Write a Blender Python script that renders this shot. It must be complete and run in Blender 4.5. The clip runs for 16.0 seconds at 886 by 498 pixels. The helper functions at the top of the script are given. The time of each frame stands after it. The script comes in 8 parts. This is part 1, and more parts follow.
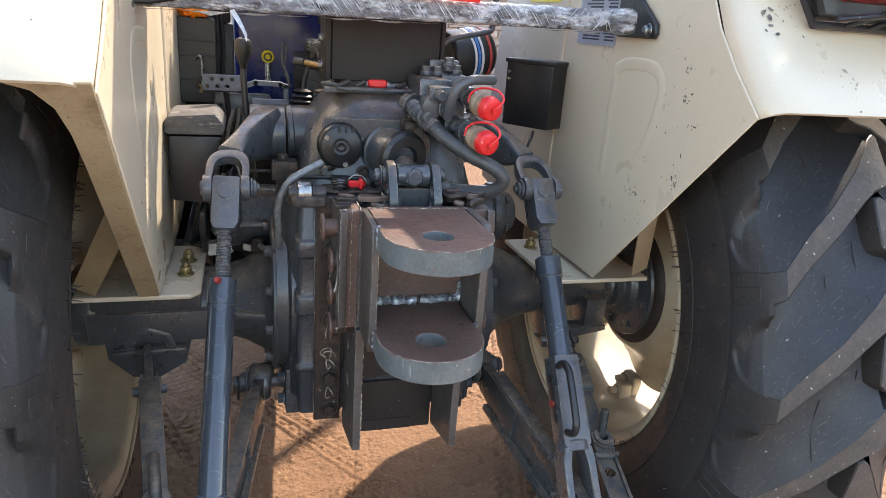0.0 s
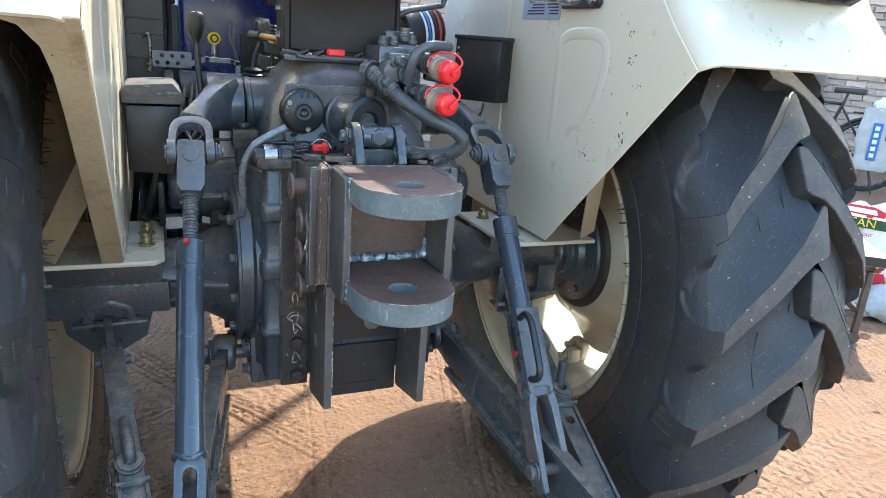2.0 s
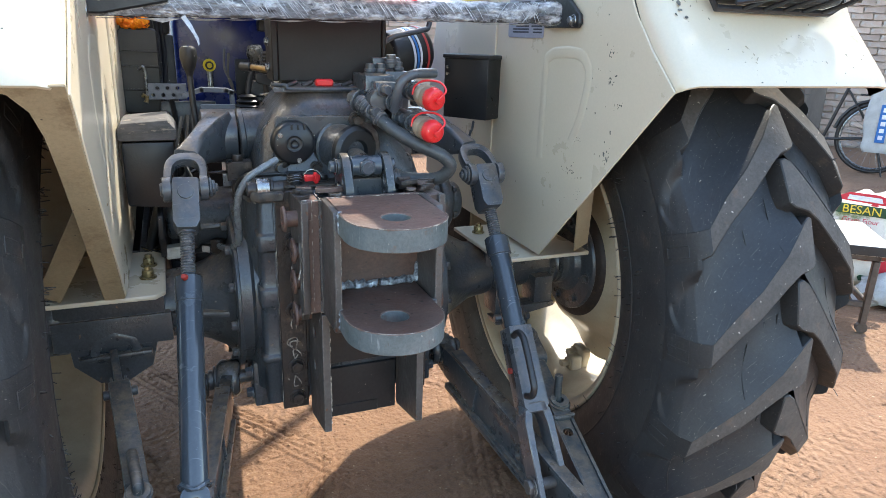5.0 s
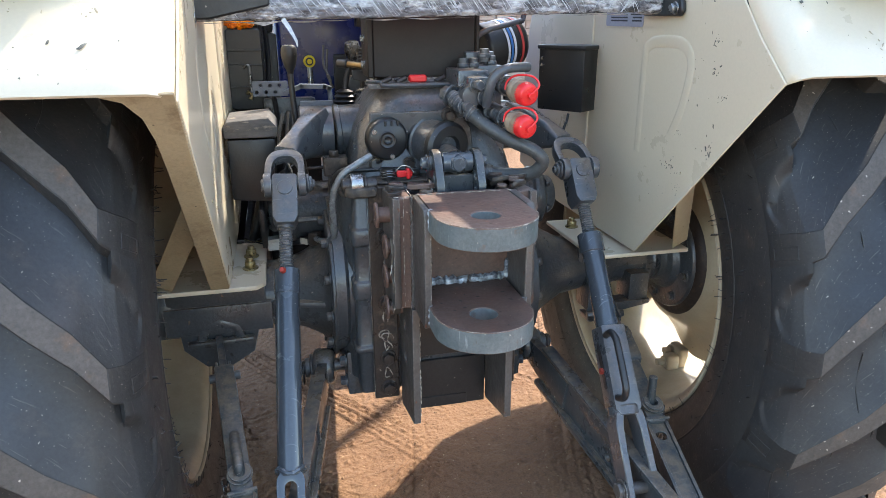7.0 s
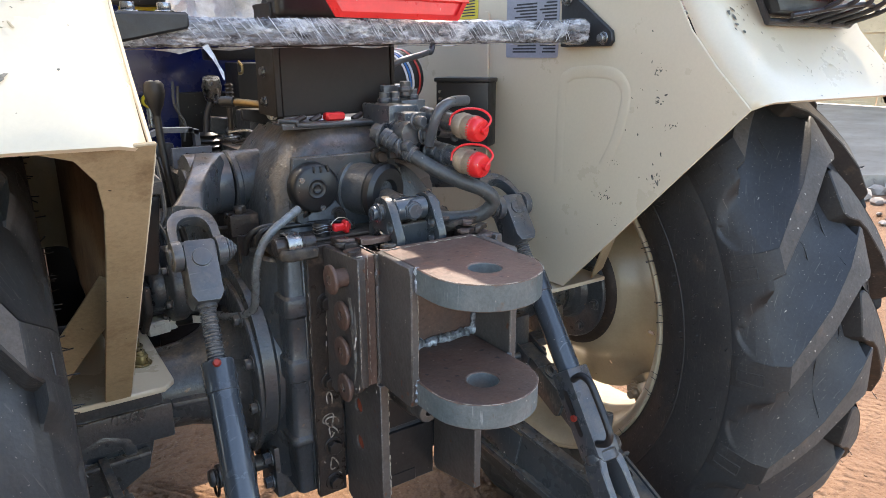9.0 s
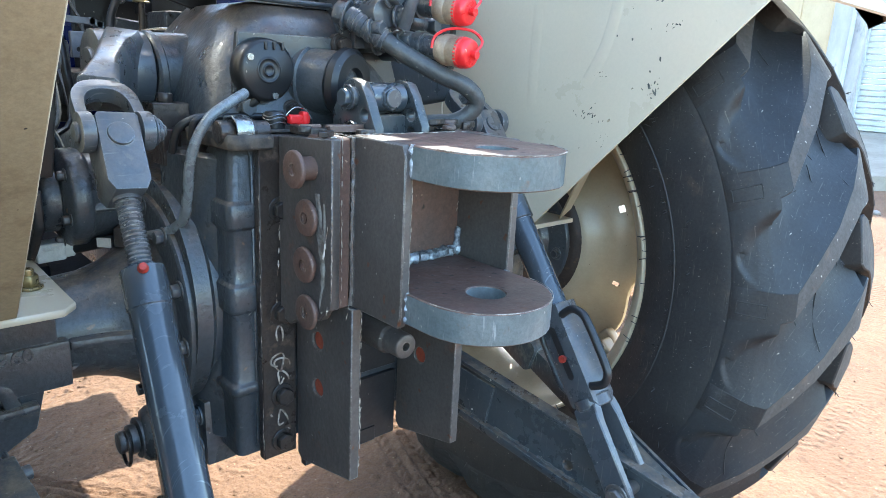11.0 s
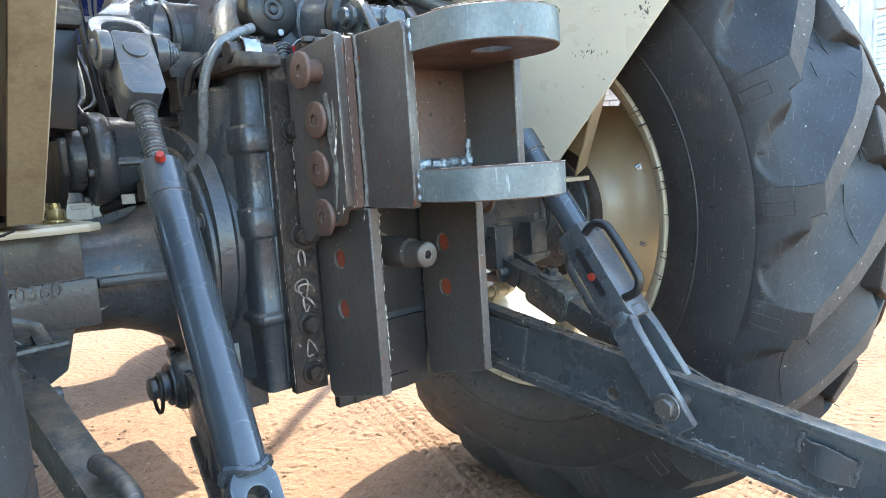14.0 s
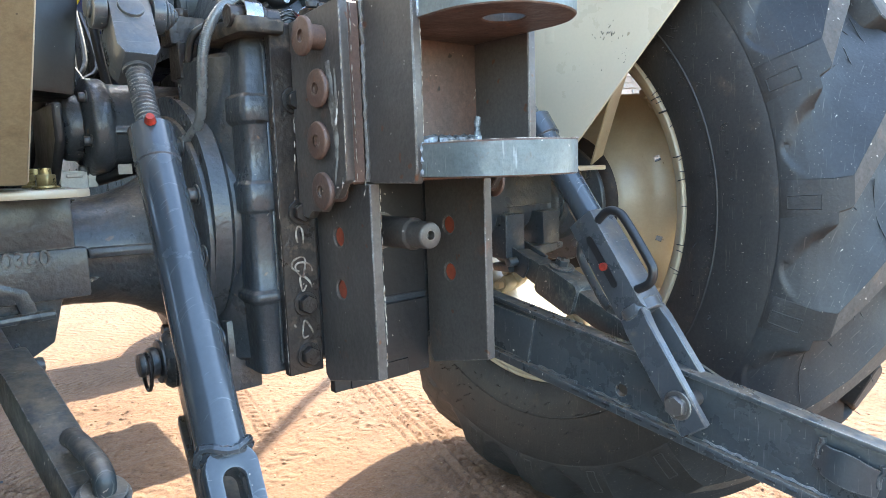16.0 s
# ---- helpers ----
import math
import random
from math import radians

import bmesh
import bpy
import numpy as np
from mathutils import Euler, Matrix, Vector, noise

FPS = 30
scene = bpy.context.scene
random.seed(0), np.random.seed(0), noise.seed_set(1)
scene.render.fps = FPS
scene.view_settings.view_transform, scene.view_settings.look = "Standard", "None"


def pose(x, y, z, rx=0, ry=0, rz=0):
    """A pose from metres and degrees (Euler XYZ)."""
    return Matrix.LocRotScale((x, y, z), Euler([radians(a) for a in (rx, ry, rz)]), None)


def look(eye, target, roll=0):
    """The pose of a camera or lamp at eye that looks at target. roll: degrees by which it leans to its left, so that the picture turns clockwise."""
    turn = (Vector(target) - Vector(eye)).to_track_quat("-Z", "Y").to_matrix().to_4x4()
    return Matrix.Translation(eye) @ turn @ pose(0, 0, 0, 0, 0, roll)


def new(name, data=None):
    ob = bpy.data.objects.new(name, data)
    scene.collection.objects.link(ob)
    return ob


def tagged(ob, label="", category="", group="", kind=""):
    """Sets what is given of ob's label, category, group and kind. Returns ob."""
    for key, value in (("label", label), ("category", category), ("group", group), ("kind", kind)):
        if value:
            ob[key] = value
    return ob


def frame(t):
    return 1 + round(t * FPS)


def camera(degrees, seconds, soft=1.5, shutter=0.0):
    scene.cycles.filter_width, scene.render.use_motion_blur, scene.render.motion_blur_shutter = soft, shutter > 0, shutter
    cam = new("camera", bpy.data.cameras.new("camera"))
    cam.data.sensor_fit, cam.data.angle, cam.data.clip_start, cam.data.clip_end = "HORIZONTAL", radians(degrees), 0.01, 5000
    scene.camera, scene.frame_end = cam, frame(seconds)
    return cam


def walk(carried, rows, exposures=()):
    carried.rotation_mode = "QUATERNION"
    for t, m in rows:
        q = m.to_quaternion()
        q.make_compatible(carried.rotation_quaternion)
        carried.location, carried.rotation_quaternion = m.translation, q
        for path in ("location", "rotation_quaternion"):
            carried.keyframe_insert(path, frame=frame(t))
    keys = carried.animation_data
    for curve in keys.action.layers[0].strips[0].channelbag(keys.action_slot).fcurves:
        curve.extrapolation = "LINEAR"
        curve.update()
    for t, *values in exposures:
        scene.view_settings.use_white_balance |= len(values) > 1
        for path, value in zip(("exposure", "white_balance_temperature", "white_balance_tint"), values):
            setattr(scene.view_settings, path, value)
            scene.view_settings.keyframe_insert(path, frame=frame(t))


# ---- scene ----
cam = camera(66.8, 16.0, soft=0.55)
EXPOSURES = [(0, 2.54, 7500, 13), (0.7, 2.82, 6200, 2), (2.5, 2.78, 6500, 3), (3.2, 2.60, 6800, 6), (5.5, 2.54, 6700, 6), (6.2, 2.57, 6700, 6), (7, 2.66, 7000, 8), (9.2, 2.46, 7350, 12), (11.3, 3.22, 5950, 0), (13, 3.38, 6450, 0), (16, 3.40, 6650, 3)]
PATH = [
    (0, (-0.26, -1.361, 1.235), (0.296, 0.45, 0.596), 4.3),
    (0.5, (-0.313, -1.401, 1.178), (0.367, 0.358, 0.511), 4.3),
    (1, (-0.312, -1.411, 1.18), (0.415, 0.329, 0.514), 3.6),
    (1.5, (-0.319, -1.411, 1.15), (0.453, 0.332, 0.545), 5.5),
    (2, (-0.336, -1.412, 1.157), (0.417, 0.342, 0.561), 4.4),
    (2.5, (-0.344, -1.414, 1.176), (0.365, 0.378, 0.64), 3.8),
    (3, (-0.307, -1.421, 1.196), (0.476, 0.354, 0.71), -0.4),
    (3.2, (-0.3, -1.421, 1.205), (0.493, 0.358, 0.749), -1.4),
    (5.3, (-0.309, -1.436, 1.217), (0.403, 0.327, 0.595), 2.0),
    (5.5, (-0.319, -1.433, 1.217), (0.395, 0.333, 0.606), 1.9),
    (6, (-0.338, -1.45, 1.2), (0.198, 0.344, 0.497), 1.4),
    (6.5, (-0.296, -1.432, 1.224), (0.165, 0.387, 0.534), -0.1),
    (7, (-0.295, -1.429, 1.234), (0.149, 0.407, 0.578), -0.1),
    (7.5, (-0.415, -1.411, 1.247), (0.233, 0.396, 0.684), 1.5),
    (8, (-0.534, -1.374, 1.242), (0.343, 0.345, 0.717), 0.4),
    (8.5, (-0.516, -1.274, 1.226), (0.452, 0.397, 0.705), -0.3),
    (9, (-0.521, -1.161, 1.218), (0.547, 0.437, 0.662), -0.0),
    (9.2, (-0.564, -1.13, 1.201), (0.682, 0.352, 0.697), 2.2),
    (11.3, (-0.52, -0.975, 0.952), (0.812, 0.423, 0.428), 2.4),
    (11.5, (-0.511, -0.981, 0.893), (0.805, 0.429, 0.362), 0.5),
    (12, (-0.529, -1.014, 0.789), (0.774, 0.423, 0.302), -2.7),
    (12.5, (-0.556, -1.009, 0.766), (0.71, 0.476, 0.324), -4.0),
    (13, (-0.567, -1.004, 0.77), (0.675, 0.521, 0.402), -2.8),
    (13.5, (-0.553, -1.018, 0.777), (0.722, 0.491, 0.467), -2.9),
    (14, (-0.555, -1.027, 0.783), (0.73, 0.485, 0.533), -3.7),
    (14.5, (-0.559, -1.025, 0.78), (0.731, 0.479, 0.508), -4.1),
    (15, (-0.543, -1.03, 0.787), (0.737, 0.493, 0.578), -4.9),
    (15.5, (-0.531, -1.023, 0.769), (0.735, 0.502, 0.497), -5.0),
    (16, (-0.519, -1.007, 0.758), (0.728, 0.534, 0.5), -1.9),
]
walk(cam, [(t, look(eye, target, roll)) for t, eye, target, roll in PATH], EXPOSURES)

# ---- light ----
SUN_AZ, SUN_EL = radians(49), radians(48)
sun_way = Vector((math.sin(SUN_AZ) * math.cos(SUN_EL), math.cos(SUN_AZ) * math.cos(SUN_EL), math.sin(SUN_EL)))
world = bpy.data.worlds.new("world")
scene.world = world
world.use_nodes = True
wn = world.node_tree.nodes
sky = wn.new("ShaderNodeTexSky")
sky.sky_type = "NISHITA"
sky.sun_disc = False
sky.sun_elevation, sky.sun_rotation = SUN_EL, SUN_AZ
sky.air_density, sky.dust_density, sky.ozone_density = 1.0, 1.0, 1.0
wn["Background"].inputs["Strength"].default_value = 0.15
world.node_tree.links.new(sky.outputs[0], wn["Background"].inputs["Color"])
sun_data = bpy.data.lights.new("sun", "SUN")
sun_data.energy, sun_data.angle, sun_data.color = 1.75, radians(0.6), (1.0, 0.95, 0.88)
sun = new("sun", sun_data)
sun.matrix_world = look(sun_way * 30, (0, 0, 0))

# ---- materials ----
def rgb(r, g, b):
    """Linear colour from 0-255 values."""
    return tuple((c / 255 / 12.92) if c / 255 < 0.04045 else ((c / 255 + 0.055) / 1.055) ** 2.4 for c in (r, g, b)) + (1,)


def material(name, base, second=None, rough=0.5, metal=0.0, scale=8.0, mix=(0.35, 0.65), third=None, third_scale=40.0,
             third_mix=(0.55, 0.7), bump=0.0, bump_scale=120.0, bump_dist=0.002, rough_var=0.12, coat=0.0, random_tint=0.0, stretch=None,
             grain=0.12, specks=None, scratch=None, dust=None, worn=None):
    """Principled surface: a base colour with patches of a second colour, specks of a third, and fine relief."""
    m = bpy.data.materials.new(name)
    m.use_nodes = True
    nt = m.node_tree
    n, link = nt.nodes, nt.links.new
    b = n["Principled BSDF"]
    tc = n.new("ShaderNodeTexCoord")
    co = tc.outputs["Object"]
    if stretch:
        mp = n.new("ShaderNodeMapping")
        mp.inputs["Scale"].default_value = stretch
        link(co, mp.inputs[0])
        co = mp.outputs[0]

    def blob(sc, lo, hi, detail=6.0):
        t = n.new("ShaderNodeTexNoise")
        t.inputs["Scale"].default_value, t.inputs["Detail"].default_value, t.inputs["Roughness"].default_value = sc, detail, 0.65
        link(co, t.inputs["Vector"])
        r = n.new("ShaderNodeMapRange")
        r.inputs[1].default_value, r.inputs[2].default_value = lo, hi
        link(t.outputs[0], r.inputs[0])
        return r.outputs[0]

    def mixed(fac, a, c):
        x = n.new("ShaderNodeMix")
        x.data_type = "RGBA"
        link(fac, x.inputs[0])
        for v, s in ((a, x.inputs[6]), (c, x.inputs[7])):
            if isinstance(v, tuple):
                s.default_value = v
            else:
                link(v, s)
        return x.outputs[2]

    col = base
    if second:
        col = mixed(blob(scale, *mix), base, second)
    if third:
        col = mixed(blob(third_scale, *third_mix), col, third)
    if scratch:
        # fine rubbed streaks, two ways
        for turn in (0.35, -0.9):
            mp = n.new("ShaderNodeMapping")
            mp.inputs["Rotation"].default_value = (turn, turn * 0.7, turn * 1.3)
            mp.inputs["Scale"].default_value = (14, 260, 14)
            link(tc.outputs["Object"], mp.inputs[0])
            t = n.new("ShaderNodeTexNoise")
            t.inputs["Scale"].default_value, t.inputs["Detail"].default_value = 1.6, 3
            link(mp.outputs[0], t.inputs["Vector"])
            r = n.new("ShaderNodeMapRange")
            r.inputs[1].default_value, r.inputs[2].default_value, r.inputs[4].default_value = 0.66, 0.74, 0.8
            link(t.outputs[0], r.inputs[0])
            col = mixed(r.outputs[0], col, scratch)
    if specks:
        # scattered flecks of dust and chips: cells per metre, size, colour, share of the cells that hold one
        for sc, size, tone, share in specks:
            v = n.new("ShaderNodeTexVoronoi")
            v.inputs["Scale"].default_value = sc
            wob = n.new("ShaderNodeVectorMath")
            t = n.new("ShaderNodeTexNoise")
            t.inputs["Scale"].default_value = sc * 1.3
            link(co, t.inputs["Vector"])
            k = n.new("ShaderNodeVectorMath")
            k.operation = "SCALE"
            k.inputs[3].default_value = 0.9 / sc
            link(t.outputs[1], k.inputs[0])
            link(co, wob.inputs[0])
            link(k.outputs[0], wob.inputs[1])
            link(wob.outputs[0], v.inputs["Vector"])
            r = n.new("ShaderNodeMapRange")
            r.inputs[1].default_value, r.inputs[2].default_value = size, size * 0.6
            link(v.outputs["Distance"], r.inputs[0])
            sep = n.new("ShaderNodeSeparateColor")
            link(v.outputs["Color"], sep.inputs[0])
            lt = n.new("ShaderNodeMath")
            lt.operation = "LESS_THAN"
            lt.inputs[1].default_value = share
            link(sep.outputs[0], lt.inputs[0])
            mu = n.new("ShaderNodeMath")
            mu.operation = "MULTIPLY"
            link(r.outputs[0], mu.inputs[0])
            link(lt.outputs[0], mu.inputs[1])
            col = mixed(mu.outputs[0], col, tone)
    if dust:
        # dust settled on faces that look up, in uneven patches
        geo, sep = n.new("ShaderNodeNewGeometry"), n.new("ShaderNodeSeparateXYZ")
        link(geo.outputs["Normal"], sep.inputs[0])
        r = n.new("ShaderNodeMapRange")
        r.inputs[1].default_value, r.inputs[2].default_value, r.inputs[4].default_value = 0.35, 0.95, 0.85
        link(sep.outputs[2], r.inputs[0])
        mu = n.new("ShaderNodeMath")
        mu.operation = "MULTIPLY"
        link(r.outputs[0], mu.inputs[0])
        link(blob(38, 0.34, 0.62), mu.inputs[1])
        col = mixed(mu.outputs[0], col, dust)
    if worn:
        # paint rubbed through on the edges
        geo, bv, dot = n.new("ShaderNodeNewGeometry"), n.new("ShaderNodeBevel"), n.new("ShaderNodeVectorMath")
        bv.samples, bv.inputs[0].default_value = 4, 0.003
        dot.operation = "DOT_PRODUCT"
        link(geo.outputs["Normal"], dot.inputs[0])
        link(bv.outputs[0], dot.inputs[1])
        r = n.new("ShaderNodeMapRange")
        r.inputs[1].default_value, r.inputs[2].default_value, r.inputs[4].default_value = 0.97, 0.80, 0.8
        link(dot.outputs["Value"], r.inputs[0])
        mu = n.new("ShaderNodeMath")
        mu.operation = "MULTIPLY"
        link(r.outputs[0], mu.inputs[0])
        link(blob(90, 0.40, 0.60), mu.inputs[1])
        col = mixed(mu.outputs[0], col, worn)
    if grain:
        t = n.new("ShaderNodeTexNoise")
        t.inputs["Scale"].default_value, t.inputs["Detail"].default_value, t.inputs["Roughness"].default_value = 190, 4, 0.8
        link(co, t.inputs["Vector"])
        r = n.new("ShaderNodeMapRange")
        r.inputs[1].default_value, r.inputs[2].default_value = 0.3, 0.7
        r.inputs[3].default_value, r.inputs[4].default_value = 1 - grain, 1 + grain
        link(t.outputs[0], r.inputs[0])
        hs = n.new("ShaderNodeHueSaturation")
        link(r.outputs[0], hs.inputs["Value"])
        if isinstance(col, tuple):
            hs.inputs["Color"].default_value = col
        else:
            link(col, hs.inputs["Color"])
        col = hs.outputs[0]
    if random_tint:
        info = n.new("ShaderNodeObjectInfo")
        hs = n.new("ShaderNodeHueSaturation")
        r = n.new("ShaderNodeMapRange")
        r.inputs[3].default_value, r.inputs[4].default_value = 1 - random_tint, 1 + random_tint
        link(info.outputs["Random"], r.inputs[0])
        link(r.outputs[0], hs.inputs["Value"])
        if isinstance(col, tuple):
            hs.inputs["Color"].default_value = col
        else:
            link(col, hs.inputs["Color"])
        col = hs.outputs[0]
    if isinstance(col, tuple):
        b.inputs["Base Color"].default_value = col
    else:
        link(col, b.inputs["Base Color"])
    r = n.new("ShaderNodeMapRange")
    r.inputs[3].default_value, r.inputs[4].default_value = max(0.03, rough - rough_var), min(1, rough + rough_var)
    link(blob(scale * 2.3, 0.3, 0.7), r.inputs[0])
    link(r.outputs[0], b.inputs["Roughness"])
    b.inputs["Metallic"].default_value = metal
    b.inputs["Coat Weight"].default_value = coat
    b.inputs["Coat Roughness"].default_value = 0.12
    if bump:
        t = n.new("ShaderNodeTexNoise")
        t.inputs["Scale"].default_value, t.inputs["Detail"].default_value = bump_scale, 5
        link(co, t.inputs["Vector"])
        bp = n.new("ShaderNodeBump")
        bp.inputs["Strength"].default_value, bp.inputs["Distance"].default_value = bump, bump_dist
        link(t.outputs[0], bp.inputs["Height"])
        link(bp.outputs[0], b.inputs["Normal"])
    return m


FLECK = rgb(178, 172, 162)
PALE = rgb(138, 132, 122)
EARTH = rgb(122, 104, 86)
GREY = material("grey_paint", rgb(64, 68, 73), rgb(76, 79, 82), 0.32, 0.0, 10, (0.4, 0.7), rgb(112, 104, 92), 34, (0.62, 0.80), 0.4, 55, grain=0.14, coat=0.25,
                specks=((60, 0.10, PALE, 0.3), (140, 0.14, FLECK, 0.14), (34, 0.10, rgb(42, 42, 43), 0.25)), scratch=rgb(106, 105, 102), dust=EARTH, worn=rgb(150, 148, 144))
ROD = material("blue_grey_enamel", rgb(56, 62, 68), rgb(65, 70, 75), 0.22, 0.0, 6, (0.4, 0.7), rgb(110, 107, 102), 60, (0.72, 0.84), 0.15, 30, coat=0.4, grain=0.07,
               specks=((55, 0.08, FLECK, 0.3), (120, 0.12, PALE, 0.15)), scratch=rgb(92, 96, 100), worn=rgb(134, 138, 142))
LINK = material("dark_link_paint", rgb(52, 57, 61), rgb(64, 67, 69), 0.3, 0.0, 8, (0.4, 0.7), rgb(104, 97, 88), 30, (0.62, 0.80), 0.4, 70, grain=0.16, coat=0.2,
                specks=((60, 0.11, FLECK, 0.35), (110, 0.14, PALE, 0.35)), scratch=rgb(100, 101, 100), dust=EARTH, worn=rgb(146, 146, 142))
CAST = material("grey_cast_iron", rgb(56, 60, 64), rgb(68, 72, 76), 0.34, 0.0, 8, (0.42, 0.70), rgb(96, 88, 78), 22, (0.64, 0.80), 0.6, 110, 0.0026, grain=0.30, coat=0.22,
                specks=((80, 0.12, PALE, 0.3), (40, 0.14, rgb(104, 86, 70), 0.25), (28, 0.16, rgb(36, 35, 35), 0.3)), dust=EARTH, worn=rgb(126, 122, 116))
DARK = material("black_paint", rgb(34, 34, 36), rgb(44, 43, 43), 0.4, 0.0, 9, (0.4, 0.8), rgb(90, 82, 72), 40, (0.68, 0.82), 0.4, 80, grain=0.2, specks=((70, 0.11, PALE, 0.25),))
PLASTIC = material("black_plastic", rgb(30, 30, 31), rgb(40, 40, 41), 0.38, 0.0, 12, (0.4, 0.8), rgb(80, 76, 72), 24, (0.70, 0.88), 0.15, 160, grain=0.12, specks=((90, 0.10, PALE, 0.2),))
RUST = material("rusty_steel", rgb(104, 78, 67), rgb(84, 71, 65), 0.5, 0.1, 7, (0.35, 0.65), rgb(128, 84, 62), 30, (0.60, 0.80), 0.5, 110, grain=0.24,
                worn=rgb(172, 158, 144), specks=((110, 0.14, rgb(160, 138, 120), 0.2), (60, 0.2, rgb(52, 43, 39), 0.35)))
MILL = material("mill_scale_steel", rgb(88, 83, 80), rgb(72, 66, 62), 0.42, 0.2, 6, (0.4, 0.7), rgb(110, 80, 64), 18, (0.62, 0.80), 0.5, 90, grain=0.22,
                worn=rgb(172, 168, 160), specks=((90, 0.15, rgb(150, 146, 138), 0.25), (50, 0.2, rgb(96, 66, 50), 0.25)))
FLAME = material("flame_cut_steel", rgb(92, 101, 102), rgb(112, 118, 118), 0.42, 0.2, 14, (0.35, 0.65), rgb(104, 80, 64), 30, (0.60, 0.76), 0.6, 60, grain=0.2,
                 specks=((80, 0.15, rgb(164, 162, 154), 0.3),), scratch=rgb(140, 146, 146))
WELD = material("weld_bead", rgb(178, 186, 194), rgb(92, 94, 98), 0.4, 0.35, 60, (0.4, 0.6), bump=1.0, bump_scale=180, grain=0.3)
CHALK = material("white_scale", rgb(176, 168, 156), rgb(104, 88, 76), 0.8, 0.0, 60, (0.42, 0.58), bump=0.8, bump_scale=160, grain=0.3)
GREASY = material("greasy_black_steel", rgb(46, 43, 42), rgb(66, 56, 49), 0.34, 0.15, 12, (0.4, 0.7), rgb(104, 88, 74), 34, (0.58, 0.74), 0.8, 120, grain=0.28, specks=((70, 0.14, PALE, 0.3),))
CREAM = material("cream_paint", rgb(201, 188, 164), rgb(204, 192, 169), 0.28, 0.0, 3, (0.2, 0.8), rgb(200, 186, 160), 1.2, (0.2, 0.9), 0.0, 12, rough_var=0.012, coat=0.2, grain=0.03,
                 specks=((30, 0.05, rgb(110, 98, 82), 0.3), (75, 0.07, rgb(140, 130, 112), 0.16)))
CREAM_RIM = material("cream_rim_paint", rgb(180, 165, 138), rgb(160, 144, 118), 0.42, 0.0, 7, (0.4, 0.7), rgb(146, 118, 86), 24, (0.68, 0.8), 0.05, 60, coat=0.25, grain=0.05,
                     specks=((60, 0.10, rgb(110, 84, 60), 0.2),))
RUBBER = material("tyre_rubber", rgb(39, 38, 38), rgb(47, 45, 43), 0.55, 0.0, 9, (0.35, 0.7), rgb(78, 64, 53), 18, (0.60, 0.80), 0.3, 200, rough_var=0.12, grain=0.3,
                  specks=((90, 0.10, rgb(150, 142, 130), 0.16), (45, 0.055, rgb(150, 138, 122), 0.25), (200, 0.17, rgb(112, 104, 94), 0.3)), scratch=rgb(78, 72, 66))
HOLLOW = material("clean_tyre_rubber", rgb(37, 38, 40), rgb(45, 45, 45), 0.52, 0.0, 6, (0.35, 0.7), rgb(72, 62, 54), 9, (0.58, 0.86), 0.2, 220, grain=0.24,
                  specks=((75, 0.08, rgb(156, 148, 136), 0.14), (160, 0.12, rgb(100, 92, 84), 0.25), (210, 0.17, rgb(110, 104, 96), 0.3)), scratch=rgb(78, 74, 70))
TREAD = material("dusty_tread_rubber", rgb(86, 79, 73), rgb(62, 58, 54), 0.8, 0.0, 9, (0.35, 0.7), rgb(100, 80, 64), 24, (0.58, 0.78), 0.6, 100, grain=0.24,
                 specks=((90, 0.15, rgb(170, 160, 146), 0.3), (45, 0.2, rgb(64, 58, 53), 0.35)))
WELL_BROWN = material("patchy_brown_paint", rgb(112, 88, 66), rgb(136, 112, 86), 0.85, 0.0, 7, (0.4, 0.7), rgb(84, 60, 42), 24, (0.56, 0.74), 0.5, 60, grain=0.2)
LIP_TAN = material("tan_speckled_cream", rgb(140, 122, 94), rgb(160, 144, 116), 0.7, 0.0, 5, (0.35, 0.7), rgb(112, 92, 68), 14, (0.56, 0.74), 0.3, 60, grain=0.15,
                  specks=((50, 0.09, rgb(52, 44, 36), 0.3),))
CHROME = material("bare_steel", rgb(150, 152, 154), rgb(110, 110, 110), 0.28, 0.9, 30, (0.4, 0.7), bump=0.1)
BRASS = material("zinc_yellow_bolt", rgb(160, 142, 100), rgb(120, 106, 78), 0.32, 0.75, 40, (0.4, 0.7), bump=0.1)
RED = material("red_plastic", rgb(232, 46, 48), rgb(214, 34, 38), 0.35, 0.0, 20, (0.4, 0.7), coat=0.2, grain=0.05, specks=((80, 0.14, rgb(220, 150, 140), 0.25),))
REDPAINT = material("red_paint_dab", rgb(170, 50, 38), rgb(130, 48, 36), 0.6, 0.0, 90, (0.4, 0.6))
HOSE = material("rubber_hose", rgb(60, 62, 63), rgb(78, 79, 78), 0.42, 0.0, 40, (0.4, 0.7), rgb(108, 100, 90), 26, (0.60, 0.8), 0.4, 200, grain=0.2, specks=((90, 0.16, PALE, 0.3),))
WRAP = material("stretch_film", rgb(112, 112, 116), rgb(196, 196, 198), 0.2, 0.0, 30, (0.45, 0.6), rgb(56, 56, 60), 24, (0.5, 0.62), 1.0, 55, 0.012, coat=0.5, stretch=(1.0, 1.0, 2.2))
BLUE = material("blue_enamel", rgb(14, 32, 100), rgb(16, 30, 78), 0.28, 0.0, 6, (0.4, 0.7), coat=0.4, specks=((70, 0.1, rgb(90, 90, 100), 0.2),))



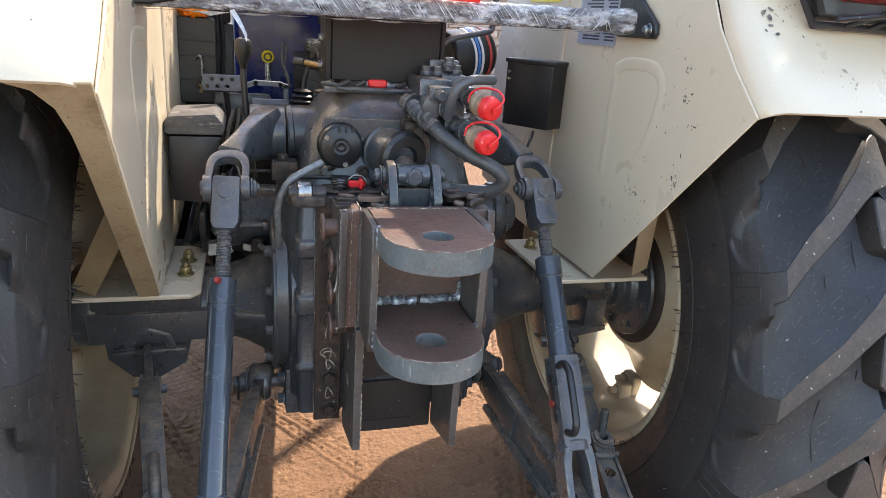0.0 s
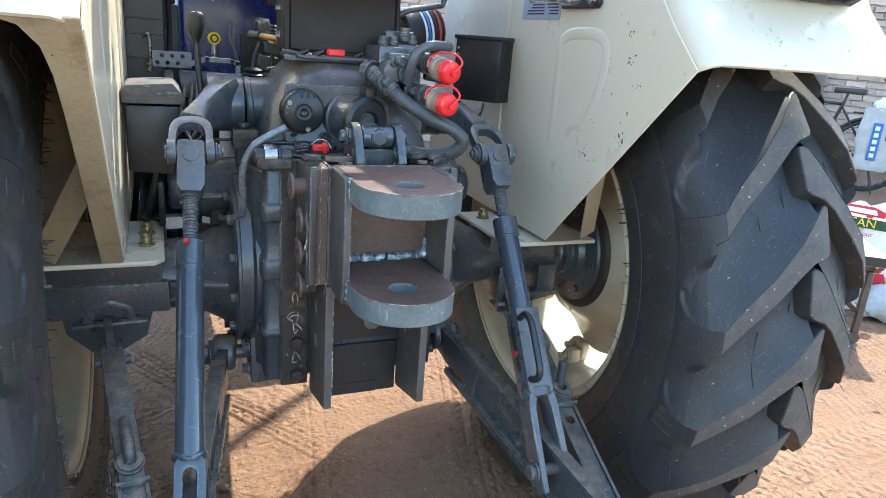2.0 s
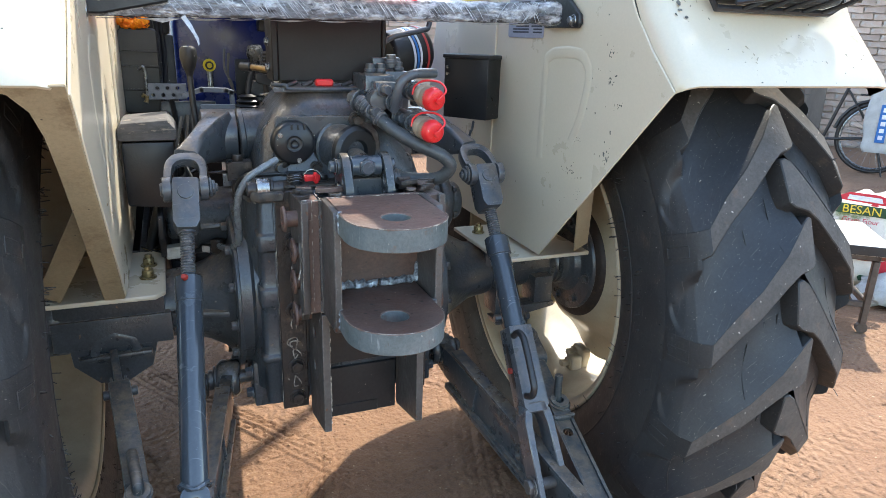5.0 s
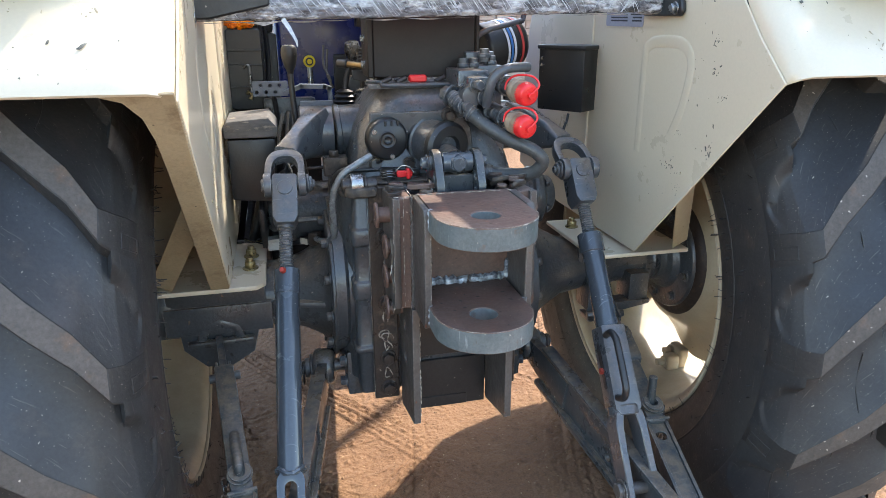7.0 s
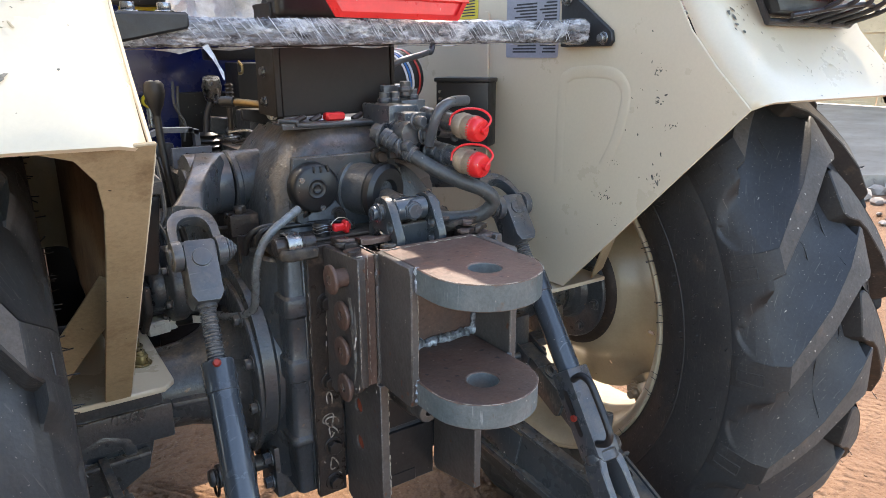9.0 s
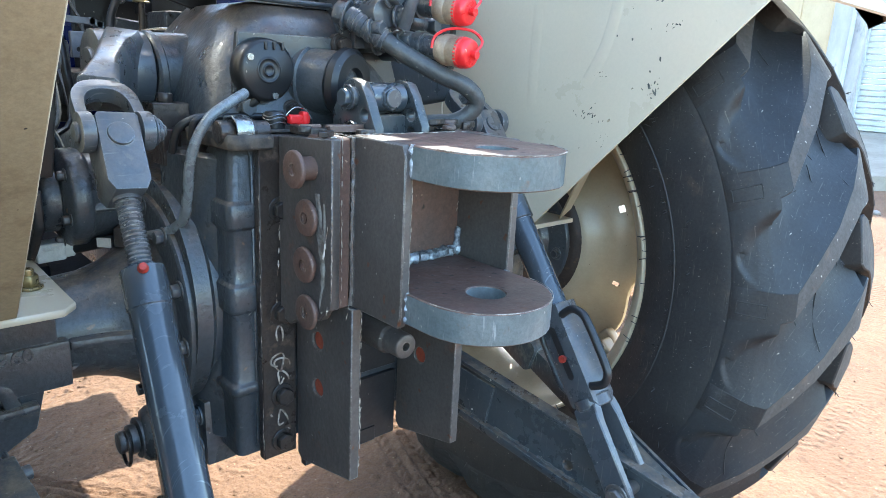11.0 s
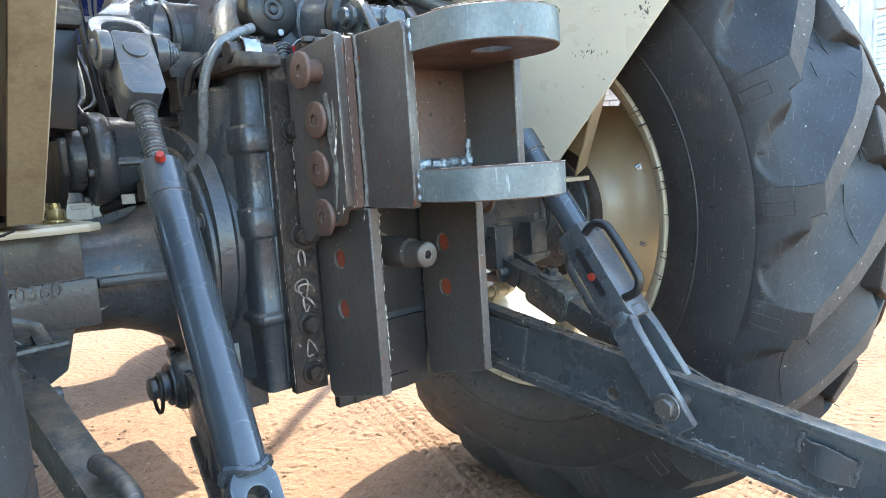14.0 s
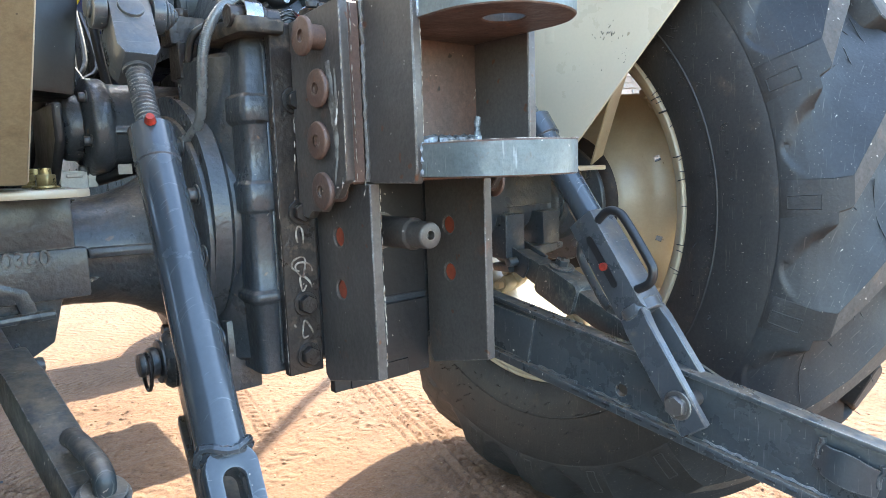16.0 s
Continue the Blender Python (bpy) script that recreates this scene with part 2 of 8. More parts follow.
# ---- mesh helpers ----
def finish(bm, bevel=0.0, sharp=38, segs=1):
    bmesh.ops.remove_doubles(bm, verts=bm.verts, dist=1e-5)
    bmesh.ops.recalc_face_normals(bm, faces=bm.faces)
    if bevel:
        es = [e for e in bm.edges if len(e.link_faces) == 2 and e.calc_face_angle(0) > radians(sharp)]
        bmesh.ops.bevel(bm, geom=es, offset=bevel, segments=segs, affect="EDGES", profile=0.6, clamp_overlap=True)
    for f in bm.faces:
        f.smooth = True
    for e in bm.edges:
        e.smooth = len(e.link_faces) == 2 and e.calc_face_angle(0) < radians(sharp)


def mesh_of(name, bm, mats):
    me = bpy.data.meshes.new(name)
    bm.to_mesh(me)
    bm.free()
    for m in mats if isinstance(mats, (list, tuple)) else [mats]:
        me.materials.append(m)
    return me


def part(name, bm, mats, parent=None, label="", bevel=0.0, sharp=38, segs=1):
    finish(bm, bevel, sharp, segs)
    ob = new(name, mesh_of(name, bm, mats))
    if parent:
        ob.parent = parent
    return tagged(ob, label)


def thing(name, label, category, at=(0, 0, 0), group="", kind=""):
    ob = new(name)
    ob.empty_display_size = 0.1
    ob.location = at
    return tagged(ob, label, category, group, kind)


def B():
    return bmesh.new()


def box(bm, lo, hi, m=None, mat=0):
    """A box from corner to corner, turned by the matrix m."""
    r = bmesh.ops.create_cube(bm, size=1)
    lo, hi = Vector(lo), Vector(hi)
    for v in r["verts"]:
        v.co = Vector([(lo[i] + hi[i]) / 2 + v.co[i] * (hi[i] - lo[i]) for i in range(3)])
        if m:
            v.co = m @ v.co
    for f in {f for v in r["verts"] for f in v.link_faces}:
        f.material_index = mat
    return r["verts"]


def rod(bm, a, b, r1, r2=None, seg=20, mat=0, caps=True):
    """A round bar from a to b."""
    a, b = Vector(a), Vector(b)
    d = b - a
    r = bmesh.ops.create_cone(bm, cap_ends=caps, segments=seg, radius1=r1, radius2=r1 if r2 is None else r2, depth=d.length)
    m = Matrix.Translation((a + b) / 2) @ d.to_track_quat("Z", "Y").to_matrix().to_4x4()
    for v in r["verts"]:
        v.co = m @ v.co
    for f in {f for v in r["verts"] for f in v.link_faces}:
        f.material_index = mat
    return r["verts"]


def hexbolt(bm, a, way, r=0.012, h=0.012, mat=0, washer=True):
    """A hexagon bolt head seated at a, with its washer."""
    a, way = Vector(a), Vector(way).normalized()
    if washer:
        rod(bm, a, a + way * h * 0.25, r * 1.35, seg=16, mat=mat)
    rod(bm, a + way * h * 0.2, a + way * h * 1.2, r, seg=6, mat=mat)


def ring_plate(bm, outer, inner, m, depth, mat=0):
    """A flat plate with one opening: outer and inner outlines with equally many points."""
    n = len(outer)
    rows = [[bm.verts.new(m @ Vector((u, v, w))) for u, v in ring] for ring, w in ((outer, 0), (outer, depth), (inner, depth), (inner, 0))]
    for i in range(4):
        a, b = rows[i], rows[(i + 1) % 4]
        for k in range(n):
            bm.faces.new((a[k], a[(k + 1) % n], b[(k + 1) % n], b[k])).material_index = mat


def loop_tube(bm, pts, r, seg=12, closed=False, mat=0, smooth=0):
    """A tube along points (Catmull-Rom smoothed); r may be a function of 0..1."""
    pts = [Vector(p) for p in pts]
    if smooth:
        out = []
        n = len(pts)
        for i in range(n if closed else n - 1):
            p0, p1, p2, p3 = (pts[(i + k) % n] if closed else pts[min(max(i + k, 0), n - 1)] for k in (-1, 0, 1, 2))
            for s in range(smooth):
                t = s / smooth
                out.append(0.5 * (2 * p1 + (p2 - p0) * t + (2 * p0 - 5 * p1 + 4 * p2 - p3) * t * t + (3 * p1 - p0 - 3 * p2 + p3) * t ** 3))
        if not closed:
            out.append(pts[-1])
        pts = out
    n = len(pts)
    rings, side = [], None
    for i, p in enumerate(pts):
        a, b = (pts[i - 1] if i or closed else p), (pts[(i + 1) % n] if i < n - 1 or closed else p)
        d = (b - a).normalized()
        if side is None:
            side = d.orthogonal().normalized()
        side = (side - d * side.dot(d)).normalized()
        up = d.cross(side)
        rr = r(i / max(1, n - 1)) if callable(r) else r
        rings.append([bm.verts.new(p + rr * (math.cos(2 * math.pi * k / seg) * side + math.sin(2 * math.pi * k / seg) * up)) for k in range(seg)])
    for i in range(n if closed else n - 1):
        a, b = rings[i], rings[(i + 1) % n]
        for k in range(seg):
            f = bm.faces.new((a[k], a[(k + 1) % seg], b[(k + 1) % seg], b[k]))
            f.material_index = mat
    if not closed:
        bm.faces.new(rings[0][::-1]).material_index = mat
        bm.faces.new(rings[-1]).material_index = mat


def prism(bm, poly, m, depth, mat=0, holes=()):
    """A flat plate: the outline poly (u, v) in the plane of matrix m (columns u, v, normal, origin), depth thick along the normal.
    holes: (u, v, r) round holes through it."""
    depth = Vector((0, 0, depth))
    if not holes:
        a = [bm.verts.new(m @ Vector((u, v, 0))) for u, v in poly]
        b = [bm.verts.new(m @ (Vector((u, v, 0)) + depth)) for u, v in poly]
        bm.faces.new(a[::-1]).material_index = mat
        bm.faces.new(b).material_index = mat
        for i in range(len(poly)):
            j = (i + 1) % len(poly)
            bm.faces.new((a[i], a[j], b[j], b[i])).material_index = mat
        return
    t = bmesh.new()
    edges = []
    for ring in [list(poly)] + [[(u + r * math.cos(k * math.pi / 12), v + r * math.sin(k * math.pi / 12)) for k in range(24)] for u, v, r in holes]:
        vs = [t.verts.new((u, v, 0)) for u, v in ring]
        edges += [t.edges.new((vs[i], vs[(i + 1) % len(vs)])) for i in range(len(vs))]
    bmesh.ops.triangle_fill(t, use_beauty=True, use_dissolve=False, edges=edges)
    r = bmesh.ops.extrude_face_region(t, geom=list(t.faces))
    for v in (g for g in r["geom"] if isinstance(g, bmesh.types.BMVert)):
        v.co += depth
    t.verts.index_update()
    vs = [bm.verts.new(m @ v.co) for v in t.verts]
    for f in t.faces:
        bm.faces.new([vs[v.index] for v in f.verts]).material_index = mat
    t.free()


def frame_of(origin, u, v):
    u, v = Vector(u).normalized(), Vector(v).normalized()
    w = u.cross(v)
    return Matrix(((u.x, v.x, w.x, origin[0]), (u.y, v.y, w.y, origin[1]), (u.z, v.z, w.z, origin[2]), (0, 0, 0, 1)))


YZ = frame_of((0, 0, 0), (0, 1, 0), (0, 0, 1))      # plates whose outline is (y, z), growing in +x
XZ = frame_of((0, 0, 0), (1, 0, 0), (0, 0, 1))      # outline (x, z), growing in -y
XY = frame_of((0, 0, 0), (1, 0, 0), (0, 1, 0))      # outline (x, y), growing up


def at_x(x):
    return Matrix.Translation((x, 0, 0)) @ YZ


def at_y(y):
    return Matrix.Translation((0, y, 0)) @ XZ


def at_z(z):
    return Matrix.Translation((0, 0, z)) @ XY


def lathe(bm, profile, origin, axis, seg=48, mat=0, closed=False, skip=None):
    """Turns the profile (along, radius) round the axis through origin."""
    axis = Vector(axis).normalized()
    side = axis.orthogonal().normalized()
    up = axis.cross(side)
    o = Vector(origin)
    rings = []
    for h, r in profile:
        rings.append([bm.verts.new(o + axis * h + r * (math.cos(2 * math.pi * k / seg) * side + math.sin(2 * math.pi * k / seg) * up)) for k in range(seg)])
    n = len(profile)
    for i in range(n if closed else n - 1):
        a, b = rings[i], rings[(i + 1) % n]
        for k in range(seg):
            if skip and skip(i, k):
                continue
            bm.faces.new((a[k], a[(k + 1) % seg], b[(k + 1) % seg], b[k])).material_index = mat


def rounded(w, h, r, n=5, cx=0.0, cy=0.0):
    """Outline of a rectangle with rounded corners."""
    out = []
    for sx, sy, a0 in ((1, 1, 0), (-1, 1, 90), (-1, -1, 180), (1, -1, 270)):
        for k in range(n + 1):
            a = radians(a0 + 90 * k / n)
            out.append((cx + sx * (w / 2 - r) + r * math.cos(a), cy + sy * (h / 2 - r) + r * math.sin(a)))
    return out


def mirror_x(bm):
    for v in bm.verts:
        v.co.x = -v.co.x
    bmesh.ops.reverse_faces(bm, faces=bm.faces)


# ---- ground ----
def ground_height(x, y):
    near = max(0.0, 1 - max(abs(x - 0.3) - 2.5, abs(y) - 2.5, 0) / 2)
    z = 0.012 * noise.noise((x * 1.3, y * 1.3, 0)) + 0.009 * noise.noise((x * 5, y * 5, 3)) * near
    if near > 0:
        z += near * (0.0030 * noise.noise((x * 19, y * 19, 5)) + 0.002 * abs(noise.noise((x * 37, y * 37, 6))) + 0.0016 * noise.noise((x * 70, y * 70, 2)))
        # tyre tracks running along the tractor
        for cx, w, lean, step in ((0.06, 0.22, 0.16, 0.038), (-0.36, 0.18, -0.35, 0.040), (0.42, 0.16, 0.32, 0.036), (-0.15, 0.14, 0.9, 0.036), (0.22, 0.14, -0.7, 0.036), (0.75, 0.20, 0.5, 0.04), (-0.05, 0.12, -1.6, 0.036), (1.05, 0.20, 0.1, 0.040)):
            u = x - cx - lean * y + 0.02 * noise.noise((y * 2, cx, 4))
            if abs(u) < w / 2:
                k = 1 - abs(u) / (w / 2)
                ph = (y + abs(u) * 0.6) / step
                lane, fade = w / 5, max(0.0, min(1.0, 0.75 + 1.6 * noise.noise((x * 2.2, y * 2.2, 9 + cx))))
                # narrow grooves along the track, and pressed bars across every other lane
                rut = max(0.0, 1 - abs((u / lane + 0.5) % 1 - 0.5) * lane / 0.0075)
                bar = max(0.0, 1 - abs(ph % 1 - 0.5) * step / 0.0085) if int(u / lane + 50) % 2 else 0.0
                z += near * min(1, k * 6) * fade * (0.003 - 0.0095 * max(rut, bar))
        # clods
        z += near * 0.022 * max(0.0, noise.noise((x * 42, y * 42, 8)) - 0.30) * max(0.0, 0.4 + noise.noise((x * 3, y * 3, 2)))
    return z - 0.004


bm = B()
def axis_cuts(lo, hi, fine, n_out, far):
    core = list(np.arange(lo, hi + 1e-6, fine))
    grow = [(far - hi) * (k / n_out) ** 3 for k in range(1, n_out + 1)]
    return [lo - g for g in grow[::-1]] + core + [hi + g for g in grow]
gx, gy = axis_cuts(-0.75, 1.25, 0.0045, 60, 900.0), axis_cuts(-0.95, 1.35, 0.0045, 60, 900.0)
verts = [(x, y, ground_height(x, y) if abs(x) < 30 and abs(y) < 30 else 0.0) for y in gy for x in gx]
nx = len(gx)
faces = [(j * nx + i, j * nx + i + 1, (j + 1) * nx + i + 1, (j + 1) * nx + i) for j in range(len(gy) - 1) for i in range(nx - 1)]
me = bpy.data.meshes.new("ground")
me.from_pydata(verts, [], faces)
me.polygons.foreach_set("use_smooth", [True] * len(faces))
SAND = material("sandy_earth", rgb(114, 83, 60), rgb(127, 96, 71), 0.95, 0.0, 2.2, (0.35, 0.65), rgb(98, 71, 51), 26, (0.54, 0.72), 0.8, 70, 0.010, rough_var=0.04, grain=0.3,
                specks=((55, 0.16, rgb(162, 136, 106), 0.3), (34, 0.11, rgb(84, 62, 46), 0.15), (120, 0.2, rgb(92, 66, 46), 0.35)))
# fine tread prints pressed into the earth: two families of broken lines
sn, sl = SAND.node_tree.nodes, SAND.node_tree.links.new
prev = sn["Principled BSDF"].inputs["Normal"].links[0].from_socket
for turn, sc, seed in ((0.35, 9.0, 1.0), (1.15, 11.0, 5.0), (-0.5, 8.0, 9.0)):
    tc, mp, wv, nz = (sn.new(k) for k in ("ShaderNodeTexCoord", "ShaderNodeMapping", "ShaderNodeTexWave", "ShaderNodeTexNoise"))
    mp.inputs["Rotation"].default_value = (0, 0, turn)
    sl(tc.outputs["Object"], mp.inputs[0])
    sl(mp.outputs[0], wv.inputs["Vector"])
    wv.inputs["Scale"].default_value, wv.inputs["Distortion"].default_value, wv.inputs["Detail"].default_value, wv.inputs["Detail Scale"].default_value = sc, 4.5, 4.0, 2.4
    mp2 = sn.new("ShaderNodeMapping")
    mp2.inputs["Rotation"].default_value = (0, 0, turn)
    mp2.inputs["Location"].default_value = (seed, seed, 0)
    mp2.inputs["Scale"].default_value = (0.8, 4.5, 1)
    sl(tc.outputs["Object"], mp2.inputs[0])
    sl(mp2.outputs[0], nz.inputs["Vector"])
    nz.inputs["Scale"].default_value, nz.inputs["Detail"].default_value = 1.4, 2.0
    rg, mu, bp = sn.new("ShaderNodeMapRange"), sn.new("ShaderNodeMath"), sn.new("ShaderNodeBump")
    rg.inputs[1].default_value, rg.inputs[2].default_value = 0.50, 0.58
    sl(nz.outputs[0], rg.inputs[0])
    mu.operation = "MULTIPLY"
    sl(rg.outputs[0], mu.inputs[0])
    sl(wv.outputs["Fac"], mu.inputs[1])
    bp.inputs["Strength"].default_value, bp.inputs["Distance"].default_value = 0.6, 0.006
    sl(mu.outputs[0], bp.inputs["Height"])
    sl(prev, bp.inputs["Normal"])
    prev = bp.outputs[0]
sl(prev, sn["Principled BSDF"].inputs["Normal"])
me.materials.append(SAND)
bm.free()
tagged(new("ground", me), "sandy brown earth yard marked with tyre tracks", "ground", kind="structure")

# ---- tractor ----
tractor = thing("tractor", "tractor seen from behind, grey castings, cream fenders, rusty welded drawbar bracket", "tractor")

AXLE = 0.66
CENTRE = material("dark_brown_centre", rgb(58, 44, 36), rgb(40, 34, 31), 0.6, 0.0, 12, (0.35, 0.65), rgb(92, 68, 50), 30, (0.58, 0.76), 0.5, 90, grain=0.25)


# -- rear wheels --
def wheel(sx, spin):
    def put(bm):
        if sx < 0:
            mirror_x(bm)
        return bm

    # rim barrel with its flanges
    bm = B()
    prof = [(0.524, 0.372), (0.522, 0.379), (0.528, 0.383), (0.536, 0.378), (0.540, 0.362), (0.566, 0.356), (0.60, 0.354), (0.63, 0.335), (0.75, 0.335),
            (0.78, 0.354), (0.815, 0.356), (0.84, 0.362), (0.846, 0.379), (0.852, 0.383), (0.858, 0.379), (0.854, 0.368), (0.842, 0.352),
            (0.782, 0.347), (0.752, 0.329), (0.628, 0.329), (0.598, 0.347), (0.542, 0.352), (0.530, 0.362)]
    lathe(bm, prof, (0, 0, AXLE), (1, 0, 0), 96, closed=True)
    wh = part("rear_wheel", put(bm), CREAM_RIM, tractor, "cream painted steel rim with a black agricultural tyre")
    # bright rolled edge of the rim
    bm = B()
    loop_tube(bm, [(0.521, 0.3785 * math.cos(a), AXLE + 0.3785 * math.sin(a)) for a in [2 * math.pi * k / 120 for k in range(120)]], 0.0048, 8, closed=True)
    part("rim_edge", put(bm), CREAM_RIM, wh)
    # dished disc with small holes, its edge clear of the barrel
    bm = B()
    prof = [(0.640, 0.075), (0.640, 0.14), (0.652, 0.165), (0.690, 0.195), (0.705, 0.213), (0.712, 0.227), (0.722, 0.25), (0.728, 0.285),
            (0.738, 0.285), (0.732, 0.248), (0.722, 0.225), (0.715, 0.211), (0.700, 0.192), (0.662, 0.16), (0.650, 0.14), (0.650, 0.075)]
    lathe(bm, prof, (0, 0, AXLE), (1, 0, 0), 96, closed=True, skip=lambda i, k: i in (4, 10) and k % 12 == 5)
    for v in bm.verts:
        q = Vector((v.co.y, v.co.z - AXLE))
        if q.length > 0.24:
            # lobes reach out to the clamps, with gaps between them
            k = 1 - 0.13 * (q.length - 0.24) / 0.045 * (0.5 + 0.5 * math.cos(4 * (math.atan2(q.y, -q.x) - radians(-110)))) ** 4
            v.co.y, v.co.z = q.x * k, AXLE + q.y * k
    part("wheel_disc", put(bm), CREAM_RIM, wh, "cream dished wheel disc")
    # clamp lugs that carry the barrel on the disc
    for k in range(8):
        m = Matrix.Translation((0, 0, AXLE)) @ Matrix.Rotation(radians(45 * k + spin), 4, "X")
        bm = B()
        prism(bm, [(-0.026, 0.270), (0.026, 0.270), (0.030, 0.290), (0.022, 0.331), (-0.022, 0.331), (-0.030, 0.290)], m @ at_x(0.698), 0.028)
        prism(bm, [(-0.004, 0.290), (0.026, 0.288), (0.028, 0.331), (-0.010, 0.331)], m @ at_x(0.664), 0.038)
        cl = part("rim_clamp", put(bm), CREAM_RIM, wh, bevel=0.009, segs=3)
        for y in (-0.022, 0.022):
            bm = B()
            hexbolt(bm, m @ Vector((0.698 if y < 0 else 0.664, y * 0.6, 0.290 if y < 0 else 0.306)), (-1, 0, 0), 0.011, 0.020)
            part("clamp_bolt", put(bm), CREAM_RIM, cl, bevel=0.001)
    # thin dark brown dish over the centre of the wheel
    bm = B()
    lathe(bm, [(0.632, 0.075), (0.632, 0.133), (0.640, 0.148), (0.652, 0.157), (0.655, 0.154), (0.638, 0.134), (0.637, 0.075)], (0, 0, AXLE), (1, 0, 0), 72, closed=True)
    part("wheel_centre", put(bm), CENTRE, wh, "dark brown wheel centre")
    # hub flange
    bm = B()
    lathe(bm, [(0.585, 0.0), (0.585, 0.058), (0.60, 0.060), (0.606, 0.075), (0.622, 0.082), (0.624, 0.128), (0.632, 0.132), (0.632, 0.0)], (0, 0, AXLE), (1, 0, 0), 40)
    for k in range(8):
        a = radians(45 * k + 10)
        hexbolt(bm, (0.624, 0.106 * math.cos(a), AXLE + 0.106 * math.sin(a)), (-1, 0, 0), 0.010, 0.010)
    part("hub", put(bm), CAST, wh, bevel=0.002)
    # tyre carcass
    half = [(0.530, 0.374), (0.512, 0.395), (0.500, 0.43), (0.4945, 0.48), (0.4950, 0.525), (0.4966, 0.549), (0.503, 0.566), (0.511, 0.583), (0.519, 0.597), (0.532, 0.608), (0.57, 0.625), (0.63, 0.641), (0.69, 0.647)]
    prof = half + [(1.38 - x, r) for x, r in half[-2::-1]]
    bm = B()
    lathe(bm, prof, (0, 0, AXLE), (1, 0, 0), 120)
    # thin moulded rings round the sidewall
    for r, x in ((0.449, 0.4962),):
        lathe(bm, [(x, r), (x - 0.0010, r + 0.0015), (x - 0.0010, r + 0.003), (x, r + 0.0045)], (0, 0, AXLE), (1, 0, 0), 120)
    part("tyre", put(bm), RUBBER, wh, "black rubber tractor tyre, dusty")
    # chevron lugs, one row from each shoulder
    n = 20
    path = [  # carcass x, r; outer x, r; angle along the lug; base below, face below, face above, in degrees
        (0.5090, 0.530, 0.5010, 0.537, 0.0, 5.6, 5.2, 1.2), (0.5010, 0.546, 0.4964, 0.5495, 0.0, 5.6, 5.1, 1.1), (0.505, 0.566, 0.4980, 0.569, 0.0, 5.5, 4.9, 1.0),
        (0.511, 0.583, 0.5025, 0.592, 0.0, 5.3, 4.6, 0.9), (0.519, 0.597, 0.5105, 0.618, 0.0, 5.0, 4.2, 0.7), (0.531, 0.609, 0.524, 0.640, 0.2, 4.5, 3.5, 0.7), (0.56, 0.622, 0.556, 0.658, 3.2, 3.2, 2.1, 2.1),
        (0.60, 0.634, 0.600, 0.671, 6.9, 3.0, 2.1, 2.2), (0.65, 0.643, 0.65, 0.681, 11.4, 3.0, 2.3, 2.5), (0.674, 0.6465, 0.674, 0.684, 13.4, 3.3, 2.7, 3.2),
        (0.690, 0.647, 0.689, 0.685, 14.4, 3.9, 3.3, 3.8), (0.704, 0.647, 0.702, 0.684, 15.0, 4.1, 3.5, 4.0), (0.714, 0.6465, 0.711, 0.682, 15.2, 3.6, 2.9, 3.5)]

    def spot(x, r, t, other):
        t = radians(t)
        return (1.38 - x if other else x, -r * math.cos(t), r * math.sin(t))

    def make_lug(other):
        bm = B()
        rows = []
        for cx, cr, ox, orr, a, wb, lo, hi in path:
            rows.append([bm.verts.new(spot(x, r, a + w, other)) for x, r, w in
                         ((cx + 0.003, cr - 0.010, -wb), (ox, orr, -lo), (ox, orr, hi), (cx + 0.003, cr - 0.010, hi + 1.0))])
        for i, (p, q) in enumerate(zip(rows, rows[1:])):
            for k in range(3):
                bm.faces.new((p[k], p[k + 1], q[k + 1], q[k])).material_index = 1 if (k == 1 and i >= 5) else 0
        bm.faces.new(rows[0][::-1])
        bm.faces.new(rows[-1])
        put(bm)
        finish(bm, 0.0018, 25)
        return mesh_of("lug", bm, [RUBBER, TREAD])

    def make_pad(other):
        """The smooth scoop above a lug, rising to the lug's face, with a rounded end cut into the shoulder."""
        bm = B()
        cuts, along, last = [], 0.0, None
        for i, (p, q) in enumerate(zip(path[:10], path[1:11])):
            steps = 7 if i < 5 else 3
            for f in range(steps):
                cx, cr, ox, orr, a, wb, lo, hi = (u + (v - u) * f / steps for u, v in zip(p, q))
                along += 0 if last is None else math.hypot(ox - last[0], orr - last[1])
                last = ox, orr
                cuts.append((cx, cr, ox, orr, a + hi - 0.05, a + 360 / n - lo + 0.3, along))
        grid = []
        for cx, cr, ox, orr, low, top, s in cuts:
            row = []
            for k in range(25):
                v = k / 24
                rise = max(0.0, 1 - v / 0.72) ** 1.9
                # outside the rounded end the shoulder stays whole
                e = math.hypot(max(0.0, (0.092 - s) / 0.072), (v - 0.42) / 0.46 if s < 0.092 else 0.0)
                edge = min(1.0, max(0.0, (e - 0.86) / 0.16))
                if v > 0.42:
                    edge = min(1.0, max(0.0, (e - 0.60) / 0.42))
                rise = max(rise, edge * edge * (3 - 2 * edge))
                row.append(bm.verts.new(spot(cx + (ox - cx) * rise, cr + 0.0015 + (orr - cr - 0.0015) * rise, low + v * (top - low), other)))
            grid.append(row)
        for p, q in zip(grid, grid[1:]):
            for k in range(24):
                bm.faces.new((p[k], p[k + 1], q[k + 1], q[k]))
        put(bm)
        finish(bm, 0, 32)
        return mesh_of("tread_hollow", bm, [HOLLOW])

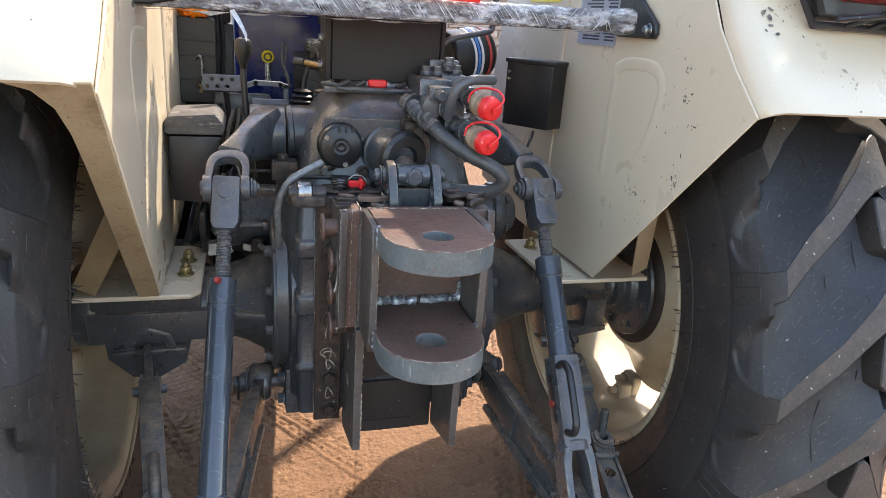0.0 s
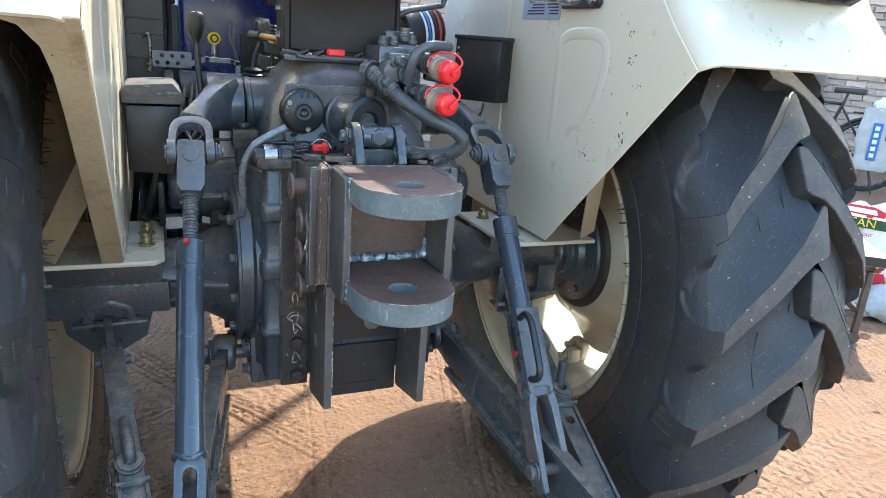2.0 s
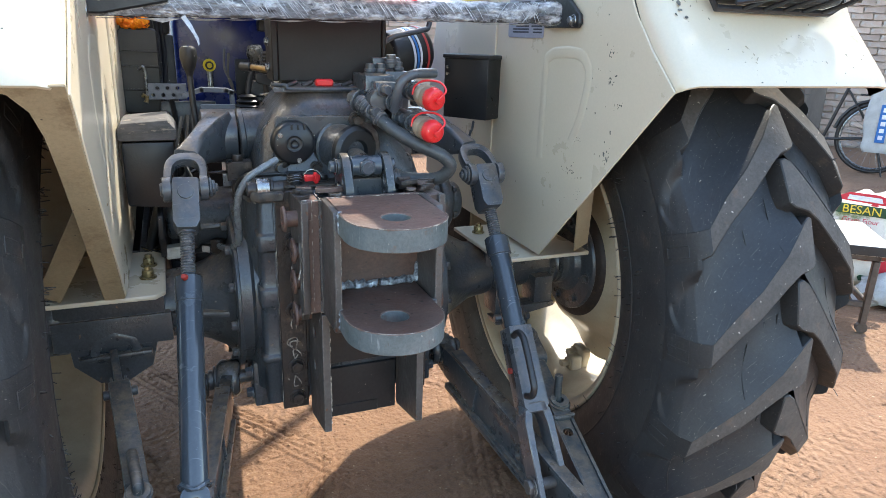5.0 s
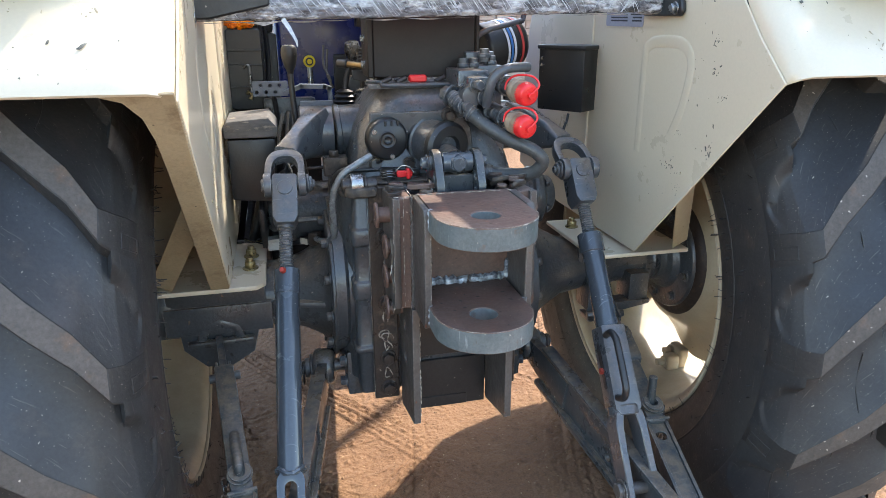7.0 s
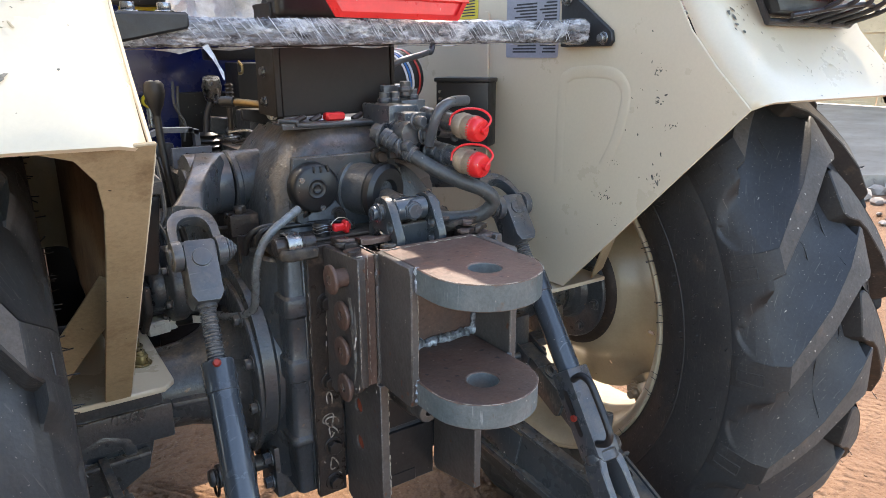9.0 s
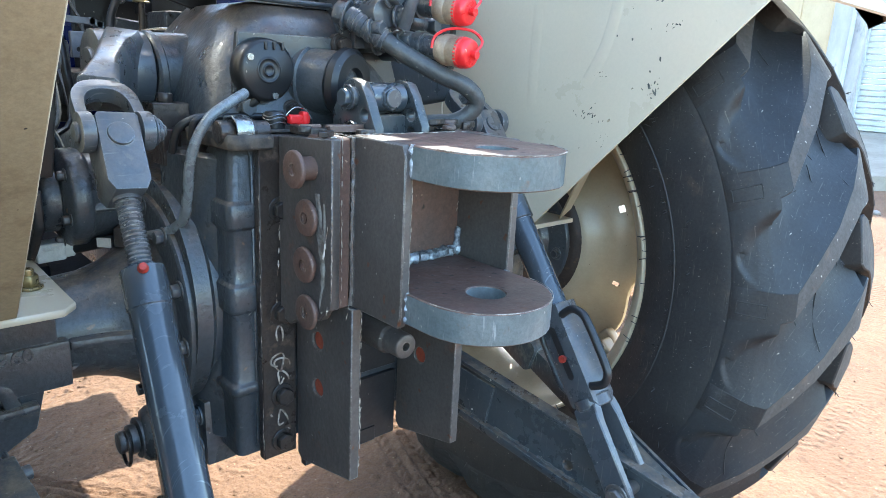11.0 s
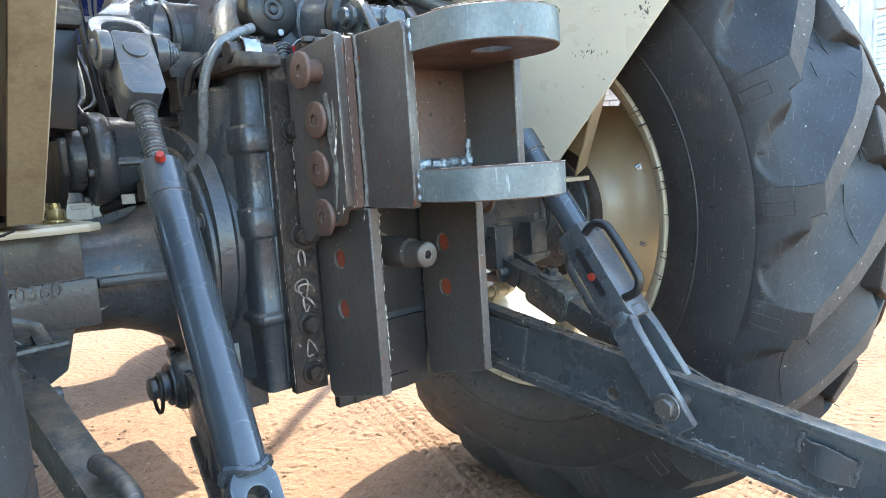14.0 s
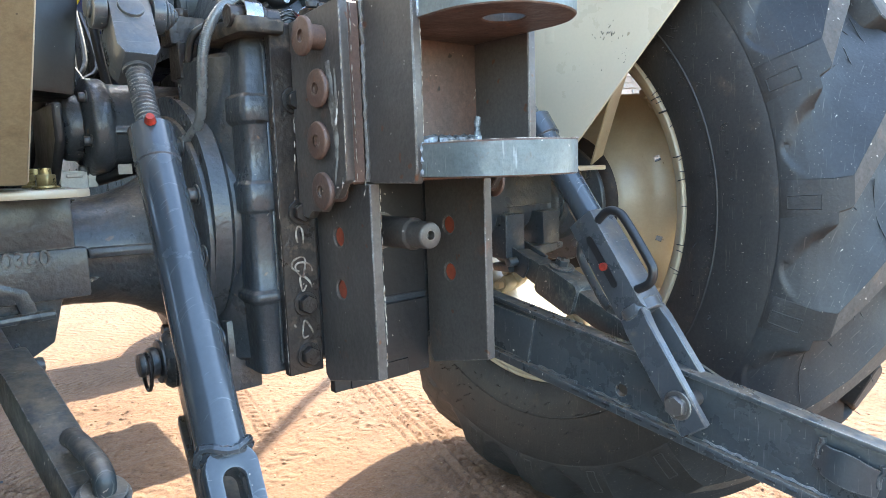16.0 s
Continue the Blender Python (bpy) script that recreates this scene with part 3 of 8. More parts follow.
    def make_mark(other):
        """Rounded outline moulded on the lug's end."""
        bm = B()
        hull = [(r, x) for _, _, x, r, *_ in path[1:6]]

        def at(r, t):
            for (r0, x0), (r1, x1) in zip(hull, hull[1:]):
                if r0 <= r <= r1:
                    return spot(x0 + (x1 - x0) * (r - r0) / (r1 - r0) + 0.0004, r, t, other)

        loop_tube(bm, [at(0.582 + u, v) for u, v in rounded(0.044, 2.0, 0.006, 3, 0.0, -2.4)], 0.0013, 6, closed=True)
        put(bm)
        finish(bm)
        return mesh_of("shoulder_mark", bm, [RUBBER])

    # moulding nibs: thin rubber hairs at the bead, on the sidewall and across the hollows
    rnd = random.Random(7 if sx > 0 else 8)
    bm = B()
    for k in range(90):
        t = rnd.uniform(0, 360)
        a = Vector(spot(0.5145, 0.391, t, False))
        b = Vector(spot(0.516 - rnd.uniform(0, 0.008), 0.391 - rnd.uniform(0.008, 0.020), t + rnd.uniform(-0.5, 0.5), False))
        rod(bm, a, b, 0.0008, seg=4)
    for k in range(110):
        t, r = rnd.uniform(0, 360), rnd.choice((0.446, 0.447, 0.48))
        a = Vector(spot(0.4965, r, t, False))
        rod(bm, a, a + Vector((-rnd.uniform(0.006, 0.016), rnd.uniform(-0.002, 0.002), rnd.uniform(-0.002, 0.002))), 0.0008, seg=4)
    for k in range(260):
        t, f = rnd.uniform(0, 360), rnd.random()
        x, r = (0.5, 0.43) if f < 0.3 else (0.495, 0.48) if f < 0.6 else (0.4955, 0.53) if f < 0.8 else (0.507, 0.57)
        r += rnd.uniform(-0.015, 0.015)
        a = Vector(spot(x + 0.002, r, t, False))
        b = a + Vector((-rnd.uniform(0.003, 0.012), rnd.uniform(-0.008, 0.008), rnd.uniform(-0.008, 0.008)))
        rod(bm, a, b, 0.0008, seg=4)
    for other in (False, True):
        for k in range(n):
            base = spin_lug(sx) + 360 / n * (k + (0.5 if other else 0))
            for x, r, a in ((0.54, 0.622, 2.2), (0.60, 0.645, 7.5), (0.655, 0.655, 12.0)):
                if rnd.random() < 0.8:
                    bend, off = rnd.uniform(-1, 1), rnd.uniform(-0.01, 0.01)
                    loop_tube(bm, [spot(x + off, r + 0.020, base + a + 2.2, other), spot(x + off + 0.004 * bend, r - 0.002, base + a + 6.0, other),
                                   spot(x + off + 0.012 * bend, r - 0.006, base + a + 10.5, other)], 0.0009, 4, smooth=4)
            for j in range(3):
                i = rnd.randint(5, 8)
                cx, cr, ox, orr, a, wb, lo, hi = path[i]
                p = Vector(spot(ox, orr, base + a - lo, other))
                rod(bm, p, p + Vector((rnd.uniform(-0.006, 0.006), rnd.uniform(-0.010, 0.002), rnd.uniform(-0.012, 0.004))), 0.0008, seg=4)
    bmesh.ops.translate(bm, verts=bm.verts, vec=(0, 0, AXLE))
    ob = part("moulding_nib", put(bm), RUBBER, wh, "thin black rubber moulding hairs")
    tagged(ob, "thin black rubber moulding hairs", kind="stuff")
    for other in (False, True):
        me, pad, mark = make_lug(other), make_pad(other), make_mark(other)
        for k in range(n):
            for nm, data in (("tread_lug", me), ("tread_hollow", pad), ("shoulder_mark", mark)):
                ob = new(nm, data)
                ob.parent = wh
                ob.matrix_basis = Matrix.Translation((0, 0, AXLE)) @ Matrix.Rotation(radians(-(spin_lug(sx) + 360 / n * (k + (0.5 if other else 0)))), 4, "X")
    return wh


def spin_lug(sx):
    return 4.6 if sx > 0 else -4.0


wheel(1, 2)
wheel(-1, 2)


# -- axle and gearbox --
bm = B()
lathe(bm, [(-0.21, 0.0), (-0.21, 0.172), (-0.19, 0.175), (-0.183, 0.168), (-0.155, 0.172), (0.155, 0.172), (0.183, 0.168), (0.19, 0.175), (0.21, 0.172), (0.21, 0.0)], (0, 0, AXLE + 0.03), (1, 0, 0), 56)
part("differential_case", bm, CAST, tractor, "grey cast iron differential case")
for sx in (1, -1):
    bm = B()
    if sx > 0:
        lathe(bm, [(0.205, 0.172), (0.225, 0.172), (0.235, 0.14), (0.27, 0.105), (0.33, 0.072), (0.40, 0.060), (0.50, 0.053), (0.512, 0.057), (0.522, 0.053), (0.540, 0.053), (0.546, 0.058), (0.554, 0.053),
                   (0.566, 0.053), (0.572, 0.058), (0.580, 0.053), (0.592, 0.054), (0.592, 0.0)], (0, 0, AXLE), (1, 0, 0), 40)
        box(bm, (0.365, -0.060, 0.665), (0.545, 0.060, 0.7315))
        for x0, x1, z0 in ((0.384, 0.436, 0.566), (0.490, 0.540, 0.580)):
            box(bm, (x0, -0.085, z0), (x1, -0.020, 0.652))
        prism(bm, [(0.380, 0.556), (0.446, 0.560), (0.452, 0.585), (0.545, 0.586), (0.545, 0.574), (0.46, 0.560), (0.44, 0.538), (0.386, 0.540)], at_y(-0.045), 0.045)
    else:
        lathe(bm, [(0.205, 0.160), (0.206, 0.165), (0.216, 0.165), (0.218, 0.160), (0.218, 0.0)], (0, 0, AXLE + 0.01), (1, 0, 0), 56)
        lathe(bm, [(0.214, 0.135), (0.224, 0.118), (0.238, 0.103), (0.27, 0.085), (0.30, 0.075), (0.35, 0.070), (0.52, 0.070), (0.54, 0.082), (0.585, 0.082), (0.585, 0.0)], (0, 0, AXLE - 0.005), (1, 0, 0), 44)
        # cast ledge along the rear of the trumpet, its underside set back
        prism(bm, [(0.220, -0.112), (0.250, -0.108), (0.300, -0.092), (0.340, -0.086), (0.340, 0.0), (0.220, 0.0)], at_z(0.652), 0.013)
        # square pad under the fender foot, with its dark bracket below
        box(bm, (0.352, -0.080, AXLE), (0.55, 0.080, 0.7315))
        box(bm, (0.340, -0.086, 0.606), (0.556, 0.086, 0.668))
        prism(bm, [(0.325, 0.626), (0.371, 0.604), (0.384, 0.552), (0.433, 0.523), (0.484, 0.526), (0.527, 0.569), (0.532, 0.619), (0.565, 0.646)], at_y(0.09), 0.165)
        # ledge and upright rib on the bracket's rear face
        prism(bm, [(0.382, 0.585), (0.515, 0.582), (0.515, 0.592), (0.382, 0.596)], at_y(-0.075), 0.020)
        prism(bm, [(0.398, 0.592), (0.408, 0.624), (0.448, 0.640), (0.488, 0.622), (0.498, 0.590), (0.478, 0.590), (0.472, 0.610), (0.448, 0.618), (0.424, 0.612), (0.418, 0.592)], at_y(-0.075), 0.012)
    if sx < 0:
        mirror_x(bm)
    tr = part("axle_housing", bm, CAST, tractor, "grey cast axle trumpet", bevel=0.006, segs=2)
    # brake housing above the trumpet
    bm = B()
    bc = (0, 0.065, 0.822)
    lathe(bm, [(0.15, 0.0), (0.15, 0.062), (0.272, 0.062), (0.276, 0.069), (0.300, 0.069), (0.303, 0.060), (0.309, 0.054), (0.309, 0.0)], bc, (1, 0, 0), 36)
    prism(bm, [(bc[1] - 0.066, bc[2] - 0.012), (bc[1] - 0.066, bc[2] - 0.002), (bc[1] - 0.05, bc[2] + 0.004), (bc[1] - 0.05, bc[2] - 0.014)], at_x(0.20), 0.08)
    if sx < 0:
        mirror_x(bm)
    bh = part("brake_housing", bm, CAST, tr, bevel=0.003)
    bm = B()
    lathe(bm, [(0.308, 0.0), (0.308, 0.046), (0.326, 0.046), (0.334, 0.040), (0.336, 0.0)], bc, (1, 0, 0), 32)
    if sx < 0:
        mirror_x(bm)
    part("brake_cover", bm, CAST, bh, bevel=0.002)
    for k in range(6):
        bm = B()
        a = radians(60 * k + 20)
        hexbolt(bm, (sx * 0.303, bc[1] + 0.060 * math.cos(a), bc[2] + 0.060 * math.sin(a)), (sx, 0, 0), 0.007, 0.009)
        part("housing_bolt", bm, CAST, bh, bevel=0.001)
    for k in range(12):
        bm = B()
        a = radians(30 * k + 8)
        hexbolt(bm, (sx * (0.225 if sx > 0 else 0.218), 0.150 * math.cos(a), AXLE + 0.01 + 0.150 * math.sin(a)), (sx, 0, 0), 0.010, 0.011)
        part("flange_bolt", bm, CAST, tr, bevel=0.001)

bm = B()
prism(bm, [(-0.205, 0.50), (-0.205, 0.925), (-0.19, 0.935), (0.18, 0.935), (0.18, 0.50), (0.05, 0.47), (-0.19, 0.49)], at_x(-0.132), 0.27)
gear = part("gearbox", bm, CAST, tractor, "grey cast gearbox with ribbed sides", bevel=0.005, segs=2)

# smooth side wall that runs from the left column to the axle flange
bm = B()
prism(bm, [(-0.13, -0.188), (-0.162, -0.176), (-0.182, -0.150), (-0.196, -0.110), (-0.205, -0.050), (-0.13, -0.050)], at_z(0.50), 0.405)
part("side_wall", bm, CAST, gear, bevel=0.006)
for sx in (-1, 1):
    # broad half-round column on the side, with cast bands
    bm = B()
    prism(bm, [(-0.205, 0.50), (-0.205, 0.905), (-0.19, 0.925), (-0.06, 0.925), (-0.04, 0.90), (-0.04, 0.50)], at_x(sx * 0.139 - 0.009), 0.018)
    part("side_column", bm, CAST, gear, bevel=0.006, segs=2)
    bm = B()
    rings = []
    for z, wd in ((0.490, 0.078), (0.583, 0.084), (0.587, 0.094), (0.597, 0.094), (0.601, 0.084), (0.700, 0.083), (0.704, 0.092), (0.738, 0.092), (0.742, 0.083), (0.812, 0.083), (0.816, 0.092), (0.846, 0.092), (0.850, 0.082), (0.905, 0.078), (0.920, 0.066)):
        rings.append([bm.verts.new((sx * (0.130 + u), -0.160 + v, z)) for u, v in rounded(wd + 0.006, wd, 0.011, 3)])
    for p, q in zip(rings, rings[1:]):
        for k in range(len(p)):
            bm.faces.new((p[k], p[(k + 1) % len(p)], q[(k + 1) % len(p)], q[k]))
    bm.faces.new(rings[-1])
    part("column_rib", bm, CAST, gear, bevel=0.0015)
    for z in (0.66, 0.775):
        bm = B()
        loop_tube(bm, [(sx * 0.150, -0.085 - 0.012 * math.cos(a), z + 0.012 * math.sin(a)) for a in [radians(-30 + 30 * k) for k in range(6)]], 0.003, 6)
        part("cast_lug", bm, CAST, gear)
# raised casting code on the axle pad
cu = bpy.data.curves.new("casting_code", "FONT")
cu.body, cu.size, cu.extrude, cu.align_x = "0360", 0.026, 0.0015, "CENTER"
cu.materials.append(CAST)
ob = new("casting_code", cu)
ob.parent = tractor
ob.matrix_basis = frame_of((-0.407, -0.0865, 0.651), (1, 0, 0), (0, 0, 1))

# -- fenders --
def fender(sx):
    bm = B()
    # inner panel
    outline = [(-0.19, 0.750), (-0.567, 1.138), (-0.50, 1.200), (-0.448, 1.257), (-0.415, 1.31), (-0.388, 1.38), (-0.33, 1.48), (-0.22, 1.585), (-0.05, 1.645),
               (0.15, 1.635), (0.32, 1.54), (0.43, 1.38), (0.50, 1.2), (0.54, 0.98), (0.54, 0.80), (0.24, 0.752)]
    prism(bm, outline, at_x(0.430), 0.004)
    # soft crease and raised rib
    prism(bm, rounded(0.018, 0.42, 0.009, 4, 0.085, 1.10), at_x(0.4255), 0.005)
    if sx < 0:
        mirror_x(bm)
    f = part("fender", bm, [CREAM, WELL_BROWN], tractor, "cream painted pressed-steel fender with scuffs", bevel=0.0012)
    # patchy brown on the side that faces the tyre, cream elsewhere
    for pg in f.data.polygons:
        pg.material_index = 1 if pg.normal.x * sx > 0.9 else 0
    bm = B()
    rib = [(-0.150, 0.965), (-0.150, 1.15), (-0.165, 1.178), (-0.20, 1.186), (-0.27, 1.186), (-0.302, 1.17), (-0.312, 1.14), (-0.296, 1.07), (-0.268, 1.015)]
    loop_tube(bm, [(0.4305, y - 0.012, z) for y, z in rib], lambda t: 0.0125, 12, smooth=6)
    for v in bm.verts:
        v.co.x = 0.4305 + (v.co.x - 0.4305) * 0.13
    if sx < 0:
        mirror_x(bm)
    part("pressed_rib", bm, CREAM, f)
    # cover sheet over the tyre, rounded where it meets the panel
    prof = [(-0.588, 1.150), (-0.580, 1.166), (-0.545, 1.205), (-0.490, 1.265), (-0.450, 1.33), (-0.425, 1.39), (-0.375, 1.48), (-0.27, 1.59), (-0.12, 1.665), (0.05, 1.67), (0.25, 1.61), (0.41, 1.45), (0.50, 1.26), (0.55, 1.05), (0.56, 0.80)]
    bm = B()
    cols = [(0.4345, -0.034), (0.4375, -0.020), (0.446, -0.008), (0.460, -0.001), (0.50, 0.0), (0.70, 0.0), (0.86, 0.0), (0.882, -0.004), (0.890, -0.014), (0.890, -0.04)]
    rows = []
    for i, (y, z) in enumerate(prof):
        a, b = prof[max(0, i - 1)], prof[min(len(prof) - 1, i + 1)]
        t = Vector((0, b[0] - a[0], b[1] - a[1])).normalized()
        nrm = Vector((0, -t.z, t.y))
        rows.append([(Vector((x, y, z)) + nrm * d) for x, d in cols])
    outer = [[bm.verts.new(p) for p in r] for r in rows]
    inner = [[bm.verts.new(p + Vector((0, 0.0035, -0.003))) for p in r] for r in rows]
    for s in (outer, inner):
        for p, q in zip(s, s[1:]):
            for k in range(len(cols) - 1):
                bm.faces.new((p[k], p[k + 1], q[k + 1], q[k])).material_index = 1 if s is inner else 0
    ring_o = outer[0] + [r[-1] for r in outer[1:]] + outer[-1][-2::-1] + [r[0] for r in outer[-2:0:-1]]
    ring_i = inner[0] + [r[-1] for r in inner[1:]] + inner[-1][-2::-1] + [r[0] for r in inner[-2:0:-1]]
    for k in range(len(ring_o)):
        j = (k + 1) % len(ring_o)
        bm.faces.new((ring_o[k], ring_o[j], ring_i[j], ring_i[k]))
    if sx < 0:
        mirror_x(bm)
    part("fender_cover", bm, [CREAM, WELL_BROWN], f, sharp=50)
    # turned lip along the sloping rear edge of the left panel
    if sx < 0:
        bm = B()
        d = Vector((0, -0.377, 0.388)).normalized()
        m = frame_of((0.432, -0.19, 0.750), (1, 0, 0), d)
        prism(bm, [(0, 0.0), (0.034, 0.0), (0.036, 0.40), (0.038, 0.47), (0.044, 0.515), (0.060, 0.545), (0.085, 0.556), (0, 0.560)], m, 0.004)
        mirror_x(bm)
        part("fender_lip", bm, LIP_TAN, f, "cream lip coloured tan with dark specks", bevel=0.001)
    # foot plate on the axle, with brace
    foot = 0.021 if sx < 0 else 0.0
    bm = B()
    prism(bm, [(0.345 + foot, 0.10), (0.345 + foot, -0.155), (0.362 + foot, -0.175), (0.575, -0.175), (0.575, 0.10)], at_z(0.732), 0.009)
    if sx < 0:
        mirror_x(bm)
    part("fender_foot", bm, CREAM, f, bevel=0.0015)
    bm = B()
    a, b = Vector((0.555, -0.165, 0.752)), Vector((0.445, -0.33, 0.965))
    u = (b - a).normalized()
    m = frame_of(a, u, u.cross(Vector((0, 1, 0))))
    prism(bm, [(0, -0.02), ((b - a).length, -0.02), ((b - a).length, 0.02), (0, 0.02)], m, 0.004)
    if sx < 0:
        mirror_x(bm)
    part("fender_brace", bm, LIP_TAN if sx < 0 else CREAM_RIM, f, bevel=0.001)
    for x, y in ((0.397, 0.0), (0.397, -0.075)) if sx < 0 else ((0.385, 0.035),):
        bm = B()
        hexbolt(bm, (sx * x, y, 0.7415), (0, 0, 1), 0.012, 0.014)
        rod(bm, (sx * x, y, 0.754), (sx * x, y, 0.766), 0.007, seg=12)
        part("foot_bolt", bm, BRASS, f, bevel=0.001)
    return f


fender_right, fender_left = fender(1), fender(-1)
fender_left.location.x = 0.021

# -- drawbar bracket --
def dee(w, y0, yc, n=18):
    r = w / 2
    return [(-r, y0), (-r, yc)] + [(-r * math.cos(math.pi * k / n), yc - r * 0.98 * math.sin(math.pi * k / n)) for k in range(1, n)] + [(r, yc), (r, y0)]


bm = B()
prism(bm, [(-0.084, 0.735), (0.104, 0.735), (0.104, 0.944), (-0.084, 0.944)], at_y(-0.322), 0.012)
brk = part("drawbar_bracket", bm, RUST, tractor, "home-welded rusty steel drawbar bracket", bevel=0.0015)
for z, nm in ((0.907, "clevis_plate"), (0.741, "clevis_plate")):
    bm = B()
    prism(bm, [(x + 0.005, y) for x, y in dee(0.164, -0.334, -0.470)], at_z(z), 0.037, holes=[(0.003, -0.478, 0.023)])
    for f in bm.faces:
        f.normal_update()
    ob = part(nm, bm, [RUST, FLAME], brk, "half-round thick steel plate with a pin hole", bevel=0.0015)
    for p in ob.data.polygons:
        p.material_index = 1 if abs(p.normal.z) < 0.5 else 0
for x0, x1 in ((-0.084, -0.072), (0.090, 0.103)):
    bm = B()
    prism(bm, [(-0.322, 0.735), (-0.425, 0.735), (-0.430, 0.75), (-0.430, 0.93), (-0.425, 0.944), (-0.322, 0.944)], at_x(x0), x1 - x0)
    part("side_plate", bm, MILL, brk, bevel=0.0015)
for x0, x1 in ((-0.116, -0.086), (0.105, 0.135)):
    bm = B()
    box(bm, (x0, -0.335, 0.735), (x1, -0.285, 0.942))
    part("packing_bar", bm, RUST, brk, bevel=0.003)
    bm = B()
    s = -1 if x0 < 0 else 1
    wave = [(-0.300 + 0.075 * k / 10 - 0.045 * (1 - k / 10), 0.694 + 0.046 * (1 - k / 10) ** 2 + 0.004 * math.sin(k * 2.1)) for k in range(11)]
    prism(bm, [(-0.345, 0.942)] + wave + [(-0.225, 0.934)], at_x(x0 - 0.004 if s < 0 else x1 - 0.008), 0.012)
    part("cheek_plate", bm, MILL, brk, bevel=0.0015)
# weld beads
def bead(a, b, r=0.0045, mat=WELD, parent=None, n=None):
    a, b = Vector(a), Vector(b)
    n = n or max(4, int((b - a).length / 0.006))
    bm = B()
    pts = [a.lerp(b, k / n) + Vector((random.uniform(-1, 1), random.uniform(-1, 1), random.uniform(-1, 1))) * r * 0.25 for k in range(n + 1)]
    loop_tube(bm, pts, lambda t: r * (0.75 + 0.35 * abs(math.sin(t * n * 1.57)) + random.uniform(-0.12, 0.12)), 7)
    return part("weld_bead", bm, mat, parent or brk)
scale_bits = B()
def flaky(a, b, r, fill=0.8):
    """A broken line of white scale along an edge."""
    a, b = Vector(a), Vector(b)
    n = max(3, int((b - a).length / 0.010))
    for k in range(n):
        if random.random() > fill:
            continue
        p, q = a.lerp(b, (k + random.uniform(0, 0.3)) / n), a.lerp(b, (k + random.uniform(0.8, 1.3)) / n)
        off = Vector((random.uniform(-1, 1), random.uniform(-1, 1), random.uniform(-1, 1))) * r * 0.5
        w = r * random.uniform(0.25, 0.7)
        loop_tube(scale_bits, [p + off, p.lerp(q, 0.5) + off * 0.4, q], lambda t: w * (0.4 + 0.6 * math.sin(math.pi * min(1, max(0, t)))), 5)
bead((-0.07, -0.338, 0.783), (0.012, -0.338, 0.783), 0.0085)
bead((0.020, -0.338, 0.783), (0.088, -0.338, 0.784), 0.0080)
bead((0.089, -0.338, 0.785), (0.089, -0.338, 0.815), 0.005)
bead((-0.0735, -0.428, 0.741), (-0.0735, -0.428, 0.779), 0.005)
bead((0.0895, -0.43, 0.741), (0.0895, -0.43, 0.779), 0.005)
bead((-0.0735, -0.43, 0.907), (-0.0735, -0.43, 0.944), 0.005)
flaky((-0.1005, -0.3365, 0.738), (-0.1005, -0.3365, 0.942), 0.0015)
bead((-0.0855, -0.337, 0.738), (-0.0855, -0.337, 0.942), 0.0035, MILL)
for z, r in ((0.9442, 0.0006), (0.7785, 0.0004)):
    bm = B()
    loop_tube(bm, [(x + 0.005, y - 0.0008, z) for x, y in dee(0.164, -0.430, -0.470)][1:-1], lambda t: r * (1 + 0.6 * math.sin(t * 31) * math.sin(t * 13)), 6)
    part("scaled_edge", bm, CHALK, brk)
# bolted flange plates with stacked bushes
for s in (-1, 1):
    x0 = -0.146 if s < 0 else 0.104
    bm = B()
    prism(bm, [(x0, 0.487), (x0 + 0.05, 0.487), (x0 + 0.05, 0.934), (x0, 0.934)], at_y(-0.208), 0.014)
    fl = part("flange_plate", bm, GREASY, brk, "greasy flange plate with white paint scrawls", bevel=0.0015)
    for z in (0.511, 0.580, 0.70, 0.84):
        bm = B()
        hexbolt(bm, (x0 + 0.028, -0.222, z), (0, -1, 0), 0.0125, 0.011)
        part("flange_bolt", bm, GREASY, fl, bevel=0.001)
    for k, z in enumerate((0.904, 0.846, 0.787, 0.728)):
        bm = B()
        xd = (-0.132 if k else -0.146) if s < 0 else 0.150
        lathe(bm, [(0, 0.007), (0, 0.0205), (0.0015, 0.0222), (0.0045, 0.0226), (0.006, 0.0215), (0.006, 0.014), (0.045 if k == 0 else 0.03, 0.014)], (xd, -0.302 - 0.003 * math.sin(k * 2.3), z), (1 if s < 0 else -1, 0, 0), 32)
        lathe(bm, [(0.004, 0.0), (0.004, 0.007), (0, 0.007)], (xd, -0.302, z), (1 if s < 0 else -1, 0, 0), 20)
        part("bush", bm, RUST, brk, "rusty round bush", bevel=0.0008)
REDRUST = material("red_rust", rgb(150, 70, 46), rgb(120, 58, 42), 0.8, 0.0, 40, (0.4, 0.7), bump=0.5)
# lower drop plates with holes
for x0, yb in ((-0.090, 0.497), (0.090, 0.485)):
    bm = B()
    prism(bm, [(-0.215, yb - 0.02), (-0.225, yb - 0.028), (-0.345, yb), (-0.345, 0.735), (-0.215, 0.735)], at_x(x0), 0.014, holes=[(-0.268, 0.60, 0.0125), (-0.268, 0.668, 0.0125)])
    dp = part("drop_plate", bm, MILL, brk, bevel=0.0012)
    for z in (0.60, 0.668):
        bm = B()
        rod(bm, (x0 + 0.004, -0.268, z), (x0 + 0.010, -0.268, z), 0.0124, seg=20)
        part("rusted_bore", bm, REDRUST, dp)
flaky((-0.076, -0.3455, 0.50), (-0.076, -0.3455, 0.73), 0.002)
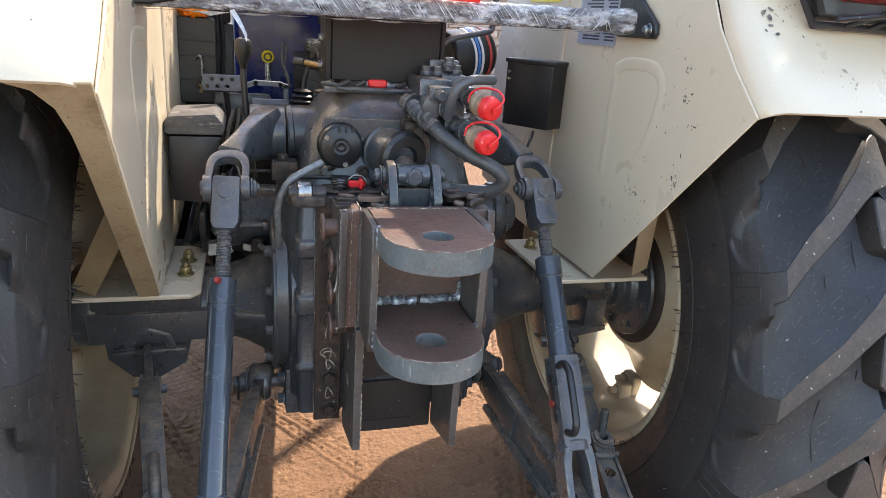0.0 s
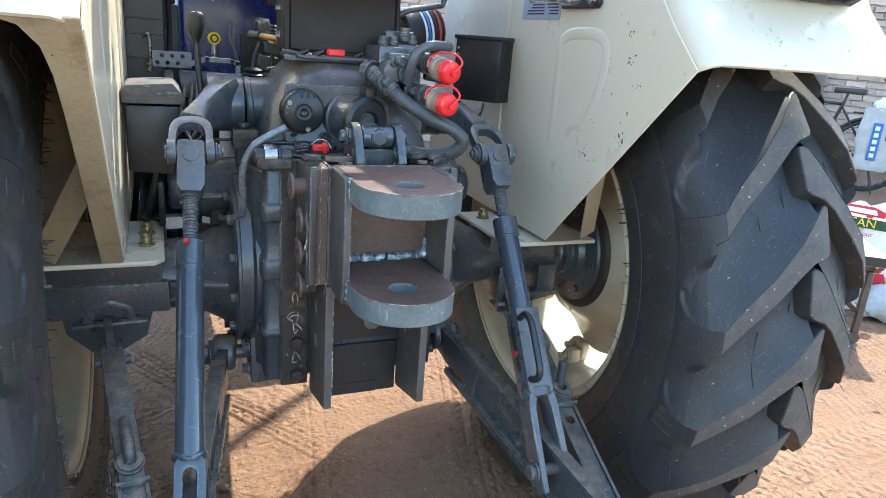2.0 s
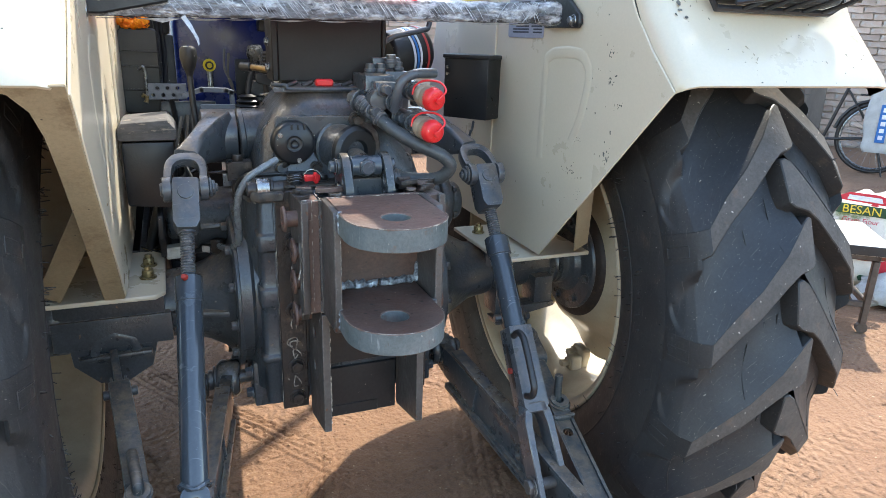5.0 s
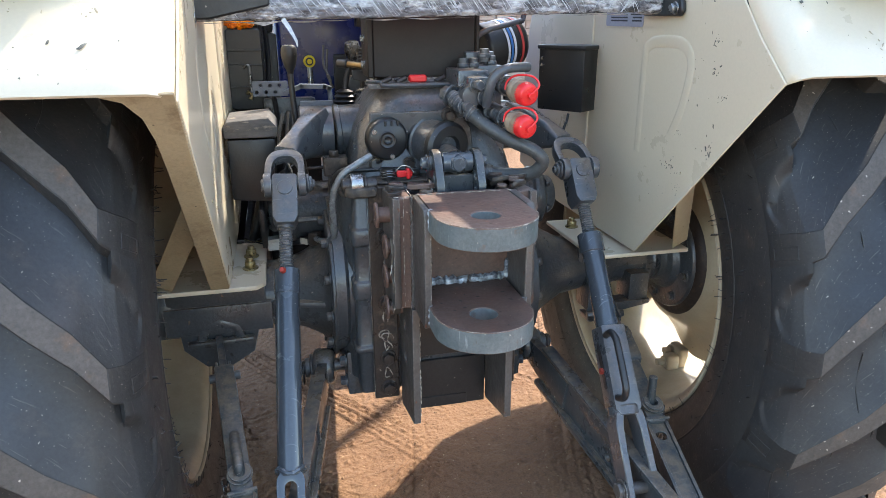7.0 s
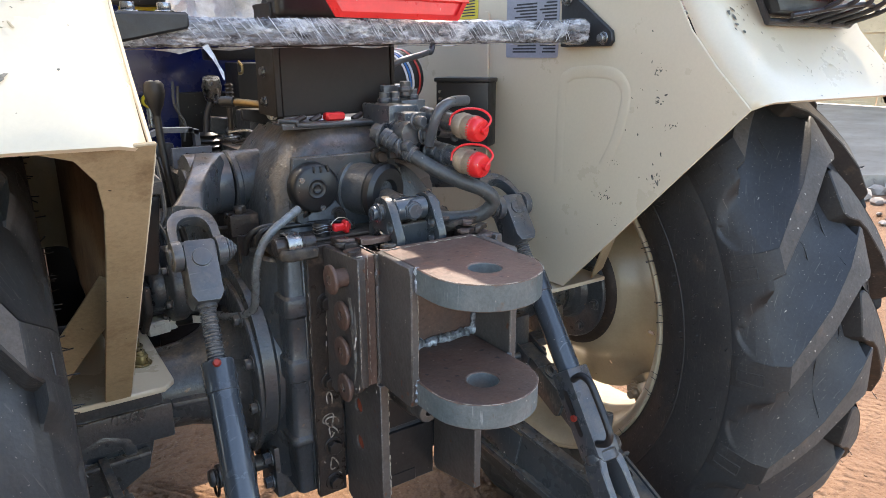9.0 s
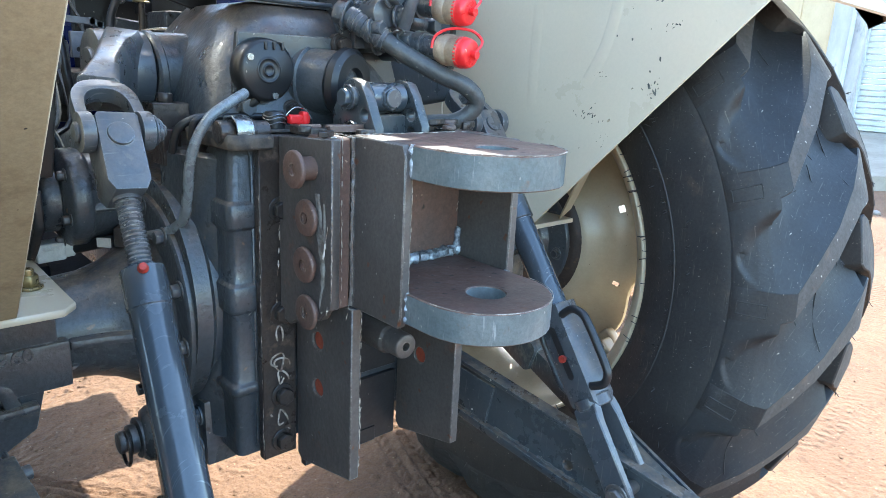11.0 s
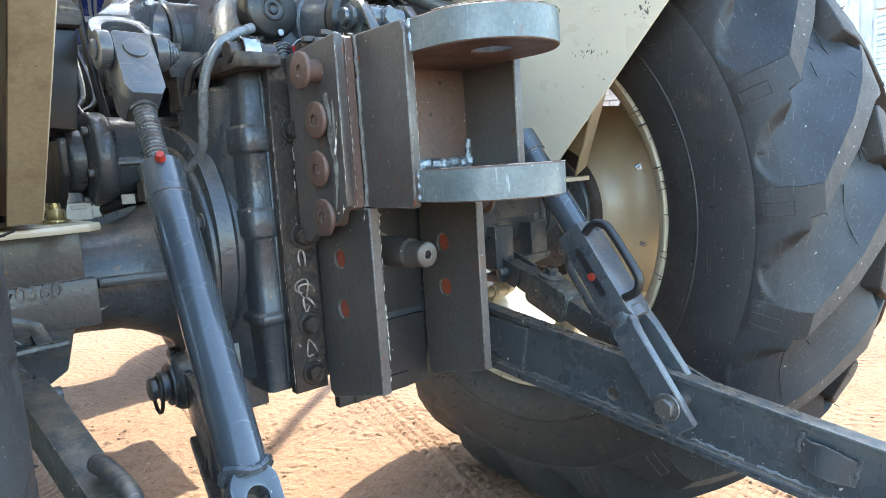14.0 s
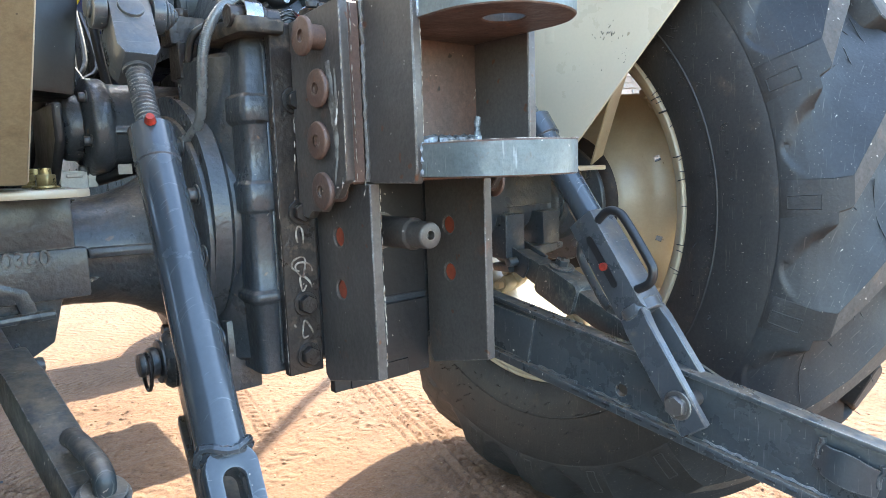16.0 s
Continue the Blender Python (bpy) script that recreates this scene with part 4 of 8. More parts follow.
# closing plates between them
bm = B()
box(bm, (-0.076, -0.212, 0.445), (0.09, -0.200, 0.556))
box(bm, (-0.05, -0.214, 0.445), (0.05, -0.205, 0.47))
part("lower_cover", bm, DARK, brk, bevel=0.001)
bm = B()
box(bm, (-0.076, -0.210, 0.566), (0.09, -0.196, 0.735))
part("upper_cover", bm, DARK, brk, bevel=0.001)
# stub shaft with its bored end
bm = B()
lathe(bm, [(0, 0.006), (0.0, 0.016), (-0.004, 0.0175), (-0.03, 0.0175), (-0.034, 0.021), (-0.11, 0.021), (-0.11, 0.026), (-0.15, 0.026)], (-0.006, -0.350, 0.667), (0, -1, 0), 28)
lathe(bm, [(-0.012, 0.0), (-0.012, 0.006), (0, 0.006)], (-0.006, -0.350, 0.667), (0, -1, 0), 16)
part("stub_shaft", bm, MILL, brk, bevel=0.0008)

# -- lift rods and arms --
def yoke_arm(sx):
    """Lift arm from the cross shaft back to its fork."""
    bm = B()
    root, tip = Vector((0.215, 0.03, 1.006)), Vector((0.294, -0.176, 0.938))
    # hub on the cross shaft
    rod(bm, (0.184, 0.045, 0.998), (0.252, 0.045, 0.998), 0.055, seg=32)
    rod(bm, (0.250, 0.045, 0.998), (0.258, 0.045, 0.998), 0.030, seg=24)
    # tapering beam
    fork = Vector((0.289, -0.108, 0.983))
    d = (fork - root).normalized()
    side = Vector((1, 0, 0))
    up = side.cross(d).normalized()
    side = d.cross(up)
    secs = [(0.0, 0.028, 0.050), (0.35, 0.021, 0.043), (0.7, 0.016, 0.030), (0.98, 0.024, 0.012)]
    prev = None
    for t, w, h in secs:
        c = root.lerp(fork, t)
        ring = [bm.verts.new(c + side * w * a + up * h * b) for a, b in ((-1, -0.7), (-0.7, -1), (0.7, -1), (1, -0.7), (1, 0.7), (0.7, 1), (-0.7, 1), (-1, 0.7))]
        if prev:
            for k in range(8):
                bm.faces.new((prev[k], prev[(k + 1) % 8], ring[(k + 1) % 8], ring[k]))
        else:
            bm.faces.new(ring[::-1])
        prev = ring
    bm.faces.new(prev)
    # fork: one flat-topped yoke with an arched window and a boss on each cheek
    e = (tip - fork).normalized()
    m = frame_of(tip, (1, 0, 0), -e)
    lift_n = m.to_3x3() @ Vector((0, 0, 1))
    outer, inner = [], []
    for k in range(17):
        a = math.pi * k / 16
        cu, su = math.cos(a), math.sin(a)
        outer.append((0.0370 * abs(cu) ** 0.75 * (1 if cu > 0 else -1), 0.036 + 0.048 * su ** 0.8))
        inner.append((0.0240 * abs(cu) ** 0.75 * (1 if cu > 0 else -1), 0.028 + 0.038 * su ** 0.8))
    poly = [(0.0370, -0.004)] + outer + [(-0.0370, -0.004), (-0.0240, -0.004)] + inner[::-1] + [(0.0240, -0.004)]
    prism(bm, poly, Matrix.Translation(lift_n * -0.011) @ m, 0.021)
    for s in (-1, 1):
        rod(bm, tip + Vector((s * 0.0240, 0, 0)), tip + Vector((s * 0.0385, 0, 0)), 0.0225, seg=28)
    if sx < 0:
        mirror_x(bm)
    arm = part("lift_arm", bm, GREY, tractor, "grey painted lift arm with forked end", bevel=0.003, segs=2)
    bm = B()
    rod(bm, tip + Vector((-0.044, 0, 0)), tip + Vector((0.043, 0, 0)), 0.012, seg=18)
    rod(bm, tip + Vector((-0.0445, 0, 0)), tip + Vector((-0.0390, 0, 0)), 0.018, seg=20)
    rod(bm, tip + Vector((-0.050, 0, 0)), tip + Vector((-0.0435, 0, 0)), 0.014, 0.013, seg=20)
    rod(bm, tip + Vector((-0.055, 0, 0)), tip + Vector((-0.049, 0, 0)), 0.008, 0.007, seg=16)
    if sx < 0:
        mirror_x(bm)
    part("fork_pin", bm, GREY, arm, bevel=0.002)
    return arm


yoke_arm(1)
yoke_arm(-1)


def axes_along(a, b, side):
    d = (Vector(b) - Vector(a)).normalized()
    s = (Vector(side) - d * Vector(side).dot(d)).normalized()
    return d, s, d.cross(s)


def knuckle(bm, top, low, side):
    """Flat-sided block with a round boss, under the fork."""
    d, s, w = axes_along(top, low, side)
    m = frame_of(Vector(top) - w * 0.026, d, s)
    out = [(-0.012, 0.0225), (-0.016, 0.019), (-0.016, -0.019), (-0.012, -0.0225)]
    prism(bm, out + [(0.066, -0.0225), (0.078, -0.016), (0.078, 0.016), (0.066, 0.0225)], m, 0.052)
    c = Vector(top) + d * 0.012
    rod(bm, c - w * 0.030, c + w * 0.030, 0.0140, seg=24)
    rod(bm, Vector(top) - s * 0.0225, Vector(top) + s * 0.0225, 0.0215, seg=28)
    return d, s, w


# left rod: plain tube with slotted fork below
L_top, L_low = Vector((-0.294, -0.168, 0.933)), Vector((-0.331, -0.543, 0.382))
bm = B()
ld, ls, lw = knuckle(bm, L_top, L_low, (1, 0, 0))
top = part("lift_rod", bm, GREY, tractor, "blue-grey adjustable lift rod with threaded neck", bevel=0.004, segs=2)
bm = B()
loop_tube(bm, [L_top + ld * (0.065 + 0.11 * k / 104) for k in range(105)], lambda t: 0.0118 + 0.0012 * math.cos(t * 22 * 2 * math.pi), 18)
rod(bm, L_top + ld * 0.072, L_top + ld * 0.082, 0.015, seg=24)
part("threaded_neck", bm, GREY, top)
bm = B()
rod(bm, L_top + ld * 0.162, L_top + ld * 0.514, 0.0218, seg=36)
rod(bm, L_top + ld * 0.160, L_top + ld * 0.206, 0.0232, seg=36)
part("tube", bm, ROD, top, bevel=0.002)
bm = B()
c = L_top + ld * 0.158 - lw * 0.0265
rod(bm, L_top + ld * 0.167 + Vector((-0.006, -0.0200, 0.0135)), L_top + ld * 0.167 + Vector((-0.008, -0.027, 0.018)), 0.006, 0.004, seg=10)
part("grease_nipple", bm, REDPAINT, top)
bm = B()
m = frame_of(L_top + ld * 0.652 - lw * 0.016, ld, ls)
ring_plate(bm, rounded(0.30, 0.047, 0.0225, 8), rounded(0.255, 0.019, 0.0092, 8), m, 0.032)
part("slotted_fork", bm, ROD, top, bevel=0.004, segs=2)
bm = B()
loop_tube(bm, [L_top + ld * (0.507 + 0.004 * math.cos(3 * t)) + (ls * math.sin(t) + lw * math.cos(t)) * 0.0222 for t in [radians(-110 + 10 * k) for k in range(23)]], lambda t: 0.0042 + 0.0008 * math.sin(t * 60), 8)
part("weld_ring", bm, ROD, top)

# right rod: levelling rod with handled turnbuckle
R_top, R_low = Vector((0.294, -0.168, 0.933)), Vector((0.284, -0.536, 0.429))
bm = B()
rd, rs, rw = knuckle(bm, R_top, R_low, (1, 0, 0))
rtop = part("levelling_rod", bm, GREY, tractor, "grey levelling lift rod with looped handle", bevel=0.004, segs=2)
bm = B()
loop_tube(bm, [R_top + rd * (0.065 + 0.095 * k / 104) for k in range(105)], lambda t: 0.0118 + 0.0012 * math.cos(t * 20 * 2 * math.pi), 18)
part("threaded_neck", bm, GREY, rtop)
bm = B()
rod(bm, R_top + rd * 0.142, R_top + rd * 0.345, 0.0215, seg=32)
rod(bm, R_top + rd * 0.140, R_top + rd * 0.180, 0.0245, seg=32)
part("tube", bm, ROD, rtop, bevel=0.002)
bm = B()
rod(bm, R_top + rd * 0.156 - rw * 0.02, R_top + rd * 0.156 - rw * 0.028 + Vector((0, -0.004, 0)), 0.006, 0.004, seg=10)
part("grease_nipple", bm, REDPAINT, rtop)
# turnbuckle block
bm = B()
m = frame_of(R_top + rd * 0.329 - rw * 0.024, rd, rs)
prism(bm, [(0, -0.024), (0.155, -0.026), (0.165, -0.018), (0.165, 0.018), (0.155, 0.026), (0, 0.024)], m, 0.048)
blk = part("turnbuckle", bm, GREY, rtop, bevel=0.003, segs=2)
bm = B()
prism(bm, rounded(0.085, 0.011, 0.0055, 6, 0.075, 0), frame_of(R_top + rd * 0.329 - rs * 0.0262, rd, rw), 0.001)
part("slot", bm, DARK, blk)
bm = B()
hp = [(0.02, -0.022), (0.018, -0.045), (0.03, -0.060), (0.05, -0.064), (0.11, -0.064), (0.128, -0.060), (0.138, -0.046), (0.135, -0.022)]
loop_tube(bm, [R_top + rd * (0.329 + u) + rw * v + rs * 0.016 for u, v in hp], 0.0065, 12, smooth=4)
part("handle", bm, GREY, blk)
bm = B()
loop_tube(bm, [R_top + rd * (0.329 + u) - rw * v + rs * -0.018 for u, v in hp], 0.0065, 12, smooth=4)
part("handle", bm, DARK, blk)
bm = B()
rod(bm, R_top + rd * 0.412 - rs * 0.026, R_top + rd * 0.412 - rs * 0.032, 0.006, seg=10)
part("stop_pin", bm, REDPAINT, blk)
# forked lower end
bm = B()
m = frame_of(R_top + rd * 0.489 - rw * 0.022, rd, rs)
for s in (-1, 1):
    prism(bm, [(0.0, s * 0.026), (0.0, s * 0.010), (0.03, s * 0.016), (0.175, s * 0.020), (0.175, s * 0.032), (0.02, s * 0.030)][::s], m, 0.044)
rod(bm, R_top + rd * 0.478, R_top + rd * 0.496, 0.030, seg=24)
part("lower_fork", bm, GREY, rtop, bevel=0.002)
bm = B()
rod(bm, R_low - Vector((0.040, 0, 0)), R_low + Vector((0.034, 0, 0)), 0.011, seg=16)
hexbolt(bm, R_low - Vector((0.032, 0, 0)), (-1, 0, 0), 0.015, 0.010)
part("fork_pin", bm, MILL, rtop, bevel=0.0015)

# -- lower links --
def lower_link(sx):
    a, b = (Vector((0.231, -0.090, 0.506)), Vector((0.374, -1.0, 0.312))) if sx > 0 else (Vector((0.240, -0.090, 0.506)), Vector((0.424, -1.0, 0.292)))
    d, s, w = axes_along(a, b, (0, 0, 1))
    lth = (b - a).length

    def put(name, bm, mat, parent, label="", bevel=0.0):
        if sx < 0:
            mirror_x(bm)
        return part(name, bm, mat, parent, label, bevel=bevel, segs=2)

    # web, and the two flanges that make it a beam
    bm = B()
    prism(bm, [(0.085, -0.048), (lth - 0.06, -0.048), (lth, -0.026), (lth, 0.026), (lth - 0.06, 0.048), (0.085, 0.048)], frame_of(a - w * 0.006, d, s), 0.012, holes=[(0.352, -0.018, 0.009)])
    ln = put("lower_link", bm, LINK, tractor, "dark grey lower link beam", 0.002)
    bm = B()
    prism(bm, [(0.083, -0.052), (lth - 0.09, -0.052), (lth - 0.09, -0.0375), (0.083, -0.0375)], frame_of(a - w * 0.018, d, s), 0.036)
    put("lower_flange", bm, LINK, ln, "", 0.003)
    bm = B()
    prism(bm, [(0.083, 0.0435), (lth - 0.09, 0.0435), (lth - 0.09, 0.051), (0.083, 0.051)], frame_of(a - w * 0.014, d, s), 0.028)
    put("upper_flange", bm, LINK, ln, "", 0.002)
    # forged eye and neck let into the beam
    bm = B()
    prism(bm, [(-0.004, -0.024), (0.04, -0.026), (0.075, -0.032), (0.19, -0.036), (0.19, 0.036), (0.075, 0.036), (0.03, 0.030), (-0.004, 0.026)], frame_of(a - w * 0.0115, d, s), 0.023)
    lathe(bm, [(-0.024, 0.015), (-0.024, 0.033), (-0.016, 0.039), (0.016, 0.039), (0.024, 0.033), (0.024, 0.015)], a, w, 32, closed=True)
    put("eye_end", bm, LINK, ln, "forged link eye, greasy", 0.003)
    # pin with washer, collar and linch ring
    bm = B()
    rod(bm, a - Vector((0.085, 0, 0)), a + Vector((0.052, 0, 0)), 0.0145, seg=20)
    rod(bm, a + Vector((0.026, 0, 0)), a + Vector((0.031, 0, 0)), 0.029, seg=28)
    rod(bm, a + Vector((0.0325, 0, 0)), a + Vector((0.042, 0, 0)), 0.021, seg=24)
    rod(bm, a + Vector((0.050, 0, 0)), a + Vector((0.056, 0, 0)), 0.0165, 0.0145, seg=24)
    pin = put("pivot_pin", bm, CAST, ln, "", 0.0015)
    bm = B()
    loop_tube(bm, [a + Vector((0.046, 0.019 * math.cos(t) - 0.002, 0.025 * math.sin(t) - 0.010)) for t in [radians(30 * k) for k in range(12)]], 0.0026, 8, closed=True)
    put("linch_ring", bm, GREASY, pin)
    # block on the gearbox that holds the pin, with two bolts
    bm = B()
    prism(bm, [(-0.145, 0.458), (-0.060, 0.452), (-0.055, 0.548), (-0.140, 0.556)], at_x(0.150), 0.044)
    blk = put("pin_block", bm, CAST, ln, "", 0.004)
    for z in (0.482, 0.530):
        bm = B()
        hexbolt(bm, (0.1945, -0.122, z), (1, 0, 0), 0.0115, 0.012)
        put("block_bolt", bm, ROD, blk, "", 0.001)
    # bent strap welded to the web for the check chain
    bm = B()
    c = a + d * 0.645 + s * 0.010 + w * 0.0055
    bow = [(-0.036, 0.0), (-0.028, 0.004), (-0.020, 0.013), (-0.006, 0.017), (0.008, 0.016), (0.020, 0.010), (0.030, 0.003), (0.036, 0.0)]
    rows = [[bm.verts.new(c + d * u + w * (v + e) + s * (k * 0.019 - 0.10 * u + (0.004 * math.cos(u * 90) if k > 0 else 0.0))) for u, v in bow] for k, e in ((-1, 0), (1, 0), (1, 0.003), (-1, 0.003))]
    for p, q in zip(rows, rows[1:] + rows[:1]):
        for k in range(len(bow) - 1):
            bm.faces.new((p[k], p[k + 1], q[k + 1], q[k]))
    for k in (0, -1):
        bm.faces.new([r[k] for r in rows])
    clip = put("chain_strap", bm, LINK, ln, "bent steel strap with rough welds")
    for u in (-0.033, 0.033):
        bm = B()
        loop_tube(bm, [c + d * (u + 0.002 * math.sin(i * 2.0)) + w * 0.003 + s * (0.022 - 0.007 * i - 0.10 * u) for i in range(5)], lambda t: 0.0042 + 0.0012 * math.sin(t * 23), 8)
        put("strap_weld", bm, LINK, clip)
    # stitch welds along the lower flange
    for k in range(22):
        q = a + d * (0.28 + 0.026 * k) + w * 0.0182 - s * 0.0435
        bm = B()
        loop_tube(bm, [q, q + d * 0.006, q + d * 0.013], 0.0016, 6)
        put("stitch_weld", bm, PLASTIC, ln)
    for k in range(9):
        q = a + d * (0.12 + 0.09 * k) + w * 0.0075 - s * 0.037
        bm = B()
        loop_tube(bm, [q + d * (0.008 * i) + Vector((0, 0, 0.0012 * math.sin(i * 2.4))) for i in range(10)], lambda t: 0.0032 + 0.0008 * math.sin(t * 40), 6)
        put("seam_weld", bm, LINK, ln)
    return ln


lower_link(1)
lower_link(-1)

# -- stabiliser bars --
def stabiliser(sx):
    a, b = (Vector((0.428, -0.06, 0.575)), Vector((0.360, -0.72, 0.335))) if sx > 0 else (Vector((0.446, -0.135, 0.566)), Vector((0.374, -0.66, 0.350)))
    d, s, w = axes_along(a, b, (0, 0, 1))

    far = 0.365 if sx > 0 else 0.316

    def put(name, bm, mat, parent, bevel=0.0):
        if sx < 0:
            mirror_x(bm)
        return part(name, bm, mat, parent, "" if parent != tractor else "grey telescopic stabiliser bar with chipped paint", bevel=bevel, segs=2)

    bm = B()
    prism(bm, [(0.020, -0.016), (0.06, -0.018), (0.075, -0.022), (far - 0.007, -0.022), (far, -0.018), (far, 0.018), (far - 0.007, 0.022), (0.075, 0.022), (0.06, 0.018), (0.020, 0.016)], frame_of(a - w * 0.019, d, s), 0.038)
    if sx > 0:
        prism(bm, rounded(0.105, 0.062, 0.014, 4, 0.155, 0), frame_of(a - w * 0.026, d, s), 0.052)
    st = put("stabiliser_bar", bm, STAY, tractor, 0.005)
    # channel of two cheeks with oval adjusting holes on its upper web
    bm = B()
    prism(bm, [(far - 0.01, -0.0165), (0.62, -0.0165), (0.62, 0.0165), (far - 0.01, 0.0165)], frame_of(a + s * 0.010, d, w), 0.006, holes=[(far + 0.028 + 0.040 * k, 0.0, 0.0105) for k in range(1 if sx > 0 else 6)])
    put("inner_bar", bm, STAY, st, 0.001)
    for q in (-0.0225, 0.0165):
        bm = B()
        prism(bm, [(far - 0.01, -0.016), (0.62, -0.016), (0.62, 0.016), (far - 0.01, 0.016)], frame_of(a + w * q, d, s), 0.006)
        put("cheek", bm, STAY, st, 0.001)
    bm = B()
    loop_tube(bm, [a + d * (far - 0.004) + s * v + w * u for u, v in ((-0.022, -0.023), (0.022, -0.023), (0.022, 0.023), (-0.022, 0.023))], 0.004, 8, closed=True)
    put("collar", bm, STAY, st)
    if sx > 0:
        bm = B()
        prism(bm, [(0.455, -0.020), (0.475, -0.020), (0.475, 0.020), (0.455, 0.020)], frame_of(a - s * 0.019, d, w), 0.038)
        put("end_collar", bm, STAY, st, 0.003)
    # bent pin in its washers, its tail lying along the bar
    p = a + d * (far - 0.034)
    bm = B()
    if sx < 0:
        loop_tube(bm, [p + s * 0.012, p + s * 0.040, p + s * 0.048 - d * 0.006, p + s * 0.050 - d * 0.022, p + s * 0.042 - d * 0.060, p + s * 0.034 - d * 0.078], 0.0095, 14, smooth=4)
    else:
        loop_tube(bm, [p + s * 0.012, p + Vector((0, 0, 0.045)), p + Vector((0, 0, 0.085))], 0.0085, 14)
    pn = put("locking_pin", bm, STAY, st, 0.001)
    for h, r in ((0.0275, 0.022), (0.033, 0.0185)):
        bm = B()
        lathe(bm, [(0, 0.009), (0, r), (0.004, r), (0.004, 0.009)], p + s * h, s, 28, closed=True)
        put("washer", bm, STAY, pn, 0.0008)
    if sx > 0:
        bm = B()
        lathe(bm, [(0, 0.008), (0, 0.024), (0.005, 0.024), (0.005, 0.008)], a + d * 0.135 + s * 0.031, s, 24, closed=True)
        hexbolt(bm, a + d * 0.135 + s * 0.034, s, 0.013, 0.012)
        put("clamp_bolt", bm, LINK, st, 0.001)
    for k in range(7):
        c = p + w * (-0.026 - 0.004 * math.sin(k)) + d * (0.004 * k) - Vector((0, 0, 0.013 * k - 0.01))
        bm = B()
        e1, e2 = Vector((0, 0, 0.0095)), (d if k % 2 else w) * 0.0055
        loop_tube(bm, [c + e1 * math.cos(t) + e2 * math.sin(t) for t in [radians(45 * q) for q in range(8)]], 0.0017, 6, closed=True)
        put("chain_link", bm, CHROME, st)
    bm = B()
    e, n, p = (0.020, -0.027, 0.045) if sx > 0 else (0.010, -0.015, 0.030)
    x0, hh = (-0.035, 0.022) if sx > 0 else (0.008, 0.013)
    for q in (e, n):
        prism(bm, [(x0, -hh), (0.070, -hh), (0.075, 0.0), (0.070, hh), (x0, hh)], frame_of(a + w * q, d, s), 0.005)
    prism(bm, [(-0.06, -0.010), (0.05, -0.012), (0.05, 0.012), (-0.06, 0.016)], frame_of(a - w * 0.007, d, s), 0.014)
    rod(bm, a + d * 0.040 - w * p, a + d * 0.040 + w * p, 0.009, seg=16)
    put("anchor", bm, CAST, st, 0.004)


STAY = material("weathered_stay_paint", rgb(52, 58, 61), rgb(70, 74, 74), 0.42, 0.0, 9, (0.38, 0.66), rgb(120, 116, 106), 22, (0.56, 0.74), 0.6, 80, grain=0.22,
                specks=((60, 0.14, FLECK, 0.4), (120, 0.16, PALE, 0.35)), scratch=rgb(128, 128, 122), dust=EARTH, worn=rgb(160, 158, 150))
stabiliser(1)
stabiliser(-1)

# -- lift housing on top of the gearbox --
bm = B()
rings = []
for z, x0, x1, y0, y1, c in ((0.932, -0.165, 0.165, -0.145, 0.20, 0.03), (0.965, -0.160, 0.160, -0.140, 0.20, 0.05), (1.02, -0.145, 0.135, -0.125, 0.19, 0.06),
                             (1.065, -0.115, 0.105, -0.105, 0.17, 0.06), (1.095, -0.09, 0.085, -0.085, 0.15, 0.05), (1.102, -0.06, 0.06, -0.06, 0.12, 0.04)):
    w, h = x1 - x0, y1 - y0
    rings.append([bm.verts.new((x, y, z)) for x, y in rounded(w, h, c, 5, (x0 + x1) / 2, (y0 + y1) / 2)])
for p, q in zip(rings, rings[1:]):
    for k in range(len(p)):
        bm.faces.new((p[k], p[(k + 1) % len(p)], q[(k + 1) % len(p)], q[k]))
bm.faces.new(rings[-1])
lift = part("lift_housing", bm, CAST, tractor, "grey cast hydraulic lift housing", sharp=60)
for s in (-1, 1):
    bm = B()
    rod(bm, (s * 0.09, 0.045, 1.000), (s * 0.180, 0.045, 0.999), 0.0545, seg=32)
    rod(bm, (s * 0.166, 0.045, 0.999), (s * 0.1795, 0.045, 0.998), 0.057, seg=32)
    part("shaft_housing", bm, CAST, lift, bevel=0.003)
bm = B()
prism(bm, [(-0.135, 0.955), (-0.125, 1.058), (0.045, 1.058), (0.075, 1.025), (0.085, 0.955)], at_y(-0.122), 0.012)
part("cover_plate", bm, LINK, lift, "dark painted cover plate", bevel=0.002)
for x, z in ((-0.118, 0.962), (0.066, 0.965)):
    bm = B()
    hexbolt(bm, (x, -0.134, z), (0, -1, 0), 0.0115, 0.012)
    part("cover_bolt", bm, CAST, lift, bevel=0.001)
# round trailer socket with its lid
bm = B()
o = (-0.096, -0.130, 1.010)
lathe(bm, [(0.0, 0.040), (0.006, 0.0415), (0.024, 0.040), (0.028, 0.037), (0.030, 0.034), (0.030, 0.017), (0.0315, 0.016), (0.0315, 0.014), (0.030, 0.013), (0.030, 0.008), (0.0315, 0.0075), (0.0315, 0.006), (0.030, 0.005), (0.030, 0.0)], o, (0, -1, 0), 40)
for k in (0, 2, 4):
    box(bm, (o[0] + 0.006 + 0.006 * k - 0.012, -0.162, 1.036), (o[0] + 0.006 * k - 0.002, -0.15, 1.046))
sock = part("trailer_socket", bm, PLASTIC, tractor, "round black trailer socket with hinged lid", bevel=0.001)
